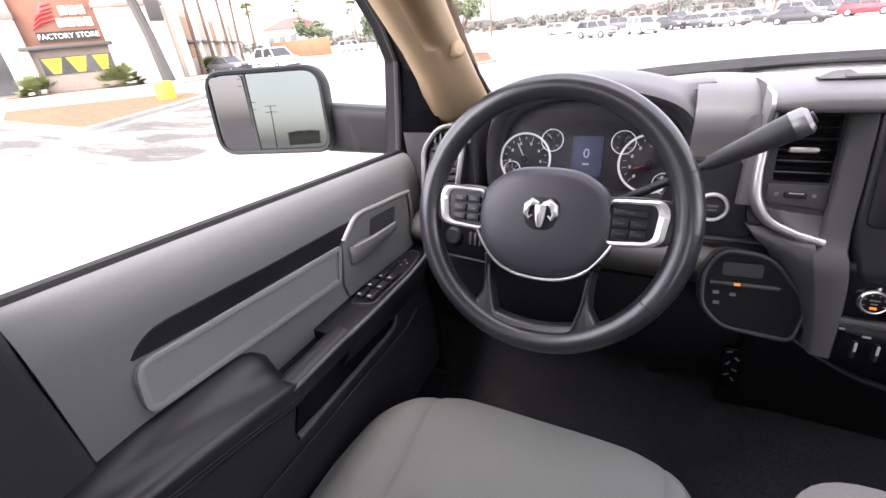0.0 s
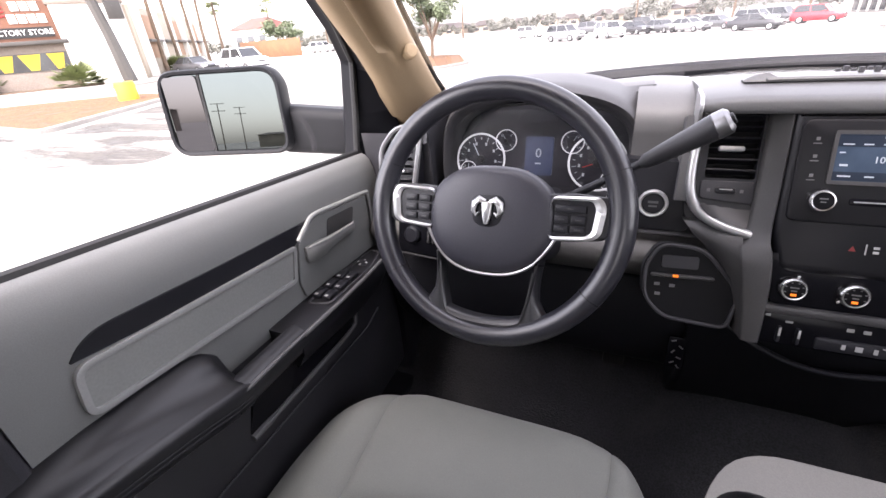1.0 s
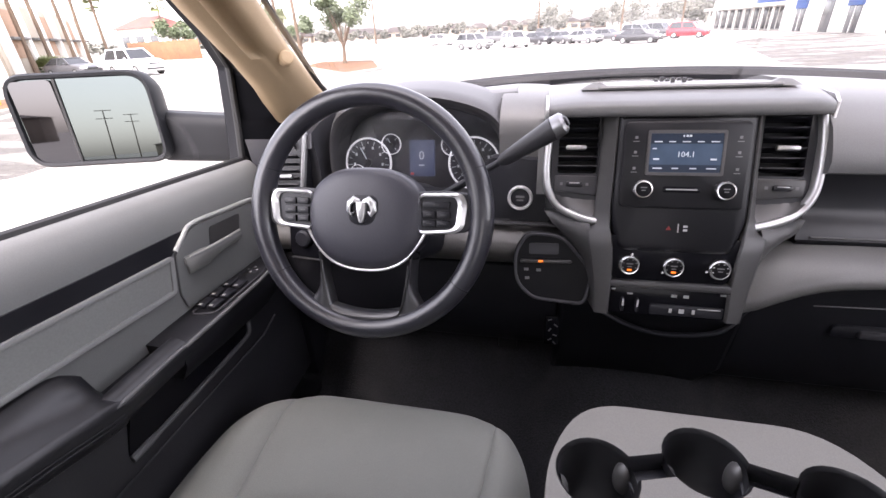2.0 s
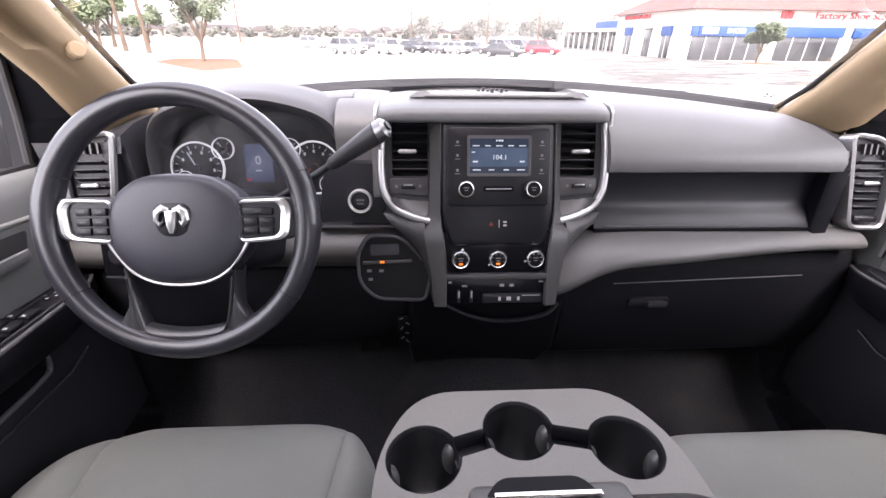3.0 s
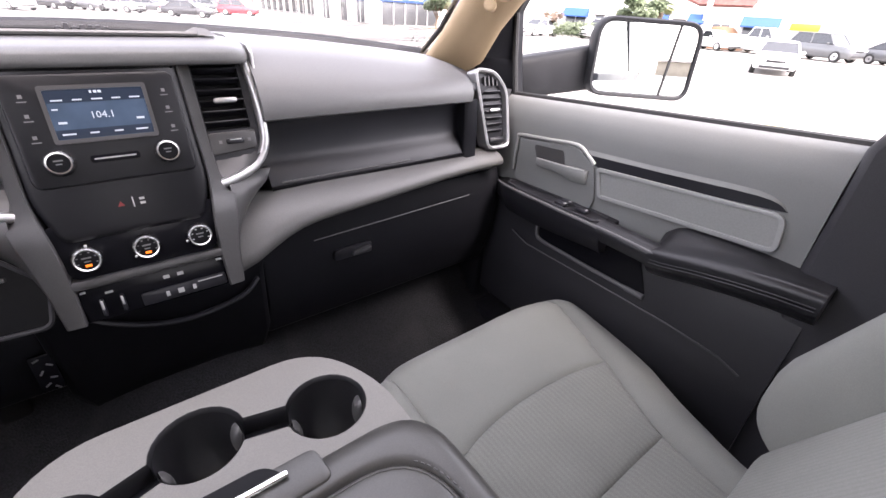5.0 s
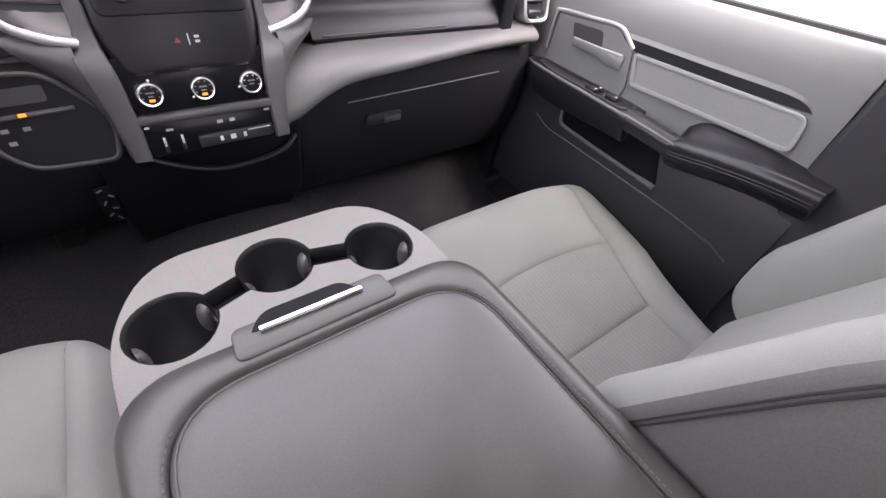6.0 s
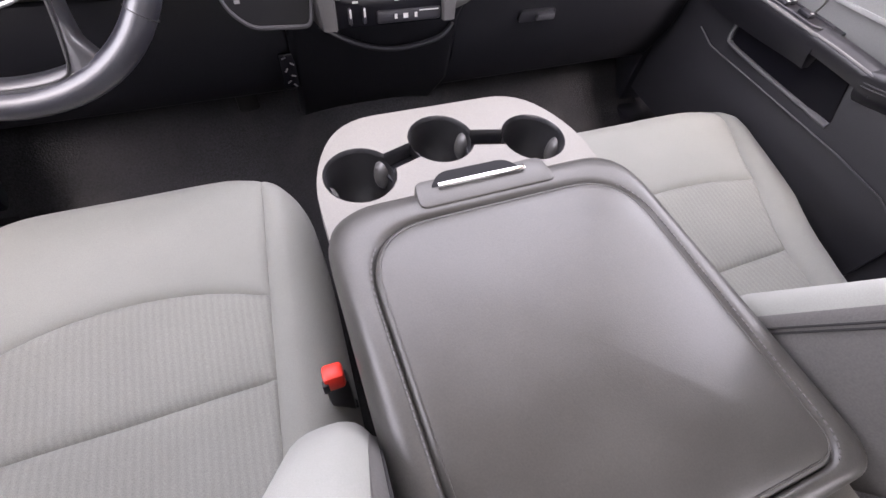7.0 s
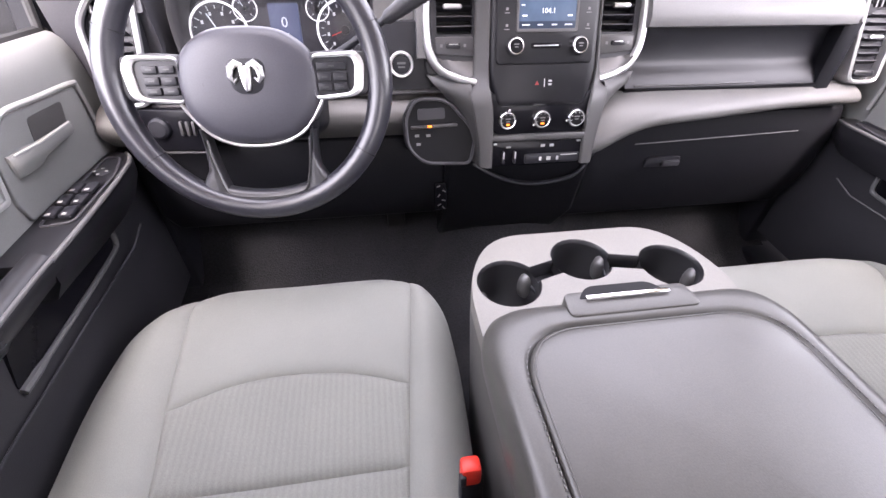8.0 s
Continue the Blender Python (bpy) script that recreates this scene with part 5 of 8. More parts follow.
    # lever: block at the rear, thinner blade; a pale tube paints its top highlight
    rr, crest = [], []
    for f in (0.0, 0.04, 0.16, 0.30, 0.38, 0.55, 0.75, 0.95, 1.0):
        y, zt = 0.486 + 0.140 * f, 1.3215 - 0.008 * f
        g = min(1.0, max(0.0, (f - 0.28) / 0.12))
        zb = zt - (0.033 - 0.009 * g - 0.005 * f)
        w = (0.010 if f == 0 else 0.0135 + 0.008 * f / 0.38 if f < 0.38 else 0.0215 - 0.004 * (f - 0.38)) - (0.004 if f == 1.0 else 0.0)
        back_w = 0.004 + 0.009 * g
        rr.append([D @ Vector((y, z, k)) for z, k in ((zt - 0.001, back_w), (zt, (back_w + w) / 2), (zt - 0.0006, w - 0.002), (zt - 0.0035, w), (zb + 0.004, w - 0.0005), (zb, w - 0.004), (zb + 0.001, back_w))])
        crest.append(D @ Vector((y, zt - 0.0012, w - 0.0012)))
    lever = part("handle", loft(B_(), rr), M_DOOR, d, "grey door release lever", sharp=50)
    part("handle_glint", tube(B_(), crest[1:-1], 0.0019, 8), M_RIMTRIM, lever, "pale tube painting the highlight along the lever's top")
    # arm rest: switch pod, pull grip and rear pad
    tabp = ((0.37, 0.066, 1.224, 1.16), (0.40, 0.067, 1.225, 1.16), (0.48, 0.068, 1.225, 1.155), (0.58, 0.065, 1.224, 1.15), (0.66, 0.056, 1.221, 1.15), (0.70, 0.038, 1.216, 1.16), (0.725, 0.012, 1.208, 1.17))
    rings = []
    for y in np.linspace(0.37, 0.725, 16):
        w, z, zb = lerp_table(tabp, y)
        rings.append([Vector((s * (0.81 - k), y, h)) for k, h in ((-0.02, z + 0.002), (w - 0.012, z), (w - 0.003, z - 0.003), (w, z - 0.012), (w - 0.002, z - 0.035), (w - 0.02, zb), (-0.02, zb))])
    pod = part("switch_pod", loft(B_(), rings), M_ARM, d, "black window switch pod", sharp=50)
    # a lighter tube paints the highlight along the pod's rounded rim
    part("pod_glint", tube(B_(), [Vector((s * (0.81 - lerp_table(tabp, y)[0] + 0.003), y, lerp_table(tabp, y)[1] - 0.003)) for y in np.linspace(0.38, 0.71, 14)], 0.0038, 8), M_PAD, pod, "lighter tube painting the highlight on the pod edge")
    rear_ = 0.452 if s < 0 else 0.385
    deck = rounded([(rear_, 0.012), (rear_ + 0.010, 0.056), (0.60, 0.056), (0.665, 0.04), (0.67, 0.012)], 0.012)
    U = Matrix(((0, -s, 0, s * 0.81), (1, 0, 0, 0), (0, 0, 1, 0), (0, 0, 0, 1)))
    part("switch_deck", plate(B_(), deck, U @ Matrix.Translation((0, 0, 1.2245)) @ Matrix.Rotation(radians(0.6), 4, "Y") @ Matrix.Translation((0, 0, 0.005)), -0.02, 0.0015), M_ARM, pod)
    part("deck_rim", band(B_(), offset(deck, -0.003), offset(deck, 0.0012), U @ Matrix.Translation((0, 0, 1.2245)) @ Matrix.Rotation(radians(0.6), 4, "Y") @ Matrix.Translation((0, 0, 0.005)), -0.01, 0.0032, 0.001), M_DARK, pod, "raised rim round the switches")
    spots = [(0.484, 0.019), (0.484, 0.041), (0.518, 0.019), (0.518, 0.041), (0.552, 0.020), (0.552, 0.041)] if s < 0 else [(0.44, 0.035), (0.49, 0.028), (0.49, 0.046)]
    for y, k in spots:
        z = lerp_table(tabp, y)[1]
        b_ = part("switch", rbox(B_(), (s * (0.81 - k), y, z + 0.0055), (0.018, 0.028, 0.008), 0.003), M_BLACK, pod, "small window switch")
        part("switch_tip", rbox(B_(), (s * (0.81 - k), y - 0.010, z + 0.0097), (0.006, 0.005, 0.0010), 0.0003), M_MARK, b_)
    if s < 0:
        q = Matrix.Translation((s * 0.782, 0.612, 1.219))
        part("mirror_dial", lathe(B_(), [(0.014, -0.004), (0.013, 0.006), (0.009, 0.008), (0.0004, 0.008)], q, 20), M_BLACK, pod)
        for k in range(4):
            part("dial_print", rbox(B_(), (0.0095, 0, 0.008), (0.004, 0.004, 0.001), 0, q @ Matrix.Rotation(radians(90 * k), 4, "Z")), M_MARK, pod)
    # pull grip between the pod and the rear pad
    tabg = ((0.24, 0.066, 1.222), (0.30, 0.066, 1.224), (0.35, 0.066, 1.225), (0.40, 0.067, 1.225))
    rings = []
    for y in np.linspace(0.24, 0.385, 8):
        w, z = lerp_table(tabg, y)
        rings.append([Vector((s * (0.81 - k), y, h)) for k, h in ((w - 0.032, z - 0.006), (w - 0.030, z + 0.008), (w - 0.022, z + 0.010), (w - 0.008, z + 0.003), (w - 0.001, z - 0.004), (w + 0.001, z - 0.016), (w - 0.006, z - 0.032), (w - 0.026, z - 0.030))])
    part("pull_grip", loft(B_(), rings), M_ARM, d, "dark pull grip", sharp=60)
    # edge highlight of the black grip, added as a lighter tube
    part("grip_glint", tube(B_(), [Vector((s * (0.81 - lerp_table(tabg, y)[0] + 0.003), y, lerp_table(tabg, y)[1] - 0.002)) for y in np.linspace(0.245, 0.385, 8)], 0.0030, 8), M_PAD, d, "lighter tube painting the highlight on the grip edge")
    # rear arm pad
    taba = ((0.01, 0.064, 1.270), (0.06, 0.068, 1.267), (0.11, 0.070, 1.261), (0.18, 0.070, 1.248), (0.235, 0.069, 1.234), (0.268, 0.066, 1.228))
    wall_z = ((0.01, 1.282), (0.11, 1.287), (0.18, 1.284), (0.235, 1.280), (0.268, 1.272))
    rings = []
    for y in np.linspace(0.01, 0.268, 20):
        w, z = lerp_table(taba, y)
        top_ = lerp_table(wall_z, y)[0] + dz
        e = 0.012 * max(0, (y - 0.240) / 0.028) ** 2
        rings.append([Vector((s * (0.81 - k), y, h)) for k, h in ((-0.02, top_ - e), (0.012, top_ - 0.001 - e), (w * 0.38, top_ - 0.52 * (top_ - z) - e), (w * 0.64, top_ - 0.84 * (top_ - z) - e * 0.8), (w - 0.010, z + 0.0015 - e * 0.5), (w - 0.003, z - 0.002 - e * 0.3), (w, z - 0.014), (w - 0.003, z - 0.034), (w - 0.018, z - 0.052), (w * 0.4, z - 0.068), (-0.02, z - 0.075))])
    ap = part("arm_pad", loft(B_(), rings), M_ARM, d, "black padded arm rest", sharp=60)
    for low_ in (0.022, 0.028):
        part("stitch_line", tube(B_(), [Vector((s * (0.81 - lerp_table(taba, y)[0] + 0.0002), y, lerp_table(taba, y)[1] - low_)) for y in np.linspace(0.015, 0.26, 12)], 0.0009, 5), M_DARK, ap)
    # belt line rubber and glass
    part("belt_seal", tube(B_(), [Vector((s * 0.848, y, belt(y) - 0.001)) for y in np.linspace(-0.10, 0.79, 10)], 0.008, 8), M_RUBBER, d, "black rubber belt seal")
    # black sail and upper window frame
    fr = [[Vector((s * x, y, z)) for x, y, z in ring] for ring in (
        ((0.790, 0.89, 1.38), (0.845, 0.750, 1.40), (0.885, 0.752, 1.40), (0.885, 0.95, 1.38)),
        ((0.788, 0.838, 1.49), (0.842, 0.763, 1.49), (0.882, 0.768, 1.49), (0.872, 0.93, 1.47)),
        ((0.764, 0.762, 1.57), (0.832, 0.770, 1.595), (0.872, 0.775, 1.60), (0.850, 0.82, 1.57)),
        ((0.731, 0.64, 1.65), (0.815, 0.712, 1.655), (0.856, 0.722, 1.66), (0.830, 0.755, 1.66)),
        ((0.700, 0.46, 1.795), (0.775, 0.53, 1.80), (0.816, 0.54, 1.80), (0.79, 0.585, 1.80)),
        ((0.66, 0.24, 1.96), (0.725, 0.26, 1.96), (0.766, 0.26, 1.96), (0.74, 0.32, 1.96)))]
    part("window_frame", loft(B_(), fr), M_LOWBLACK, d, "black window frame and sail panel", bevel=0.006)
    part("window_frame", tube(B_(), [Vector((s * x, y, z)) for x, y, z in ((0.735, 0.25, 1.95), (0.735, 0.0, 1.96), (0.735, -0.12, 1.955))], 0.022, 8), M_BLACK, d)
    part("glass_run", tube(B_(), [Vector((s * x, y, z)) for x, y, z in ((0.848, 0.747, 1.40), (0.842, 0.760, 1.50), (0.832, 0.763, 1.60), (0.812, 0.702, 1.662), (0.775, 0.52, 1.80), (0.73, 0.27, 1.95))], 0.007, 8), M_RUBBER, d, "rubber glass run")
    g = part("window_pane", loft(B_(), [[Vector((s * x, y, z)) for y in (y0, y1)] for x, z, y0, y1 in ((0.858, 1.40, -0.1, 0.78), (0.85, 1.60, -0.1, 0.785), (0.80, 1.80, -0.1, 0.54), (0.75, 1.96, -0.1, 0.27))], closed=False), M_GLASS, d, "raised clear side window")
    g.visible_shadow = False
    return d


build_door(-1)
build_door(1, -0.020, -0.013)


# ---- outside mirrors ----
M_SPOT = shader("dark_spot_mirror", (0.072, 0.072, 0.078), 0.02, metal=1.0)


def build_mirror(s, centre, turn, nod):
    """Head with a rounded housing, a framed glass split by a dark bar, on a stout arm."""
    t = thing("side_mirror", (s * 0.92, 0.83, 1.4), "black towing mirror on a stout arm beside the door", "side mirror", "side mirrors")
    n = Vector((-s * math.sin(radians(turn)), -math.cos(radians(turn)), nod)).normalized()
    u = Vector((0, 0, 1)).cross(n).normalized()
    v = n.cross(u)
    m = Matrix.Translation(centre) @ Matrix((u, v, n)).transposed().to_4x4()
    w, h = 0.141, 0.098
    face = rounded([(-w, -h * 0.92), (w, -h), (w, h * 0.96), (-w, h)], [0.045, 0.04, 0.05, 0.05], 7)
    back = [p * 0.72 for p in face]
    rr = [[m @ Vector((p[0], p[1], z)) for p in lp] for lp, z in ((back, -0.095), ([p * 0.90 for p in face], -0.075), (face, -0.03), (face, 0.004), (offset(face, 0.004), 0.010), (offset(face, 0.010), 0.008), (offset(face, 0.012), 0.0))]
    part("housing", loft(B_(), rr), M_HOUSING, t, "textured dark housing", sharp=50)
    gl_ = part("glass", plate(B_(), offset(face, 0.0125), m, -0.006, 0.003), M_MIRRORDARK if s < 0 else M_MIRROR, t, "mirror glass")
    # outer convex strip and its divider
    side = -1 if s < 0 else 1
    xs = side * w * (0.29 if s < 0 else 0.47)
    spot = rounded([(side * w * 0.31, -h * 0.85), (side * w * 0.885, -h * 0.80), (side * w * 0.885, h * 0.84), (side * w * 0.32, h * 0.86)][::side], 0.012)
    if s < 0:
        part("blind_spot_glass", plate(B_(), spot, m @ Matrix.Rotation(radians(1.5), 4, "X"), 0.0045, 0.006), M_SPOT, t, "darker blind spot glass")
    part("divider", tube(B_(), [m @ Vector((xs + (side * 0.010 if s > 0 else 0.0), h * 0.86, 0.004)), m @ Vector((xs - (side * 0.006 if s > 0 else 0.0), -h * 0.86, 0.004))], 0.0032, 6), M_RUBBER, t, "dark divider of the blind spot glass")
    root = Vector((s * 0.885, 0.83, 1.446 if s < 0 else 1.440))
    tip = m @ Vector((-side * w * 0.80, -0.046 if s < 0 else -0.026, -0.055))
    rr = []
    for f in np.linspace(0, 1, 6):
        c = root.lerp(tip, f)
        hh, dd = 0.052 + 0.004 * f, 0.036 - 0.006 * f
        rr.append([c + Vector((0, a * dd, b * hh)) for a, b in ((-1, -0.7), (-1, 0.7), (-0.7, 1), (0.7, 1), (1, 0.7), (1, -0.7), (0.7, -1), (-0.7, -1))])
    part("arm", loft(B_(), rr), M_HOUSING, t, "dark mirror arm", bevel=0.008)
    part("mount", rbox(B_(), (s * 0.885, 0.84, 1.435), (0.03, 0.11, 0.13), 0.012), M_BLACK, t)
    return t


build_mirror(-1, Vector((-1.157, 0.706, 1.511)), 21, 0.099)
build_mirror(1, Vector((1.155, 0.60, 1.508)), 34, 0.045)


# ---- centre console ----
con = thing("center_console", (0, 0.1, 0.72), "grey centre seat console with cup holders and a dark padded lid", "console")
Z = Matrix.Translation((0, 0, 1.182))
body = rounded([(-0.190, -0.34), (0.190, -0.34), (0.192, 0.315), (0.140, 0.408), (-0.140, 0.408), (-0.192, 0.315)], [0.02, 0.02, 0.06, 0.06, 0.06, 0.06], 6)
rr = [[Vector((p[0] * k, 0.1 + (p[1] - 0.1) * k2, z)) for p in body] for k, k2, z in ((0.94, 0.90, 0.84), (0.97, 0.95, 1.0), (1.0, 1.0, 1.12), (1.0, 1.0, 1.160))]
bm = loft(B_(), rr, caps=False)
part("body", bm, M_SIDE, con, "dark grey console side")
cups = [Vector((-0.134, 0.304)), Vector((-0.010, 0.341)), Vector((0.121, 0.311))]
cr, ch = 0.0465, 0.015
def arc(c, a0, a1, n=14):
    while a1 < a0:
        a1 += 2 * math.pi
    return [c + Vector((math.cos(a0 + (a1 - a0) * k / n), math.sin(a0 + (a1 - a0) * k / n))) * cr for k in range(n + 1)]
def ang(a, b):
    return math.atan2((b - a).y, (b - a).x)
dl = math.asin(ch / cr)
ab, ba, bc, cb = ang(cups[0], cups[1]), ang(cups[1], cups[0]), ang(cups[1], cups[2]), ang(cups[2], cups[1])
well = arc(cups[0], ab + dl, ab + 2 * math.pi - dl, 26) + arc(cups[1], ba + dl, bc - dl, 12) + arc(cups[2], cb + dl, cb + 2 * math.pi - dl, 26) + arc(cups[1], bc + dl, ba + 2 * math.pi - dl, 12)
top = part("cup_tray", holed(B_(), offset(body, -0.001), [well], Z, -0.03, 0.0), M_TRAY, con, "pale grey plastic tray", bevel=0.010, seg=4)
rr = [[Z @ Vector((p[0], p[1], z)) for p in lp] for lp, z in ((well, 0.0005), (offset(well, 0.0025), -0.004), (offset(well, 0.003), -0.012), (offset(well, 0.005), -0.09))]
bm = loft(B_(), rr, caps=False)
bm.faces.new(bm.verts[-len(well):])
cw = part("cup_well", bm, M_CUP, top, "black cup holder well", sharp=50)
for c in cups:
    part("cup_ring", lathe(B_(), [(cr - 0.0032, -0.006), (cr - 0.0035, -0.014), (cr - 0.005, -0.035), (cr - 0.009, -0.055), (cr - 0.016, -0.072), (cr - 0.026, -0.082), (cr - 0.036, -0.086), (0.0030, -0.087)], Z @ Matrix.Translation((c.x, c.y, 0)), 30), M_CUP, cw)
# spring fingers on the walls of each cup, and the shallow floors of the slots between them
def cup_finger(c, a):
    q = Z @ Matrix.Translation((c.x, c.y, -0.034)) @ Matrix.Rotation(a, 4, "Z") @ Matrix.Translation((cr - 0.006, 0, 0))
    rows_ = []
    for i in range(9):
        t = -1 + 2 * i / 8
        k = math.sqrt(max(0.0, 1 - t * t))
        rows_.append([q @ Vector((-0.010 * k * math.cos(p), 0.0125 * (0.35 + 0.65 * k) * math.sin(p), 0.024 * t)) for p in [math.pi * (j / 10 - 0.5) for j in range(11)]])
    return loft(B_(), rows_, closed=False)


for c, turns in zip(cups, ((190, 32), (193, 12), (172, -8))):
    for a in turns:
        part("cup_finger", cup_finger(c, radians(a)), M_FINGER, cw, "rounded rubber finger on the cup wall", sharp=80)
for c, d in zip(cups, cups[1:]):
    mid = c.lerp(d, 0.5)
    part("slot_floor", rbox(B_(), (0, 0, -0.026), ((d - c).length - 1.7 * cr, 2 * ch, 0.006), 0.001, Z @ Matrix.Translation((mid.x, mid.y, 0)) @ Matrix.Rotation(ang(c, d), 4, "Z")), M_BLACK, cw, "dark floor of the slot between cups")
# padded lid
lid_out = rounded([(-0.199, -0.178), (0.204, -0.178), (0.204, 0.239), (-0.199, 0.239)], [0.03, 0.03, 0.060, 0.060], 9)
pad_loop = rounded([(-0.164, -0.156), (0.164, -0.156), (0.166, 0.187), (-0.164, 0.187)], [0.03, 0.03, 0.078, 0.078], 9)
def lid_ring(f, z):
    return [Vector((a[0] + (b[0] - a[0]) * f, a[1] + (b[1] - a[1]) * f, z + 0.02 * (0.23 - a[1]))) for a, b in zip(lid_out, pad_loop)]
lid = part("lid", loft(B_(), [lid_ring(0.06, 1.150), lid_ring(0.0, 1.166), lid_ring(0.0, 1.184), lid_ring(0.05, 1.197), lid_ring(0.17, 1.209), lid_ring(0.36, 1.217), lid_ring(0.60, 1.2205), lid_ring(0.84, 1.2208), lid_ring(0.93, 1.2196), lid_ring(0.98, 1.2165), lid_ring(1.0, 1.2155), lid_ring(1.02, 1.2148)]), M_VINYL, con, "dark grey vinyl lid rim", sharp=60)
def pad_ring(d, z):
    return [Vector((p[0], p[1], z + 0.02 * (0.23 - p[1]))) for p in offset(pad_loop, d)]
part("lid_pad", loft(B_(), [pad_ring(0.0002, 1.2145), pad_ring(0.0008, 1.2175), pad_ring(0.003, 1.2200), pad_ring(0.008, 1.2222), pad_ring(0.018, 1.2240)] + [[Vector((p[0] * k, 0.01 + (p[1] - 0.01) * k, 1.2240 + dz + 0.02 * (0.23 - (0.01 + (p[1] - 0.01) * k)))) for p in offset(pad_loop, 0.018)] for k, dz in ((0.85, 0.002), (0.65, 0.0042), (0.45, 0.0058), (0.25, 0.0068), (0.02, 0.0072))]), M_VINYL, lid, "smooth worn dark pad", sharp=60)
bead = offset(pad_loop, 0.0055)
part("pad_piping", tube(B_(), [Vector((p[0], p[1], 1.2215 + 0.02 * (0.23 - p[1]))) for p in bead + bead[:1]], 0.0011, 6), M_VINYL, lid)
bm = B_()
pl_ = offset(pad_loop, -0.0035)
for i in range(len(pl_)):
    a, b = pl_[i], pl_[(i + 1) % len(pl_)]
    k = max(1, int((b - a).length / 0.006))
    for j in range(k):
        c = a.lerp(b, (j + 0.5) / k)
        if abs(c.x) > 0.150:
            q = Matrix.Translation((c.x, c.y, 1.2206 + 0.02 * (0.23 - c.y))) @ Matrix.Rotation(math.atan2((b - a).y, (b - a).x), 4, "Z")
            rbox(bm, (0, 0, 0), (0.0038, 0.0011, 0.0016), 0, q)
tagged(part("stitching", bm, M_THREADDK, lid, "fine dark stitching along the pad"), kind="stuff")
part("rear_pad", rbox(B_(), (0, -0.275, 1.175), (0.372, 0.15, 0.08), 0.02), M_SIDE, con, "dark vinyl pad behind the lid")
# latch at the front of the lid
lt = Matrix.Translation((-0.003, 0.212, 1.2195)) @ Matrix.Rotation(radians(-2), 4, "X")
part("latch_plate", plate(B_(), rounded([(-0.089, -0.014), (0.086, -0.014), (0.082, 0.026), (-0.084, 0.026)], [0.012, 0.012, 0.010, 0.010]), lt, -0.012, 0.0035, 0.003), M_VINYL, lid, "grey latch plate")
part("latch", rbox(B_(), (-0.004, 0.011, 0.0062), (0.112, 0.0075, 0.0055), 0.002, lt), M_CHROME, lid, "chrome latch bar")
# shade of the finger scoop, painted as a near-black plate on the lid
scoop = rounded([(-0.068, 0.012), (0.050, 0.012), (0.036, 0.033), (-0.052, 0.033)], [0.004, 0.004, 0.016, 0.016])
part("scoop_shade", plate(B_(), scoop, lt, -0.02, 0.0042), M_PIANO, lid, "near-black plate painting the shaded finger scoop ahead of the latch")
# red belt buckle
bu = thing("belt_buckle", (-0.214, 0.10, 1.0), "red and black seat belt buckle between seat and console", "belt buckle")
q = Matrix.Translation((-0.226, 0.096, 1.074)) @ Matrix.Rotation(radians(-10), 4, "X")
part("buckle_case", rbox(B_(), (0.002, 0, -0.045), (0.029, 0.020, 0.095), 0.006, q), M_BLACK, bu)
part("buckle_button", rbox(B_(), (0.0, -0.003, 0.012), (0.024, 0.022, 0.030), 0.005, q), M_RED, bu, "red release button")
part("buckle_slot", rbox(B_(), (-0.0105, -0.012, 0.010), (0.007, 0.008, 0.018), 0.001, q), M_BLACK, bu)
part("buckle_stem", rbox(B_(), (0.008, 0, -0.14), (0.022, 0.012, 0.13), 0.004, q), M_RUBBER, bu)


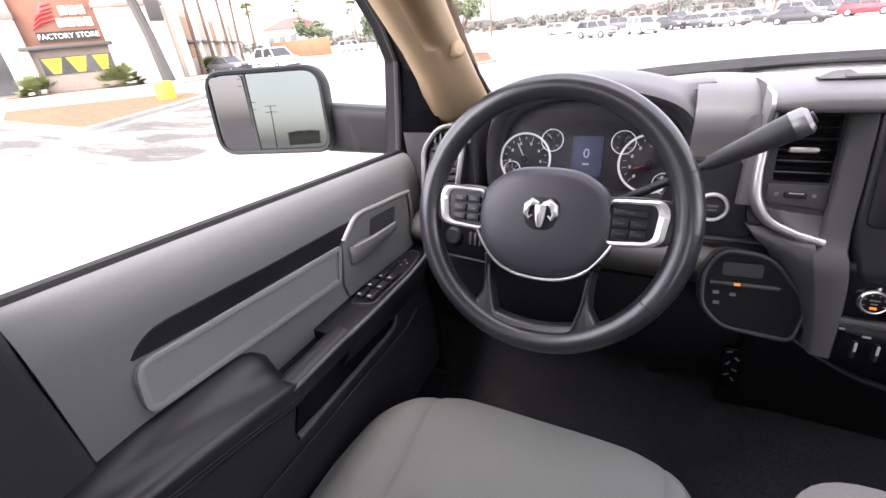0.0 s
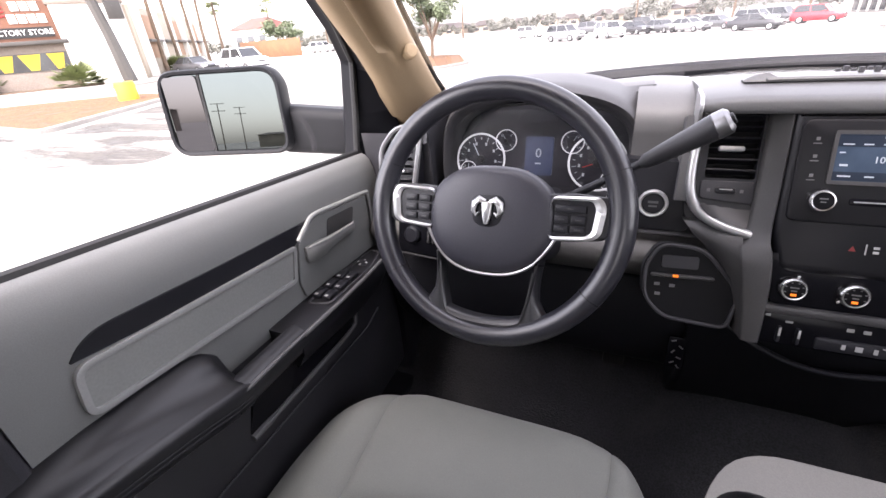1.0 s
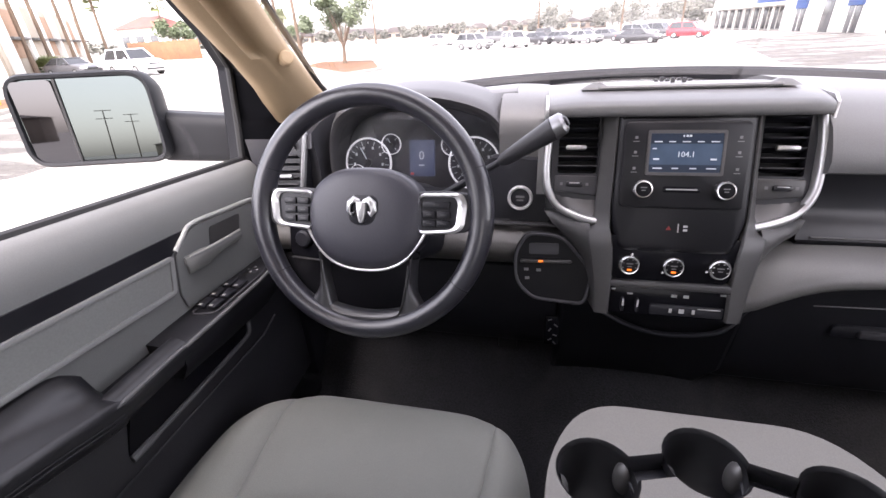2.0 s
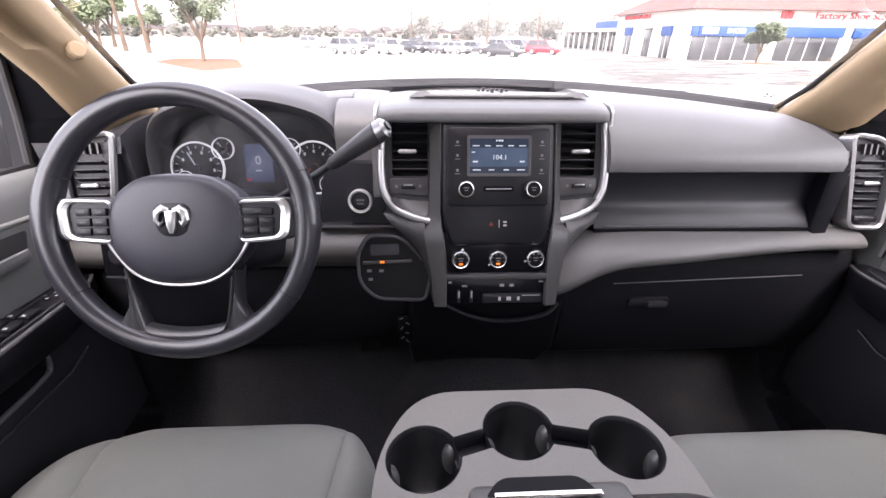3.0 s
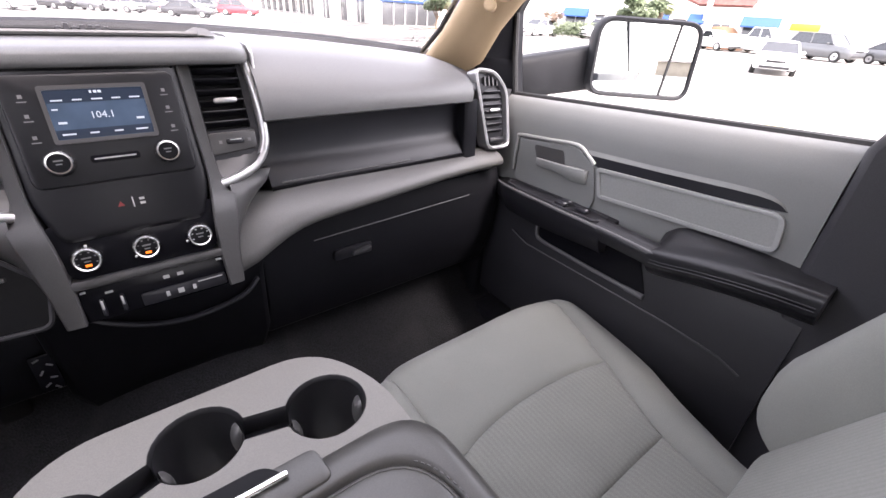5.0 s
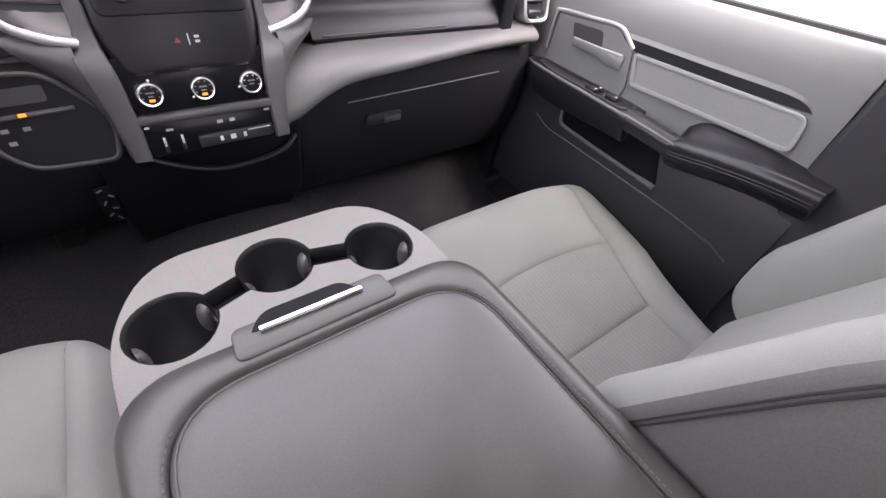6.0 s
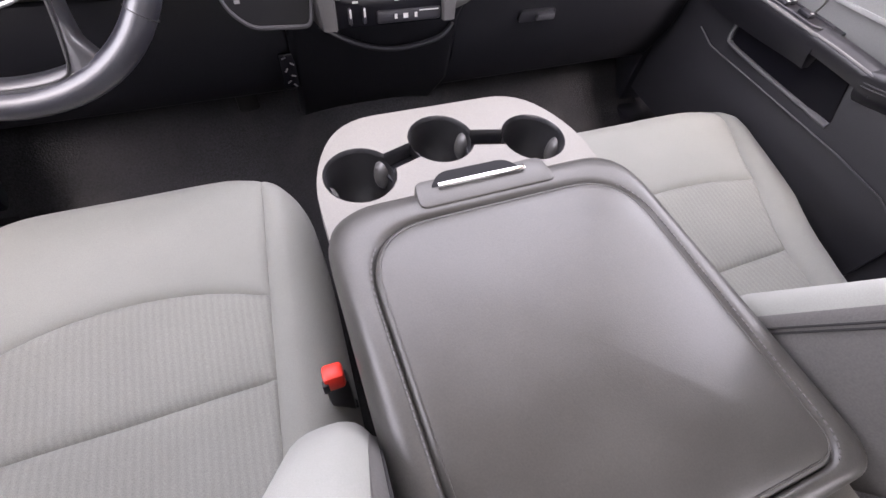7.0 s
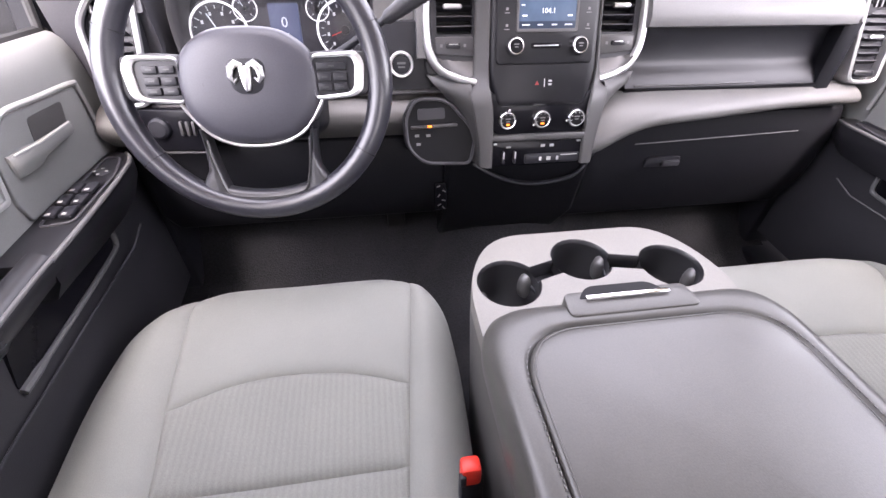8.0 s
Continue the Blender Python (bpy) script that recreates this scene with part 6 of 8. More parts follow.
# ---- seats ----
def build_seat(cx, label, shift, drop, mid0, seam_out, edge_out):
    """Cloth bucket seat. seam_out, edge_out: half widths on the door side along y."""
    st = thing("driver_seat" if cx < 0 else "passenger_seat", (cx, 0.1, 0.72), label, "car seat", "front seats")
    WC, SEAM, Y0, Y1, R = 0.277, 0.188, -0.14 + shift, 0.525 + shift, 0.07

    side = 1 if cx > 0 else -1

    def place_x(x, y):
        if x * side > 0:
            a, b = lerp_table(seam_out, y)[0], lerp_table(edge_out, y)[0]
            u = abs(x)
            return side * (u / SEAM * a if u <= SEAM else a + (u - SEAM) / (WC - SEAM) * (b - a))
        if cx < 0:
            a = lerp_table(((-0.14, 0.158), (0.10, 0.175), (0.226, 0.186), (0.415, 0.205), (0.52, 0.207)), y)[0]
            u = abs(x)
            k = 0.04 * max(0, (0.30 - y) / 0.30)
            return -side * (u / SEAM * a if u <= SEAM else a + (u - SEAM) / (WC - SEAM) * (WC * (1 - k) - a))
        k = max(0, (0.30 + shift - y) / 0.30)
        return x * (1 - k * (0.13 if abs(x) < SEAM + 0.001 else 0.13 - 0.09 * (abs(x) - SEAM) / (WC - SEAM)))

    def outline_dist(x, y):
        # distance inside the rounded front and side outline
        w = WC - 0.020 * max(0, (y - shift - 0.2) / 0.29) ** 2
        r = 0.125
        dx, dy = w - abs(x), Y1 - y - 0.030 * (x / WC) ** 2
        if dx < r and dy < r:
            return r - math.hypot(r - dx, r - dy)
        return min(dx, dy)

    def top(x, y):
        z = 1.046 + (0.010 if cx > 0 else 0.003) * math.exp(-((y - shift - 0.42) / 0.07) ** 2) - 0.018 * math.exp(-((y - shift - 0.12) / 0.16) ** 2)
        z += 0.014 * min(1.0, max(0.0, (abs(x) - SEAM + 0.02) / 0.05)) - 0.010 * math.exp(-((abs(x) - 0.0) / 0.13) ** 2)
        d = outline_dist(x, y)
        if d < R:
            f = 1 - max(d, 0) / R
            z -= R * 1.05 * (1 - math.sqrt(max(0, 1 - f * f)))
        return z

    def pad(name, xs, ylo, yhi, mat, lab, n=26, rib=0.0):
        bm = B_()
        x0, x1 = xs
        sp = [0.5 - 0.5 * math.cos(math.pi * i / n) for i in range(n + 1)]
        grid = []
        for a in sp:
            x = x0 + (x1 - x0) * a
            col_ = []
            for b in sp:
                lo, hi = ylo(x), yhi(x)
                y = lo + (hi - lo) * b
                z = top(x, y)
                edges = [y - lo, hi - y, x - x0, x1 - x]
                dip = 0.0
                for i, e in enumerate(edges):
                    outer = (i == 1 and hi > 0.42) or (i == 2 and x0 < -0.2) or (i == 3 and x1 > 0.2)
                    if not outer:
                        dip = max(dip, 0.009 * math.exp(-(e / 0.007)))
                z -= dip * min(1.0, 0.35 + 0.65 * max(0.0, outline_dist(x, y)) / 0.09)
                if outline_dist(x, y) < 0:
                    z = 1.046 - R
                col_.append(bm.verts.new((cx + place_x(x, y), y, z - drop)))
            grid.append(col_)
        for i in range(n):
            for j in range(n):
                bm.faces.new((grid[i][j], grid[i + 1][j], grid[i + 1][j + 1], grid[i][j + 1]))
        return part(name, bm, mat, st, lab, sharp=80)

    def edge_y(x):
        w = 0.0
        # front outline of the cushion
        lo, hi = 0.2, Y1
        for _ in range(22):
            mid = (lo + hi) / 2
            if outline_dist(x, mid) > 0.0005:
                lo = mid
            else:
                hi = mid
        return lo

    arc_y = lambda x: 0.300 + shift - (1.3 if cx < 0 else 0.9) * x * x
    mid_y = lambda x: mid0 + shift - 0.1 * x * x
    pad("cushion_front", (-SEAM, SEAM), arc_y, edge_y, M_CLOTH, "smooth grey cloth cushion front")
    pad("cushion_insert", (-SEAM, SEAM), mid_y, arc_y, M_RIB, "ribbed grey cloth insert")
    pad("cushion_rear", (-SEAM, SEAM), lambda x: Y0, mid_y, M_RIB, "ribbed grey cloth insert")
    pad("cushion_bolster", (-WC + 0.001, -SEAM), lambda x: Y0, edge_y, M_CLOTH, "padded grey cloth bolster")
    pad("cushion_bolster", (SEAM, WC - 0.001), lambda x: Y0, edge_y, M_CLOTH, "padded grey cloth bolster")
    # skirt round the cushion and the seat box below
    n = 40
    ringx = [-(WC - 0.002) + 2 * (WC - 0.002) * i / n for i in range(n + 1)]
    line = [(-WC + 0.001, Y0)] + [(x, edge_y(x)) for x in ringx] + [(WC - 0.001, Y0)]
    part("cushion_skirt", loft(B_(), [[Vector((cx + k * place_x(x, y), Y0 + (y - Y0) * k, z - drop)) for x, y in line] for k, z in ((1.0, 1.046 - R - 0.002), (1.0, 0.94), (0.97, 0.90))], closed=False), M_CLOTH, st, "grey cloth cushion side")
    part("seat_base", rbox(B_(), (cx, 0.12, 0.80), (0.44, 0.50, 0.18), 0.02), M_BLACK, st, "black seat base")

    # back rest, leaning backwards
    lean = radians(21)
    W2 = 0.262
    Mb = Matrix.Translation((cx, -0.030 + shift, 1.03)) @ Matrix(((1, 0, 0, 0), (0, -math.sin(lean), math.cos(lean), 0), (0, math.cos(lean), math.sin(lean), 0), (0, 0, 0, 1)))

    def bpart(name, x0, x1, v0, v1, mat, lab, bolster):
        bm = B_()
        n, nv = 18, 24
        sx = [0.5 - 0.5 * math.cos(math.pi * i / n) for i in range(n + 1)]
        grid = []
        for a in sx:
            x = x0 + (x1 - x0) * a
            col_ = []
            for j in range(nv + 1):
                v = v0 + (v1 - v0) * (0.5 - 0.5 * math.cos(math.pi * j / nv))
                w = 0.035 - 0.012 * math.sin(3 * v)
                if bolster:
                    f = (abs(x) - SEAM + 0.02) / (W2 - SEAM + 0.030)
                    ff = min(1, max(0, f))
                    w += 0.072 * (1 - abs(1.6 * ff - 1) ** 3) * min(1, 0.45 + v / 0.10 * 0.55) * (1 - 0.4 * max(0, v - 0.35) / 0.3)
                for e in (v - v0, v1 - v, x - x0, x1 - x):
                    w -= 0.009 * math.exp(-e / 0.007)
                e = v1 - v
                if v1 > 0.6 and e < 0.06:
                    w -= 0.06 * (1 - math.sqrt(max(0, 1 - (1 - e / 0.06) ** 2)))
                col_.append(bm.verts.new(Mb @ Vector((x * (1 - 0.11 * max(0, v - 0.1)), v, w))))
            grid.append(col_)
        for i in range(n):
            for j in range(nv):
                bm.faces.new((grid[i][j], grid[i + 1][j], grid[i + 1][j + 1], grid[i][j + 1]))
        return part(name, bm, mat, st, lab, sharp=80)

    bpart("back_center", -SEAM + 0.02, SEAM - 0.02, 0.0, 0.42, M_RIB, "ribbed grey cloth back", False)
    bpart("back_top", -SEAM + 0.02, SEAM - 0.02, 0.42, 0.66, M_CLOTH, "smooth grey cloth back", False)
    bpart("back_bolster", -W2 - 0.010, -SEAM + 0.02, 0.02, 0.66, M_CLOTH, "padded grey cloth back bolster", True)
    bpart("back_bolster", SEAM - 0.02, W2 + 0.010, 0.02, 0.66, M_CLOTH, "padded grey cloth back bolster", True)
    shell = rounded([(-W2 - 0.006, 0.0), (W2 + 0.006, 0.0), (W2 - 0.024, 0.655), (-W2 + 0.024, 0.655)], 0.05)
    part("back_shell", plate(B_(), shell, Mb, -0.09, 0.010, 0.01), M_SIDE, st, "dark vinyl seat back shell")
    for sd in (-1, 1):
        rr = []
        for v in np.linspace(0.0, 0.64, 12):
            front = 0.026 + 0.053 * min(1, 0.45 + v / 0.10 * 0.55) * (1 - 0.4 * max(0, v - 0.35) / 0.3) - 0.03 * max(0, (v - 0.56) / 0.08)
            rr.append([Mb @ Vector((sd * x * (1 - 0.11 * max(0, v - 0.1)), v, w)) for x, w in ((W2 - 0.03, -0.085), (W2 + 0.012, -0.08), (W2 + 0.0155, 0.0), (W2 + 0.0135, front), (W2 + 0.006, front + 0.006), (W2 - 0.03, front - 0.02))])
        part("side_panel", loft(B_(), rr), M_SIDE, st, "dark vinyl back rest side", sharp=50)
        for dw in (0.0205, 0.0155):
            part("side_welt", tube(B_(), [Mb @ Vector((sd * (W2 + 0.0145) * (1 - 0.11 * max(0, v - 0.1)), v, dw + 0.053 * min(1, 0.45 + v / 0.10 * 0.55) * (1 - 0.4 * max(0, v - 0.35) / 0.3))) for v in np.linspace(0.03, 0.60, 16)], 0.0013, 5), M_RUBBER, st, "dark stitched seam along the bolster")
    hr = Mb @ Matrix.Translation((0, 0.76, -0.02))
    part("headrest", rbox(B_(), (0, 0, 0), (0.26, 0.16, 0.10), 0.04, hr, 4), M_CLOTH, st)
    for x in (-0.06, 0.06):
        part("headrest_post", tube(B_(), [Mb @ Vector((x, 0.62, -0.02)), Mb @ Vector((x, 0.74, -0.02))], 0.007, 8), M_CHROME, st)
    return st


build_seat(-0.474, "grey cloth driver seat with ribbed inserts", 0.0, 0.0, 0.140,
           ((-0.14, 0.125), (0.0, 0.138), (0.14, 0.148), (0.27, 0.163), (0.43, 0.172), (0.52, 0.172)), ((-0.14, 0.275), (0.0, 0.288), (0.15, 0.298), (0.3, 0.298), (0.52, 0.285)))
build_seat(0.474, "grey cloth passenger seat beside the console", -0.02, 0.035, 0.113,
           ((-0.16, 0.085), (0.0, 0.112), (0.10, 0.136), (0.235, 0.192), (0.40, 0.240), (0.5, 0.245)), ((-0.16, 0.165), (0.0, 0.214), (0.05, 0.240), (0.19, 0.296), (0.30, 0.308), (0.5, 0.308)))

# ---- outdoors: materials ----
GZ = -0.25
M_LOT = shader("pale_concrete_lot", (0.255, 0.242, 0.225), 0.9, grain=0.14, scale=18, stain=0.34, stain_scale=0.22)
M_KERB = shader("kerb_concrete", (0.24, 0.225, 0.205), 0.9, grain=0.15, scale=30, stain=0.15, stain_scale=1.5)
M_MULCH = shader("orange_mulch", (0.115, 0.052, 0.020), 1.0, grain=0.5, scale=12, stain=0.25, stain_scale=1.2, bump=0.6)
M_STUCCO = shader("white_stucco", (0.62, 0.60, 0.56), 0.9, grain=0.08, scale=20, stain=0.08, stain_scale=0.6, bump=0.2)
M_BEIGE = shader("beige_stucco", (0.36, 0.31, 0.25), 0.9, grain=0.1, scale=20, stain=0.12, stain_scale=0.5, bump=0.2)
M_BROWN = shader("brown_sign_panel", (0.16, 0.075, 0.048), 0.8, grain=0.12, scale=15, stain=0.15, stain_scale=0.8)
M_GREYWALL = shader("grey_brown_wall", (0.20, 0.165, 0.14), 0.9, grain=0.15, scale=14, stain=0.15, stain_scale=0.7)
M_DKBRONZE = shader("dark_bronze", (0.05, 0.045, 0.04), 0.5, grain=0.1, stain=0.1)
M_SIGNWHITE = shader("white_sign", (0.75, 0.74, 0.72), 0.6, stain=0.05, grain=0.03)
M_SIGNRED = shader("red_sign", (0.55, 0.05, 0.05), 0.6, stain=0.08, grain=0.03)
M_YELLOW = shader("yellow_paint", (0.42, 0.30, 0.02), 0.6, grain=0.05, stain=0.1)
M_TILE = shader("red_roof_tile", (0.16, 0.055, 0.045), 0.8, grain=0.25, scale=3, stain=0.2, stain_scale=0.4)
M_BLUE = shader("blue_awning", (0.013, 0.058, 0.21), 0.7, grain=0.06, scale=8, stain=0.1)
M_SHOPGLASS = shader("shop_glass", (0.052, 0.054, 0.056), 0.14, grain=0.05, stain=0.35, stain_scale=0.5, spec=0.6)
M_FENCE = shader("cedar_fence", (0.19, 0.10, 0.055), 0.9, grain=0.25, scale=9, stain=0.2, stain_scale=0.8)
M_BARK = shader("bark", (0.12, 0.085, 0.06), 0.95, grain=0.35, scale=14, stain=0.2, stain_scale=2, bump=0.8)
M_LEAF = shader("tree_leaves", (0.095, 0.12, 0.065), 0.7, grain=0.3, scale=2.5, stain=0.25, stain_scale=0.5)
M_PALM = shader("palm_leaves", (0.115, 0.135, 0.05), 0.6, grain=0.25, scale=3, stain=0.25, stain_scale=0.6)
# far leaves paled towards grey: distance haze is mixed into the colour
M_FARHAZE = shader("hazy_far_foliage", (0.150, 0.150, 0.130), 0.9, grain=0.3, scale=0.8, stain=0.3, stain_scale=0.15)
M_ROOFGREY = shader("grey_shingle", (0.06, 0.05, 0.048), 0.9, grain=0.2, scale=3, stain=0.15)
M_TYRE = shader("tyre", (0.02, 0.02, 0.02), 0.85, grain=0.1, stain=0.1)
M_RIM = shader("alloy", (0.5, 0.5, 0.51), 0.35, metal=0.8, stain=0.1, grain=0.05)
M_CARGLASS = shader("car_glass", (0.02, 0.022, 0.025), 0.06, spec=0.7, stain=0.1, grain=0.02)

bm = B_()
bmesh.ops.create_grid(bm, x_segments=2, y_segments=2, size=1200, matrix=Matrix.Translation((0, 0, GZ)))
lone("ground", bm, M_LOT, "wide pale sun-bleached parking lot", "parking lot", kind="structure")


def island(loop, label):
    t = thing("planting_island", (loop[0][0], loop[0][1], GZ), label, "planting island", "planting islands")
    lo = rounded(loop, 1.0, 4)
    a = sum((p.x * q.y - q.x * p.y) for p, q in zip(lo, lo[1:] + lo[:1]))
    if a < 0:
        lo = lo[::-1]
    m = Matrix.Translation((0, 0, GZ))
    part("kerb", band(B_(), lo, offset(lo, 0.22), m, -0.05, 0.15), M_KERB, t, "pale concrete kerb", bevel=0.02)
    part("mulch", plate(B_(), offset(lo, 0.21), m, -0.05, 0.13), M_MULCH, t, "orange brown mulch bed")
    return t


island([(-31.0, 10.2), (-24.8, 7.8), (-16.3, 6.9), (-20.4, 14.7), (-24.0, 15.9)], "mulched island with a pale concrete kerb near the store")
island([(-17.4, 30.2), (-10.7, 22.6), (-9.5, 25.6), (-13.2, 34.2), (-18.2, 35.2)], "mulched island with a pale kerb round a tree")
island([(25.4, 33.6), (29.6, 34.6), (29.2, 38.2), (24.8, 37.4)], "small planted island before the shop row")


M_LANE = shader("worn_asphalt_lane", (0.060, 0.054, 0.048), 0.95, grain=0.2, scale=14, stain=0.5, stain_scale=0.5)
nt = M_LANE.node_tree
tc = nt.nodes.new("ShaderNodeTexCoord")
stretch = nt.nodes.new("ShaderNodeMapping")
stretch.inputs["Rotation"].default_value = (0, 0, 0.32)
stretch.inputs["Scale"].default_value = (0.28, 1.1, 1.0)
blot = nt.nodes.new("ShaderNodeTexNoise")
blot.inputs["Scale"].default_value, blot.inputs["Detail"].default_value, blot.inputs["Roughness"].default_value = 1.0, 7, 0.65
cut = nt.nodes.new("ShaderNodeMapRange")
cut.inputs["From Min"].default_value, cut.inputs["From Max"].default_value, cut.inputs["To Max"].default_value = 0.40, 0.60, 0.92
clear = nt.nodes.new("ShaderNodeBsdfTransparent")
mix = nt.nodes.new("ShaderNodeMixShader")
nt.links.new(tc.outputs["Object"], stretch.inputs["Vector"])
nt.links.new(stretch.outputs[0], blot.inputs["Vector"])
nt.links.new(blot.outputs["Fac"], cut.inputs["Value"])
nt.links.new(cut.outputs[0], mix.inputs[0])
nt.links.new(clear.outputs[0], mix.inputs[1])
nt.links.new(nt.nodes["Principled BSDF"].outputs[0], mix.inputs[2])
nt.links.new(mix.outputs[0], nt.nodes["Material Output"].inputs["Surface"])
lone("road", plate(B_(), rounded([(-36.0, 7.4), (-25.4, 3.4), (-15.0, 3.4), (-9.0, 5.2), (-9.8, 9.2), (-14.2, 13.4), (-18.6, 16.6), (-19.6, 14.9), (-15.7, 6.7), (-24.9, 7.5), (-31.4, 10.0), (-36.0, 12.0)], 0.3), Matrix.Translation((0, 0, GZ)), -0.05, 0.008), M_LANE, "worn patchy asphalt lane along the kerb", "road", kind="structure")


lone("road", plate(B_(), rounded([(9.0, 20.0), (19.5, 19.0), (33.0, 40.5), (27.5, 41.5), (23.0, 53.0), (14.0, 41.0)], 1.5), Matrix.Translation((0, 0, GZ)), -0.05, 0.008), M_LANE, "worn patchy asphalt before the shops", "road", kind="structure")
M_FADED = shader("faded_yellow_paint", (0.235, 0.205, 0.115), 0.9, grain=0.2, scale=9, stain=0.3, stain_scale=0.8)
lone("parking_line", plate(B_(), [Vector(p) for p in ((11.55, 2.76), (14.6, 3.80), (13.9, 4.02), (11.15, 3.02))], Matrix.Translation((0, 0, GZ)), -0.05, 0.006), M_FADED, "worn pale yellow paint stripe on the lot", "paint stripe", kind="structure")


# ---- plants ----
def leaf_cloud(bm, centre, radius, count, size, rnd, squash=0.75):
    for _ in range(count):
        v = Vector((rnd.gauss(0, 1), rnd.gauss(0, 1), rnd.gauss(0, 1))).normalized() * radius * rnd.random() ** 0.45
        v.z *= squash
        c = centre + v
        a = Vector((rnd.gauss(0, 1), rnd.gauss(0, 1), rnd.gauss(0, 0.6))).normalized()
        b = a.orthogonal().normalized()
        s1, s2 = size * rnd.uniform(0.6, 1.3), size * rnd.uniform(0.3, 0.6)
        vs = [bm.verts.new(c + a * s1), bm.verts.new(c + b * s2), bm.verts.new(c - a * s1), bm.verts.new(c - b * s2)]
        bm.faces.new(vs)


def tree(x, y, h, spread, seed, label, leaves=2600, size=0.14, mat=M_LEAF, group="lot trees"):
    rnd = random.Random(seed)
    t = thing("tree", (x, y, GZ), label, "tree", group)
    base = Vector((x, y, GZ))
    bm = B_()
    fork = base + Vector((0.1, 0, h * 0.25))
    tube(bm, [base, base + Vector((0.05, 0.03, h * 0.13)), fork], [h * 0.034, h * 0.026, h * 0.022], 8)
    ends = []
    for k in range(7):
        a = 2 * math.pi * k / 7 + rnd.uniform(-0.3, 0.3)
        r = spread * rnd.uniform(0.45, 0.9)
        e = base + Vector((math.cos(a) * r, math.sin(a) * r, h * rnd.uniform(0.50, 0.90)))
        mid = fork.lerp(e, 0.5) + Vector((0, 0, h * 0.05))
        tube(bm, [fork - Vector((0, 0, 0.05)), mid, e], [h * 0.016, h * 0.010, h * 0.004], 6)
        ends += [e, mid.lerp(e, 0.5) + Vector((rnd.gauss(0, 0.2), rnd.gauss(0, 0.2), 0.2)) * spread * 0.5]
    part("trunk", bm, M_BARK, t, "brown forked trunk and limbs")
    bm = B_()
    for e in ends:
        leaf_cloud(bm, e, spread * rnd.uniform(0.24, 0.40), leaves // len(ends), size, rnd)
    part("crown", bm, mat, t, "uneven open leafy crown")
    return t


def fan_leaf(bm, base, direction, length, n=9):
    """Palm fan: narrow blades from one point."""
    side = direction.cross(Vector((0, 0, 1)))
    side = side.normalized() if side.length > 0.01 else Vector((1, 0, 0))
    up = side.cross(direction).normalized()
    hub_ = base + direction * length * 0.55
    bm.faces.new([bm.verts.new(base + side * 0.012 * length), bm.verts.new(hub_), bm.verts.new(base - side * 0.012 * length)])
    for k in range(n):
        a = radians(-75 + 150 * k / (n - 1))
        d = (direction * math.cos(a) + side * math.sin(a)).normalized()
        e = hub_ + d * length * 0.5 - Vector((0, 0, 0.08 * length))
        q = side * math.cos(a) - direction * math.sin(a)
        bm.faces.new([bm.verts.new(hub_), bm.verts.new(hub_.lerp(e, 0.5) + q * 0.05 * length), bm.verts.new(e), bm.verts.new(hub_.lerp(e, 0.5) - q * 0.05 * length)])


def palm(x, y, h, seed, label, crown_r=1.4, trunk_r=0.17, group="tall palms"):
    rnd = random.Random(seed)
    t = thing("palm_tree", (x, y, GZ), label, "palm tree", group)
    lean = Vector((rnd.uniform(-0.03, 0.03) * h, rnd.uniform(-0.03, 0.03) * h, 0))
    pts = [Vector((x, y, GZ)) + lean * f * f + Vector((0, 0, h * f)) for f in np.linspace(0, 1, 9)]
    part("trunk", tube(B_(), pts, [trunk_r * (1.35 - 0.45 * min(1, k / 2)) + 0.02 * (k % 2) for k in range(9)], 9), M_BARK, t, "tall slim brown trunk")
    bm = B_()
    for k in range(34):
        el = rnd.uniform(-0.75, 1.1)
        a = rnd.uniform(0, 2 * math.pi)
        d = Vector((math.cos(a) * math.cos(el), math.sin(a) * math.cos(el), math.sin(el)))
        fan_leaf(bm, pts[-1] + Vector((0, 0, 0.1)), d, crown_r * rnd.uniform(0.75, 1.1))
    part("crown", bm, M_PALM, t, "head of fan leaves")
    return t


def fan_bush(x, y, z, r, seed, label):
    rnd = random.Random(seed)
    t = thing("palmetto_bush", (x, y, z), label, "bush", "bushes before the store")
    bm = B_()
    for k in range(46):
        el, a = rnd.uniform(0.15, 1.4), rnd.uniform(0, 2 * math.pi)
        d = Vector((math.cos(a) * math.cos(el), math.sin(a) * math.cos(el), math.sin(el)))
        fan_leaf(bm, Vector((x, y, z)) + Vector((rnd.gauss(0, 0.1), rnd.gauss(0, 0.1), 0)), d, r * rnd.uniform(0.7, 1.1), 11)
    part("leaves", bm, M_PALM, t)
    part("stems", lathe(B_(), [(0.12, 0), (0.16, 0.2), (0.05, 0.45)], Matrix.Translation((x, y, z)), 10), M_BARK, t)
    return t


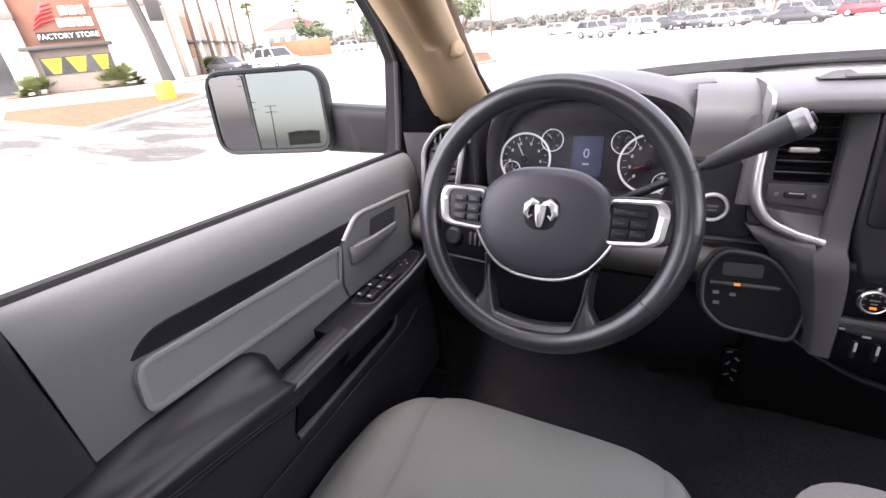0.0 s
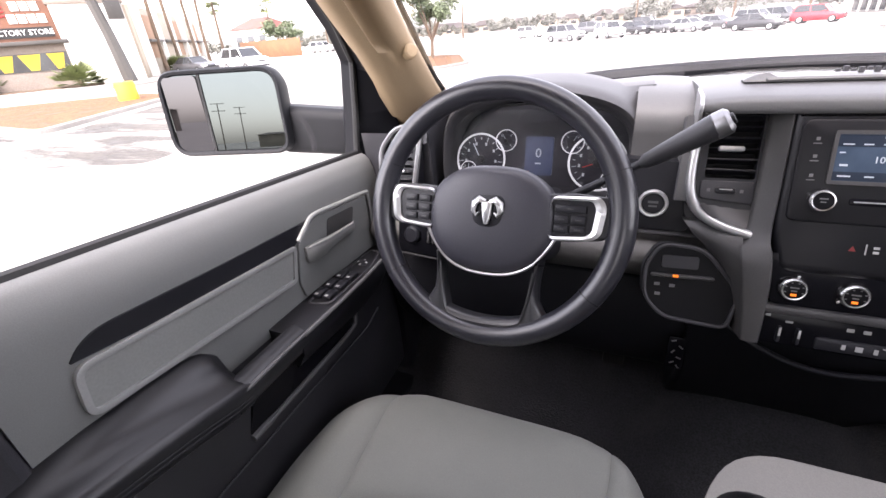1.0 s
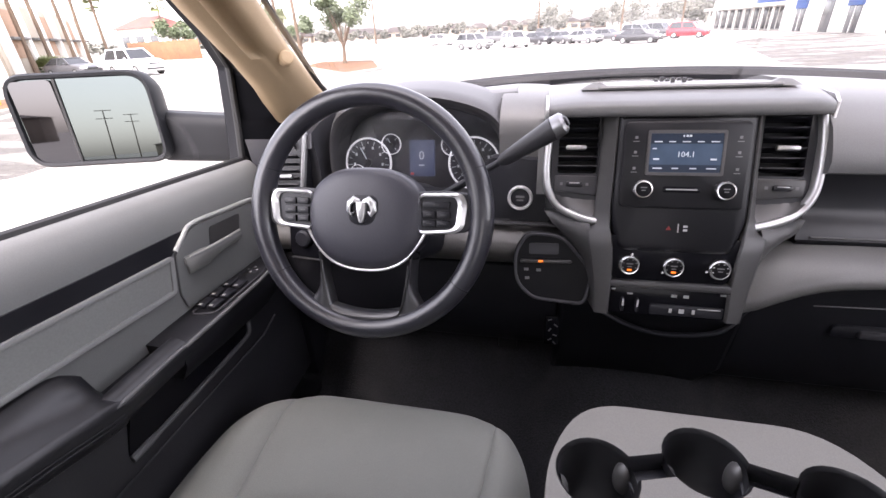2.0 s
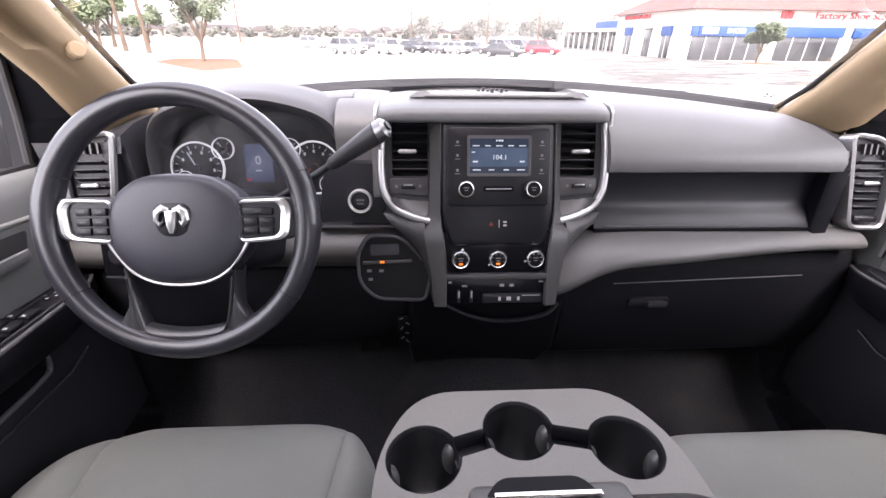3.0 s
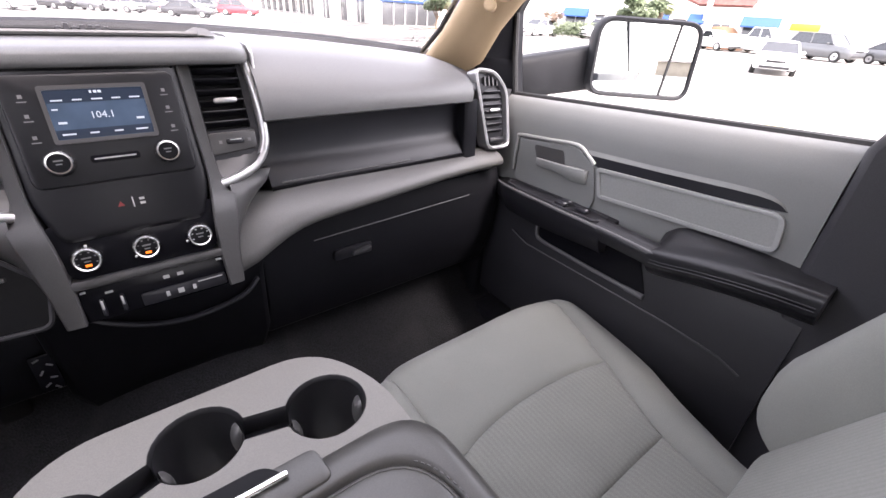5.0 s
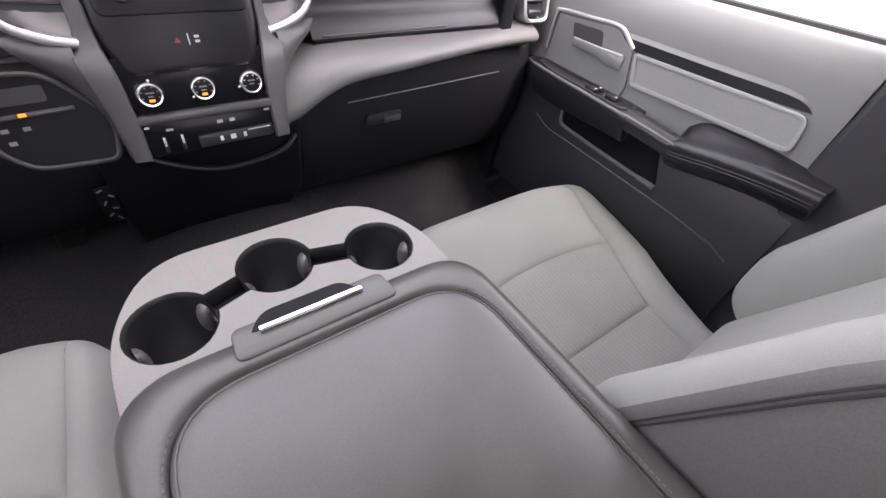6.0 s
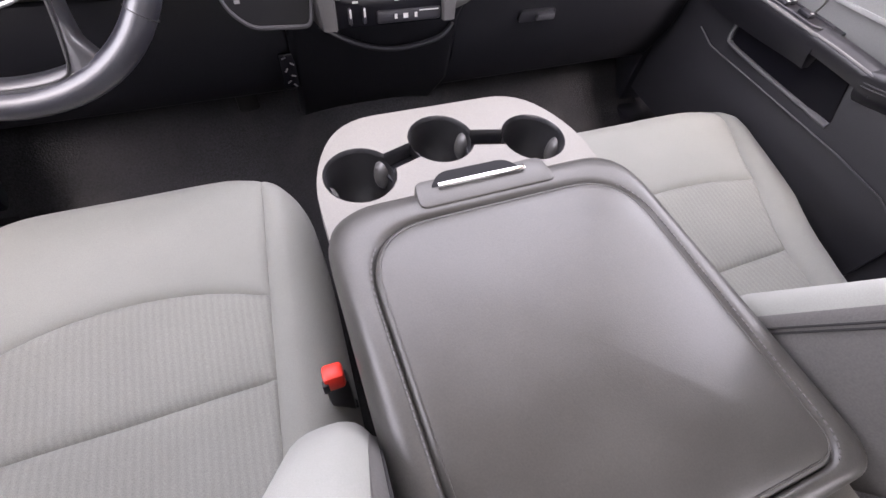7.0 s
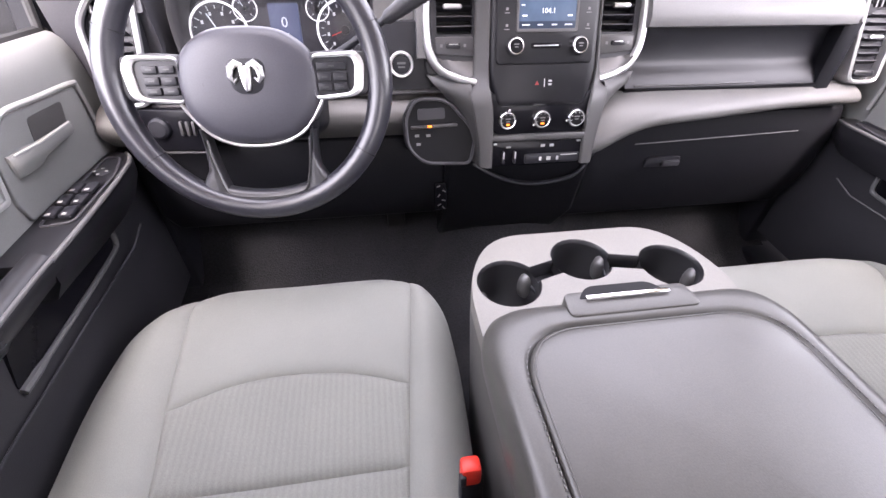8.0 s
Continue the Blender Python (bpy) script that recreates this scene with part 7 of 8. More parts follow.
# ---- cars ----
def car(x, y, heading, paint_rgb, label, kind="sedan", scale=1.0, group="parked cars"):
    """heading: degrees the nose turns from -y, counter-clockwise."""
    t = thing("car" if kind != "pickup" else "pickup_truck", (0, 0, 0), label, "car" if kind != "pickup" else "pickup", group)
    paint = shader("car_paint", paint_rgb, 0.3, coat=0.5, grain=0.02, stain=0.05)
    L, Wd, H, belt, hood_z = {"sedan": (4.7, 0.91, 1.46, 0.98, 0.88), "suv": (4.6, 0.93, 1.78, 1.12, 1.08), "pickup": (5.6, 0.98, 1.88, 1.22, 1.15)}[kind]
    h = L / 2
    rows = [(-h, 0.78, 0.48, hood_z * 0.72), (-h + 0.1, 0.90, 0.30, hood_z * 0.88), (-h + 0.5, 0.98, 0.26, hood_z * 0.97), (-h + 1.35, 1.0, 0.24, belt * 0.98), (0, 1.0, 0.24, belt), (h - 1.2, 1.0, 0.24, belt), (h - 0.3, 0.98, 0.28, belt * (0.99 if kind != "sedan" else 1.0)), (h - 0.08, 0.92, 0.34, belt * 0.92), (h, 0.84, 0.50, belt * 0.82)]
    rr = []
    for yy, wf, zb, zt in rows:
        w = Wd * wf
        rr.append([Vector((a * w, yy, z)) for a, z in ((-0.92, zb), (-1, zb + 0.12), (-1.01, (zb + zt) / 2), (-0.97, zt - 0.06), (-0.86, zt), (-0.4, zt + 0.025), (0.4, zt + 0.025), (0.86, zt), (0.97, zt - 0.06), (1.01, (zb + zt) / 2), (1, zb + 0.12), (0.92, zb))])
    part("body", loft(B_(), rr), paint, t, sharp=60)
    gh = {"sedan": ((-h + 1.35, h - 0.55), (-h + 2.0, h - 1.25)), "suv": ((-h + 1.25, h - 0.12), (-h + 1.85, h - 0.45)), "pickup": ((-h + 1.5, h - 1.95), (-h + 2.1, h - 2.15))}[kind]
    (b0, b1), (t0, t1) = gh
    wb, wt = Wd * 0.93, Wd * 0.74
    z0, z1 = belt - 0.03, H - 0.05
    part("windows", loft(B_(), [[Vector(p) for p in ((-wb, b0, z0), (wb, b0, z0), (wb, b1, z0), (-wb, b1, z0))], [Vector(p) for p in ((-wt, t0, z1), (wt, t0, z1), (wt, t1, z1), (-wt, t1, z1))]]), M_CARGLASS, t, "dark car windows", bevel=0.03)
    part("roof_panel", rbox(B_(), (0, (t0 + t1) / 2, H - 0.03), (wt * 2.04, t1 - t0 + 0.06, 0.07), 0.03), paint, t)
    for s in (-1, 1):
        for (ya, yb) in ((b0, t0), ((b0 + b1) / 2, (t0 + t1) / 2), (b1, t1)):
            part("pillar", tube(B_(), [Vector((s * wb, ya, z0)), Vector((s * wt, yb, z1))], 0.045, 6), paint, t)
        part("headlight", rbox(B_(), (s * Wd * 0.66, -h + 0.06, hood_z * 0.78), (0.36, 0.14, 0.15), 0.04), M_SIGNWHITE, t)
        part("tail_light", rbox(B_(), (s * Wd * 0.70, h - 0.05, belt * 0.80), (0.26, 0.10, 0.18), 0.03), M_SIGNRED, t)
        part("door_mirror", rbox(B_(), (s * (Wd + 0.07), b0 + 0.35, belt + 0.04), (0.16, 0.10, 0.12), 0.03), paint, t)
        for yy in (-h + 0.88, h - 0.95):
            r = 0.33 if kind == "sedan" else 0.37
            q = Matrix.Translation((s * (Wd - 0.09), yy, r)) @ Matrix.Rotation(radians(90), 4, "Y")
            wl = part("wheel", lathe(B_(), [(r * 0.62, -0.11), (r * 0.95, -0.11), (r, -0.06), (r, 0.06), (r * 0.95, 0.11), (r * 0.62, 0.11)], q, 20), M_TYRE, t, "black tyre")
            part("rim", lathe(B_(), [(r * 0.62, -0.114), (r * 0.55, -0.118), (r * 0.2, -0.10), (r * 0.2, 0.10), (r * 0.55, 0.118), (r * 0.62, 0.114)], q, 16), M_RIM, wl)
    part("grille", rbox(B_(), (0, -h - 0.005, hood_z * 0.72), (Wd * 0.85, 0.05, 0.10), 0.02), M_RUBBER, t)
    part("bumper_intake", rbox(B_(), (0, -h + 0.02, hood_z * 0.42), (Wd * 1.35, 0.10, 0.10), 0.03), M_RUBBER, t)
    if kind == "pickup":
        part("bed_rim", band(B_(), rect(-Wd * 0.93, h - 1.85, Wd * 0.93, h - 0.06, 0.05), rect(-Wd * 0.80, h - 1.78, Wd * 0.80, h - 0.14, 0.05), Matrix.Translation((0, 0, belt)), -0.02, 0.06), paint, t)
    t.matrix_basis = Matrix.Translation((x, y, GZ)) @ Matrix.Rotation(radians(heading), 4, "Z") @ Matrix.Scale(scale, 4)
    return t


# ---- store on the left: white columns round a brown sign front ----
fu = Vector((-0.541, -0.841, 0))
fn = Vector((0.841, -0.541, 0))
ST = Matrix(((-fu.x, 0, fn.x, -38.6), (-fu.y, 0, fn.y, 25.6), (0, 1, 0, GZ), (0, 0, 0, 1)))
store = thing("shoe_store", (-44, 20, GZ), "white columned store front with a brown sign panel", "store")


def face_box(name, u0, u1, z0, z1, d0, d1, mat, parent, m, label="", r=0.0):
    """Box on a facade: u to the left along it, d out of it."""
    return part(name, rbox(B_(), (-(u0 + u1) / 2, (z0 + z1) / 2, (d0 + d1) / 2), (abs(u1 - u0), abs(z1 - z0), abs(d1 - d0)), r, m), mat, parent, label)


face_box("wall", -0.3, 20, 0, 7.9, -14, -0.9, M_BEIGE, store, ST)
face_box("column", -0.2, 4.35, 0.0, 9.0, -1.0, 0.0, M_STUCCO, store, ST, "broad white stucco column", 0.05)
face_box("column", 9.4, 10.9, 0.0, 9.0, -1.0, 0.0, M_STUCCO, store, ST, "broad white stucco column", 0.05)
sp_ = face_box("sign_panel", 4.2, 9.6, 3.45, 8.2, -0.9, -0.35, M_BROWN, store, ST, "brown sign panel", 0.03)
face_box("ledge", 4.0, 9.9, 3.20, 3.46, -0.95, 0.15, M_DKBRONZE, store, ST, "dark ledge under the sign", 0.02)
face_box("front_wall", 4.3, 9.5, 0.0, 3.2, -0.92, -0.45, M_GREYWALL, store, ST, "grey brown front wall")
pw = face_box("poster_window", 4.45, 9.05, 1.40, 2.64, -0.47, -0.40, M_SHOPGLASS, store, ST, "dark window strip with yellow posters")
for u0, u1 in ((7.65, 8.95), (6.05, 7.40), (4.60, 5.70)):
    w_ = u1 - u0
    part("poster", plate(B_(), [Vector((-u1, 2.57)), Vector((-u1 + 0.32 * w_, 1.47)), Vector((-u0 - 0.30 * w_, 1.47)), Vector((-u0, 2.57))], ST, -0.41, -0.385), M_YELLOW, pw, "yellow tapering poster")
face_box("side_window", 11.0, 16.5, 0.3, 4.4, -0.92, -0.8, M_SHOPGLASS, store, ST, "dark shop window")
face_box("cornice", 9.3, 20.0, 5.3, 5.75, -1.05, 0.12, M_GREYWALL, store, ST, "", 0.03)
face_box("cornice", -0.4, 4.5, 5.75, 6.1, -1.05, 0.12, M_GREYWALL, store, ST, "", 0.03)
# red wing-like shape as plain curved bars, white bars for the name, and the plain words below
bm = B_()
for k in range(5):
    tube(bm, [ST @ Vector((-8.55 + 0.16 * k, 4.55 + 0.30 * k, -0.31)), ST @ Vector((-7.9 + 0.1 * k, 4.95 + 0.30 * k, -0.29)), ST @ Vector((-6.95, 5.15 + 0.27 * k, -0.31))], [0.05, 0.15, 0.05], 8, 0.5)
part("sign_emblem", bm, M_SIGNRED, sp_, "red curved emblem bars")
for u0, u1, z0, z1 in ((4.9, 6.6, 5.42, 6.0), (4.7, 7.0, 4.62, 5.2)):
    n_ = 3 if z0 > 5 else 4
    for k in range(n_):
        a = u0 + (u1 - u0) * k / n_
        face_box("sign_bar", a + 0.05, a + (u1 - u0) / n_ - 0.05, z0, z1, -0.36, -0.27, M_SIGNWHITE, sp_, ST, "white sign bar", 0.02)
face_box("sign_plate", 4.65, 8.5, 3.68, 4.36, -0.36, -0.28, M_TYRE, sp_, ST)
lettering("sign_words", "FACTORY STORE", 0.50, ST @ Matrix.Translation((-6.55, 4.02, -0.27)), M_SIGNWHITE, sp_, 0.01)
# wall running back from the store, with bays
M_TANWALL = shader("tan_stucco", (0.30, 0.19, 0.125), 0.9, grain=0.1, scale=15, stain=0.12)
back_o, back_d = Vector((-39.9, 27.2, 0)), Vector((-0.662, 0.750, 0)).normalized()
bn = Vector((0.750, 0.662, 0)).normalized()
BK = Matrix(((back_d.x, 0, bn.x, back_o.x), (back_d.y, 0, bn.y, back_o.y), (0, 1, 0, GZ), (0, 0, 0, 1)))
row = thing("shop_row", (-50, 39, GZ), "long pale beige shop wall with dark beams", "shop row")
part("wall", rbox(B_(), (19, 2.9, -4.2), (38, 5.8, 8), 0.02, BK), M_BEIGE, row)
for k in range(6):
    part("bay_column", rbox(B_(), (1.5 + 6 * k, 2.95, -0.1), (1.1, 5.9, 0.7), 0.03, BK), M_STUCCO, row)
    part("bay_panel", rbox(B_(), (4.5 + 6 * k, 3.4, -0.18), (3.6, 3.6, 0.2), 0.02, BK), M_TANWALL if k % 2 == 0 else M_BEIGE, row, "tan wall panel")
    part("beam", rbox(B_(), (4.5 + 6 * k, 3.05, 0.1), (4.8, 0.22, 0.7), 0.02, BK), M_DKBRONZE, row, "dark beam")
pst = thing("sign_post", (-37.0, 23.5, GZ), "dark brown post with a small blade sign", "post")
part("post", tube(B_(), [(-37.0, 23.4, GZ), (-37.2, 23.2, GZ + 3.3), (-37.6, 22.7, GZ + 8)], [0.5, 0.38, 0.34], 8), M_DKBRONZE, pst)
part("blade", rbox(B_(), (-36.7, 23.9, GZ + 5.2), (0.15, 1.2, 1.5), 0.05), M_DKBRONZE, pst)
walkway = [(-39.5, 8.0), (-37.2, 12.6), (-34.6, 17.0), (-33.2, 21.2), (-34.2, 25.6), (-37.5, 29.0), (-41.5, 28.0), (-40.0, 24.0), (-46.5, 14.0), (-48.0, 9.0)]
lone("pavement", plate(B_(), rounded(walkway, 0.8)[::1], Matrix.Translation((0, 0, GZ)), -0.05, 0.15), M_KERB, "raised pale concrete walkway before the store", "walkway", kind="structure", bevel=0.02)
bed = rounded([(-43.9, 15.2), (-42.7, 14.7), (-38.0, 22.0), (-39.4, 22.6)], 0.3)
lone("flower_bed", plate(B_(), bed, Matrix.Translation((0, 0, GZ)), 0.0, 0.24), M_BARK, "narrow dark planting bed along the store wall", "planting bed")
fan_bush(-42.3, 16.6, GZ + 0.2, 1.55, 3, "small green palmetto bush by the store wall")
fan_bush(-38.7, 20.8, GZ + 0.2, 1.9, 4, "broad green palmetto bush by the store wall")
fan_bush(-43.5, 33.0, GZ, 1.9, 5, "grey green spiky bush by the shop wall")
bl = thing("bollard", (-21.8, 13.3, GZ), "short thick yellow painted bollard on the island", "bollard")
part("post", lathe(B_(), [(0.42, 0.0), (0.42, 0.72), (0.38, 0.80), (0.001, 0.82)], Matrix.Translation((-21.8, 13.3, GZ + 0.1)), 20), M_YELLOW, bl)
for k, (x, y, h) in enumerate(((-42.3, 30.6, 11), (-45.4, 34.6, 10), (-48.2, 39.2, 8.6), (-50.6, 42.8, 8.4), (-60.5, 54.2, 8.2), (-63.5, 57, 7.6))):
    palm(x, y, h, 20 + k, "tall slim palm before the shop wall", 1.5)
car(-31.0, 29.6, 76, (0.7, 0.7, 0.7), "white boxy off-road car parked by the fence", "suv", 1.05)
car(-38.2, 30.5, 84, (0.06, 0.06, 0.065), "dark car parked by the shop wall", "sedan", 1.0)
car(-52.0, 68.0, 90, (0.65, 0.65, 0.65), "small white car parked beyond the fence", "suv", 1.0)
fence = thing("wooden_fence", (-56, 60.5, GZ), "tall brown cedar board fence", "fence")
board = None
for k in range(46):
    b = rbox(B_(), (-63.5 + 0.29 * k, 60.8 - 0.012 * k, GZ + 1.3 + 0.04 * math.sin(k * 1.7)), (0.275, 0.04, 2.6), 0.01)
    part("board", b, M_FENCE, fence)
for zz in (0.5, 2.0):
    part("rail", rbox(B_(), (-57, 60.95, GZ + zz), (13.4, 0.08, 0.1), 0.01), M_FENCE, fence)


# ---- houses and trees along the far side of the lot ----
def house(x, y, w, d, h, roof, wall_mat, roof_mat, label):
    t = thing("house", (x, y, GZ), label, "house", "far houses")
    part("wall", rbox(B_(), (x, y, GZ + h / 2), (w, d, h), 0.05), wall_mat, t)
    o = 0.6
    rr = [[Vector((x + a * (w / 2 + o), y + b * (d / 2 + o), GZ + h)) for a, b in ((-1, -1), (1, -1), (1, 1), (-1, 1))], [Vector((x + a * w * 0.22, y + b * 0.1, GZ + h + roof)) for a, b in ((-1, -1), (1, -1), (1, 1), (-1, 1))]]
    part("roof", loft(B_(), rr), roof_mat, t, sharp=20)
    n = max(2, int(w / 3))
    for k in range(n):
        xx = x - w / 2 + (k + 0.5) * w / n
        wd = part("window", rbox(B_(), (xx, y - d / 2 - 0.02, GZ + h * 0.5), (w / n * 0.55, 0.12, h * 0.5), 0.02), M_SHOPGLASS, t)
        part("window_frame", rbox(B_(), (xx, y - d / 2 - 0.05, GZ + h * 0.77), (w / n * 0.6, 0.1, 0.14), 0.02), M_STUCCO, wd)
    return t


rnd = random.Random(11)
for k in range(13):
    x = -118 + 11.5 * k + rnd.uniform(-4, 4)
    house(x, 200 + rnd.uniform(-8, 6), 7.5 + rnd.uniform(-2.0, 3.0), 7, 2.4 + rnd.uniform(-0.3, 0.4), 1.5 + rnd.uniform(-0.4, 0.5), M_BEIGE if k % 3 else M_GREYWALL, M_ROOFGREY, "far low house with a grey hipped roof")
house(-78, 82, 10, 8, 5.2, 2.2, M_STUCCO, M_TILE, "far pale house with a red tiled roof")
house(-84, 205, 26, 8, 3.0, 1.6, M_BEIGE, M_ROOFGREY, "far long low building with a grey roof")
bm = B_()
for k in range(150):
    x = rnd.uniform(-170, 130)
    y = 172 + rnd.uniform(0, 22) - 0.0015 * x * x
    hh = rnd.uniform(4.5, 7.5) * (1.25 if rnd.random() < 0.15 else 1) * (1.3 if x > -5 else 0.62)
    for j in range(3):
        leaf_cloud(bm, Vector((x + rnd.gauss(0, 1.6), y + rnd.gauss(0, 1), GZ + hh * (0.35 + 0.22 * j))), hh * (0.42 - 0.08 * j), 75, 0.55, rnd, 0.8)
lone("far_trees", bm, M_FARHAZE, "distant line of trees, haze mixed into their grey green", "tree line", kind="stuff")
for k, (x, y, h) in enumerate(((-25.5, 45.0, 8.5), (-30.0, 49.0, 9.5), (-36.0, 96, 10.5), (-2, 100, 11), (14, 100, 12.5), (26, 104, 10), (-74, 80, 9), (-64, 86, 8))):
    palm(x, y, h, 50 + k, "tall slim palm at the edge of the lot", 1.5 if y < 60 else 2.0)
tree(-14.6, 31.6, 4.9, 2.2, 5, "small spreading tree on the mulched island", 3000, 0.13)
for k, (x, y, h) in enumerate(((-50, 73, 6.0), (-43.5, 66, 6.8), (-38.5, 61, 7.4))):
    tree(x, y, h, 3.2, 30 + k, "tall grey green tree at the edge of the lot", 1400, 0.28)
tree(-62, 70, 6.5, 3.4, 9, "broad leafy tree behind the fence", 1500, 0.3)
tree(-47, 84, 6.0, 3.4, 10, "broad leafy tree by the far houses", 1200, 0.32)
WHT, SIL, BLK, GRY = (0.66, 0.66, 0.66), (0.23, 0.235, 0.24), (0.022, 0.022, 0.025), (0.085, 0.088, 0.092)
for x, y, hd, col_, lab, kd in ((-15.2, 67.5, 80, WHT, "white car alone on the far lot", "suv"), (-7.5, 48.4, 60, SIL, "silver car at the end of the parked row", "suv"), (-6.6, 66.0, 70, GRY, "grey car in the far parked row", "suv"), (-3.4, 49.2, 30, WHT, "white car in the parked row", "suv"),
                               (-1.2, 54.2, 40, BLK, "black car in the parked row", "sedan"), (1.3, 53.5, 40, GRY, "dark grey car in the parked row", "sedan"), (3.6, 51.8, 45, SIL, "silver car in the parked row", "sedan"), (6.2, 54.0, 50, GRY, "grey car in the parked row", "sedan"), (8.0, 46.0, 62, BLK, "black sedan in front of the parked row", "sedan"),
                               (9.8, 56.5, 50, SIL, "silver car in the parked row", "suv"), (12.2, 58.0, 50, GRY, "dark grey car in the parked row", "suv"), (13.9, 53.0, 62, (0.42, 0.02, 0.03), "bright red car at the end of the parked row", "suv"), (0, 72, 70, BLK, "black car in the far parked row", "suv"), (6, 74, 70, GRY, "grey car in the far parked row", "sedan"), (-12, 78, 80, BLK, "dark car by the far houses", "sedan")):
    car(x, y, hd, col_, lab, kd, 0.84)


# ---- shop row with red tiled roofs on the right ----
def shop_face(parent, m, bays, h, wall_mat):
    """bays: (u0, u1, kind) along the facade."""
    for u0, u1, kd in bays:
        w = u1 - u0
        c = (u0 + u1) / 2
        if kd == "door":
            g_ = part("shop_door", rbox(B_(), (c, 1.35, 0.02), (w, 2.7, 0.1), 0.02, m), M_SHOPGLASS, parent, "dark glass shop door")
            part("door_frame", rbox(B_(), (c, 2.75, 0.06), (w + 0.3, 0.16, 0.2), 0.02, m), M_DKBRONZE, g_)
        if kd in ("awning", "window", "fascia"):
            n = max(2, int(w / 1.3))
            for k in range(n):
                cx = u0 + (k + 0.5) * w / n
                zc, hc = (1.05, 2.06) if kd == "fascia" else (1.35, 2.4)
                g_ = part("shop_window", rbox(B_(), (cx, zc, 0.02), (w / n * 0.93, hc, 0.1), 0.01, m), M_SHOPGLASS, parent, "dark shop window")
                part("mullion", rbox(B_(), (u0 + k * w / n, zc, 0.05), (0.045, hc, 0.12), 0.01, m), M_SIGNWHITE, g_)
                if kd == "fascia":
                    part("transom", rbox(B_(), (cx, 1.62, 0.05), (w / n * 0.93, 0.06, 0.12), 0.01, m), M_DKBRONZE, g_)
        if kd == "fascia":
            part("fascia", rbox(B_(), (c, 2.54, 0.10), (w + 0.3, 0.90, 0.24), 0.03, m), M_BLUE, parent, "blue band over the shop window")
        if kd == "awning":
            rr = [[m @ Vector((u, z, d)) for z, d in ((3.45, 0.02), (3.45, 0.12), (2.55, 0.95), (2.40, 0.95), (2.42, 0.02))] for u in (u0 - 0.2, u1 + 0.2)]
            part("awning", loft(B_(), rr), M_BLUE, parent, "blue cloth awning")


def tile_roof(parent, corners, ridge, z0, z1, label):
    rr = [[Vector((x, y, z0)) for x, y in corners], [Vector((x, y, z1)) for x, y in ridge]]
    part("roof", loft(B_(), rr), M_TILE, parent, label, sharp=20)


mall = thing("shop_building", (32, 50, GZ), "white stucco shop building with a red tiled roof", "shop building", "shop row")
MX = Matrix(((1, 0, 0, 25.3), (0, 0, -1, 43.8), (0, 1, 0, GZ), (0, 0, 0, 1)))
MY = Matrix(((0, 0, -1, 25.3), (-1, 0, 0, 43.8), (0, 1, 0, GZ), (0, 0, 0, 1)))
part("wall", rbox(B_(), (25.3 + 10.5, 43.8 + 8.5, GZ + 2.2), (21, 17, 4.4), 0.05), M_STUCCO, mall)
tile_roof(mall, [(24.6, 43.1), (47.5, 43.1), (47.5, 61.6), (24.6, 61.6)], [(30, 50.5), (42, 50.5), (42, 54), (30, 54)], GZ + 4.35, GZ + 7.4, "red tiled hipped roof")
shop_face(mall, MX, [(0.2, 7.5, "fascia"), (8.7, 15.0, "fascia"), (16.2, 20.4, "fascia")], 4.4, M_STUCCO)
shop_face(mall, MY, [(-4.9, -3.2, "fascia"), (-8.9, -7.4, "door"), (-13.9, -12.2, "fascia")], 4.4, M_STUCCO)
sgn = part("shop_sign", rbox(B_(), (3.4, 2.54, 0.28), (5.4, 0.86, 0.12), 0.03, MX), M_BLUE, mall, "blue shop sign with white letters")
part("sign_bar", rbox(B_(), (1.75, 2.56, 0.36), (1.5, 0.52, 0.06), 0.02, MX), M_SIGNWHITE, sgn, "white name bar")
lettering("sign_words", "SHOES", 0.62, MX @ Matrix.Translation((4.3, 2.54, 0.36)), M_SIGNWHITE, sgn, 0.01)
lettering("sign_words", "Factory Shoe Store", 0.82, MX @ Matrix.Translation((15.7, 3.92, 0.08)) @ Matrix.Scale(1.25, 4, (1, 0, 0)), M_SIGNRED, mall, 0.03)
for u0, u1, z in ((8.5, 9.9, 3.95),):
    n_ = max(1, int((u1 - u0) / 0.42))
    for k in range(n_):
        part("sign_bar", rbox(B_(), (u0 + 0.42 * k, z, 0.12), (0.34, 0.62, 0.1), 0.02, MX), M_SIGNRED, mall, "red sign bar")
for k in range(9):
    part("sign_bar", rbox(B_(), (-14.5 + 0.75 * k, 4.0, 0.1), (0.5, 0.42, 0.1), 0.02, MY), M_SIGNRED, mall, "red sign bar")
low_ = thing("shop_building", (29, 70, GZ), "low white shop building with a shaded front", "shop building", "shop row")
part("wall", rbox(B_(), (36, 76, GZ + 2.0), (18, 28, 4.0), 0.05), M_STUCCO, low_)
part("shade_roof", rbox(B_(), (26.2, 75, GZ + 2.75), (2.4, 26, 0.35), 0.05), M_STUCCO, low_)
part("fascia", rbox(B_(), (26.9, 68, GZ + 3.5), (0.3, 9, 0.9), 0.03), M_BLUE, low_, "blue sign band")
for k in range(9):
    part("shop_window", rbox(B_(), (27.0, 64.5 + 2.8 * k, GZ + 1.3), (0.12, 2.4, 2.4), 0.02), M_SHOPGLASS, low_, "dark shop window")
    part("post", rbox(B_(), (25.3, 63.3 + 2.8 * k, GZ + 1.35), (0.22, 0.22, 2.7), 0.02), M_STUCCO, low_)
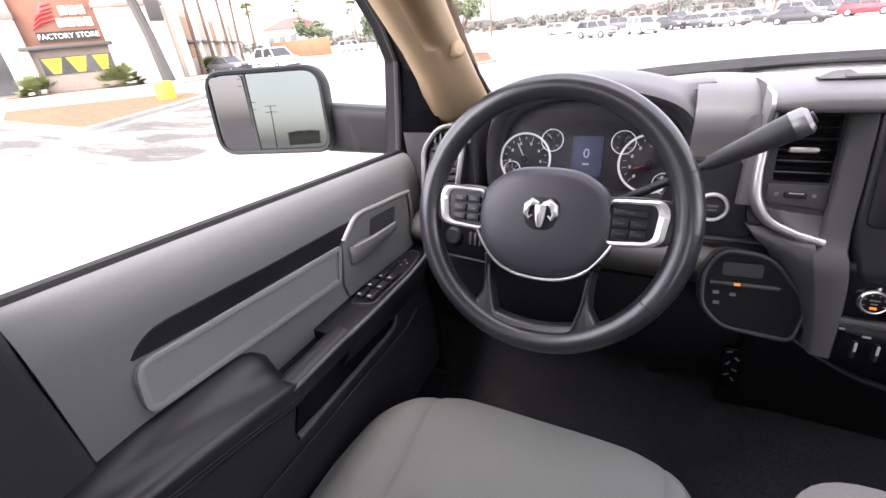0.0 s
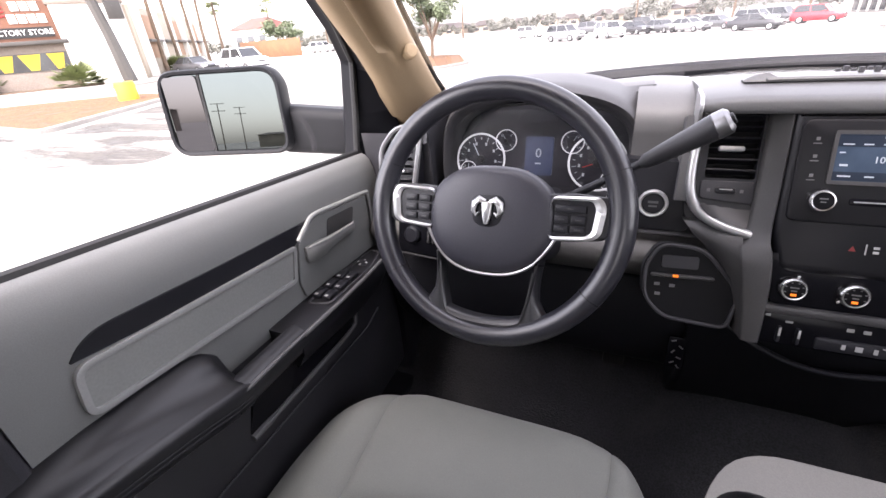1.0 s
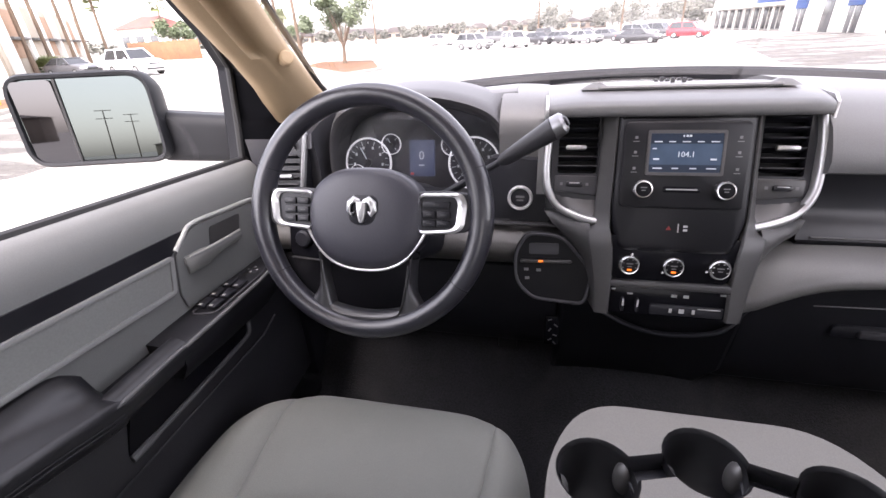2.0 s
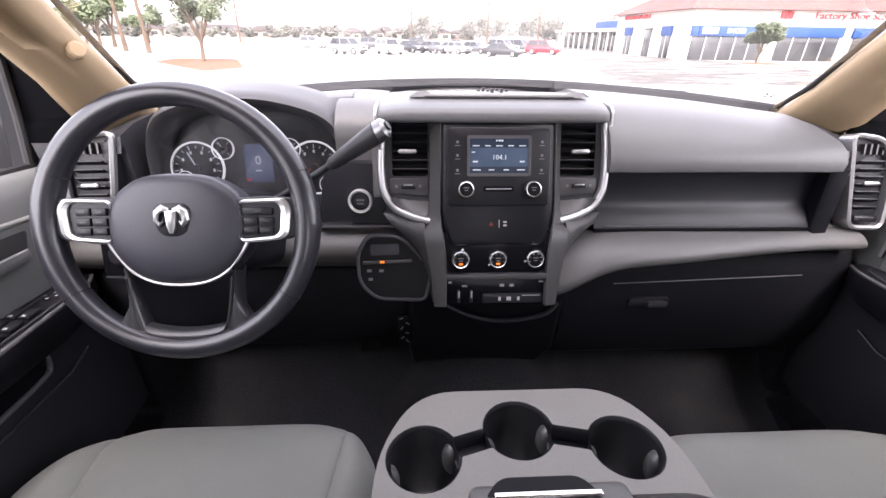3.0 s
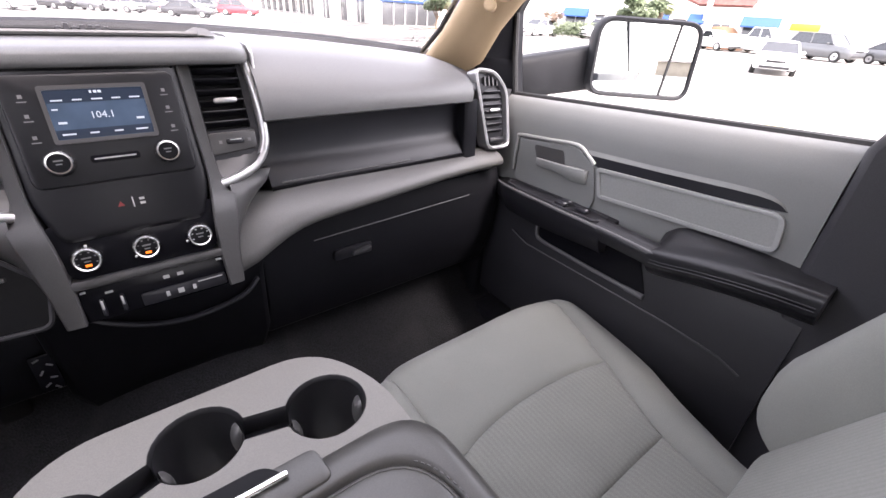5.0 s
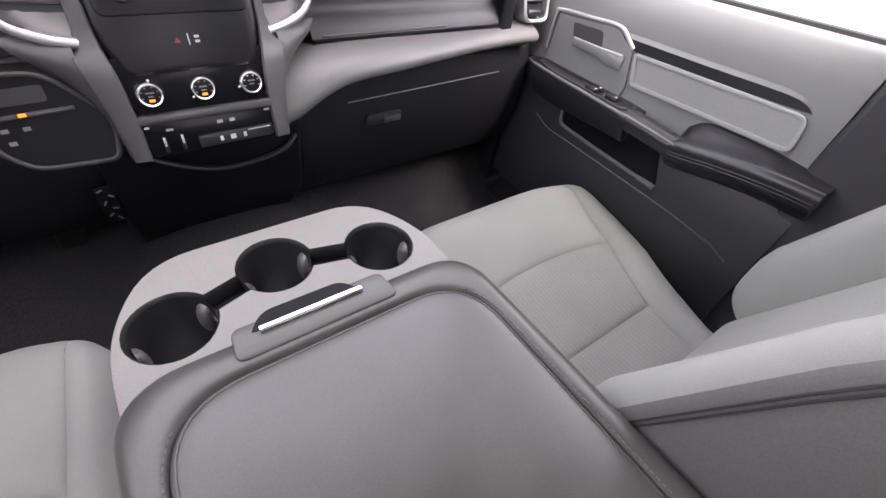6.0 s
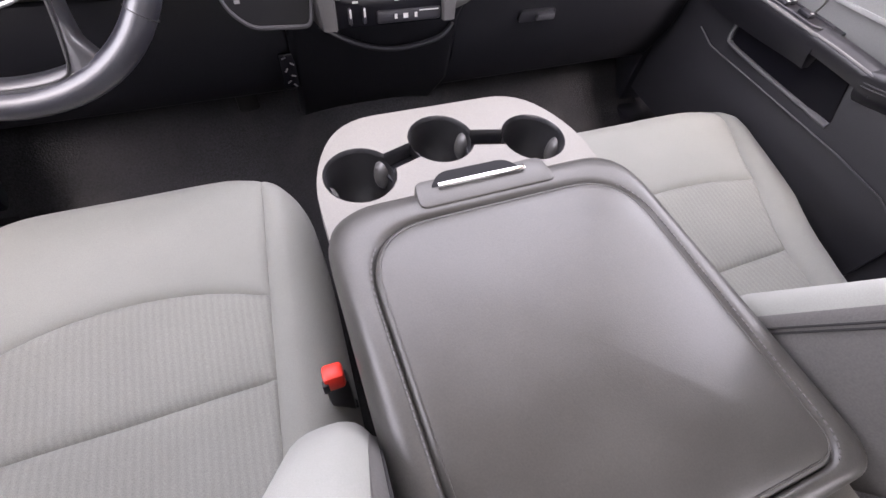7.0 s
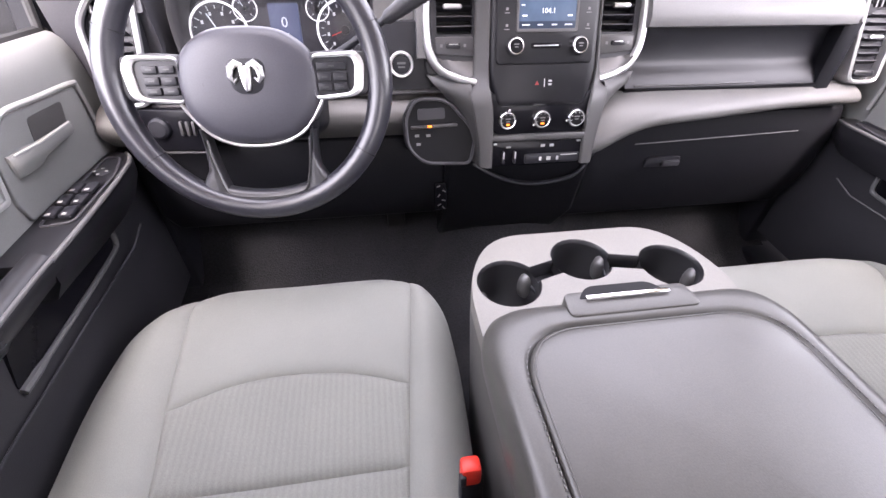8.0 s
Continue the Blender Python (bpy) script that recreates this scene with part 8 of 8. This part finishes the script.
# second wing, nearer the right
d3 = Vector((0.278, -0.9606, 0))
n3 = Vector((-0.9606, -0.278, 0))
W3 = Matrix(((d3.x, 0, n3.x, 41), (d3.y, 0, n3.y, 34), (0, 0.76, 0, GZ), (0, 0, 0, 1)))
wing = thing("shop_building", (46, 22, GZ), "white stucco shop wing with red gables and blue awnings", "shop building", "shop row")
part("wall", rbox(B_(), (18, 2.05, -7.5), (44, 4.1, 15), 0.05, W3), M_STUCCO, wing)
shop_face(wing, W3, [(1.4, 3.6, "awning"), (4.6, 5.4, "door"), (7.0, 9.2, "awning"), (9.8, 11.3, "awning"), (12.0, 12.8, "door"), (13.4, 14.3, "awning"), (15.2, 16.6, "window"), (17.6, 20.0, "awning"), (28, 33, "awning")], 4.1, M_STUCCO)
for poly in ([(-3.0, 5.9), (3.8, 5.75), (7.7, 4.25), (5.2, 4.15), (2.8, 4.9), (-3.0, 4.9)], [(11.3, 4.85), (18.0, 4.35), (17.8, 3.65), (13.7, 3.60)]):
    lean = W3 @ Matrix.Rotation(radians(-28), 4, "X") @ Matrix.Translation((0, 0.3, 2.2))
    part("roof", plate(B_(), [Vector(q) for q in poly][::-1], lean, -0.5, 0.0), M_TILE, wing, "red tiled roof slope", sharp=20)
part("roof_post", rbox(B_(), (14.6, 3.9, 0.5), (0.4, 2.2, 0.4), 0.02, W3), M_STUCCO, wing, "white post")
part("yellow_sign", rbox(B_(), (21.9, 2.7, 0.4), (2.0, 0.7, 0.15), 0.03, W3), M_YELLOW, wing, "yellow shop sign")
part("parapet", rbox(B_(), (29, 4.4, -0.6), (18, 1.0, 0.8), 0.05, W3), M_STUCCO, wing)
tree(26.9, 36.1, 3.3, 1.45, 13, "small leafy tree before the shop fronts", 6000, 0.17)
tree(38.9, 22.7, 4.1, 1.9, 14, "dense leafy tree before the shop wing", 9000, 0.20)
palm(41.3, 22.3, 3.4, 71, "short thick palm before the shop wing", 1.7, 0.25)
tree(36.8, 30.6, 2.4, 1.2, 15, "bare brown shrub by the hedge", 500, 0.14, M_BARK)
hd_ = thing("hedge", (38.5, 28.5, GZ), "low clipped green hedge by the lot", "hedge")
bm = B_()
rnd = random.Random(77)
for k in range(16):
    leaf_cloud(bm, Vector((36.6 + 0.26 * k, 30.0 - 0.22 * k, GZ + 0.75)), 0.8, 120, 0.15, rnd, 0.9)
part("leaves", bm, M_LEAF, hd_)
car(26.1, 7.8, -72, (0.72, 0.72, 0.72), "white low car facing the truck across the lane", "sedan", 0.94)
car(42.4, 17.8, -20, WHT, "white car parked before the shop wing", "sedan")
car(43.2, 14.2, -20, WHT, "white pickup parked before the shop wing", "pickup")
car(42.6, 10.0, -20, GRY, "dark grey car parked before the shop wing", "suv")
car(44.5, 6.0, -20, GRY, "grey car parked before the shop wing", "sedan")
car(40.5, 27.5, -100, WHT, "white car parked beside the trees", "suv")
car(35.2, 30.8, -90, WHT, "white car beyond the hedge", "sedan")
pile = thing("landscape_mound", (46, 17, GZ), "tan brown mound of soil by the shops", "mound")
part("soil", lathe(B_(), [(2.2, 0), (1.9, 0.9), (1.2, 1.7), (0.3, 2.0), (0.01, 2.02)], Matrix.Translation((46.3, 18.7, GZ)), 14), M_FENCE, pile)

# ---- behind the truck, seen in the mirrors only ----
for x, y in ((-14.5, -92), (-12.0, -104), (0.5, -118)):
    up_ = thing("utility_pole", (x, y, GZ), "dark wooden utility pole with cross arms", "utility pole", "poles behind the truck")
    part("pole", tube(B_(), [(x, y, GZ), (x, y, GZ + 9.0)], [0.11, 0.08], 8), M_BARK, up_)
    for zz in (7.6, 8.9):
        part("cross_arm", rbox(B_(), (x, y, GZ + zz), (2.4, 0.10, 0.10), 0.02), M_BARK, up_)
house(-34, -112, 15, 9, 4.6, 0.8, M_GREYWALL, M_ROOFGREY, "low grey building behind the lot")
house(40, -60, 20, 12, 4.5, 2.4, M_BEIGE, M_TILE, "low tan building behind the lot")
house(-6.5, -125, 8, 8, 3.1, 0.5, M_BEIGE, M_ROOFGREY, "low beige shop far behind the truck")
island([(1.75, -9.5), (6.5, -9.0), (6.5, -26.0), (1.9, -24.0)], "mulched island behind the truck")
cr_ = thing("wooden_crate", (1.15, -30.0, GZ), "weathered brown slatted wooden crate on the lot", "crate")
for z_ in (0.15, 0.45, 0.75, 1.05):
    for y_ in (-30.5, -29.5):
        part("slat", rbox(B_(), (1.15, y_, GZ + z_), (1.4, 0.03, 0.2), 0.005), M_FENCE, cr_)
for x_ in (0.5, 1.8):
    for y_ in (-30.45, -29.55):
        part("post", rbox(B_(), (x_, y_, GZ + 0.6), (0.08, 0.08, 1.2), 0.005), M_FENCE, cr_)
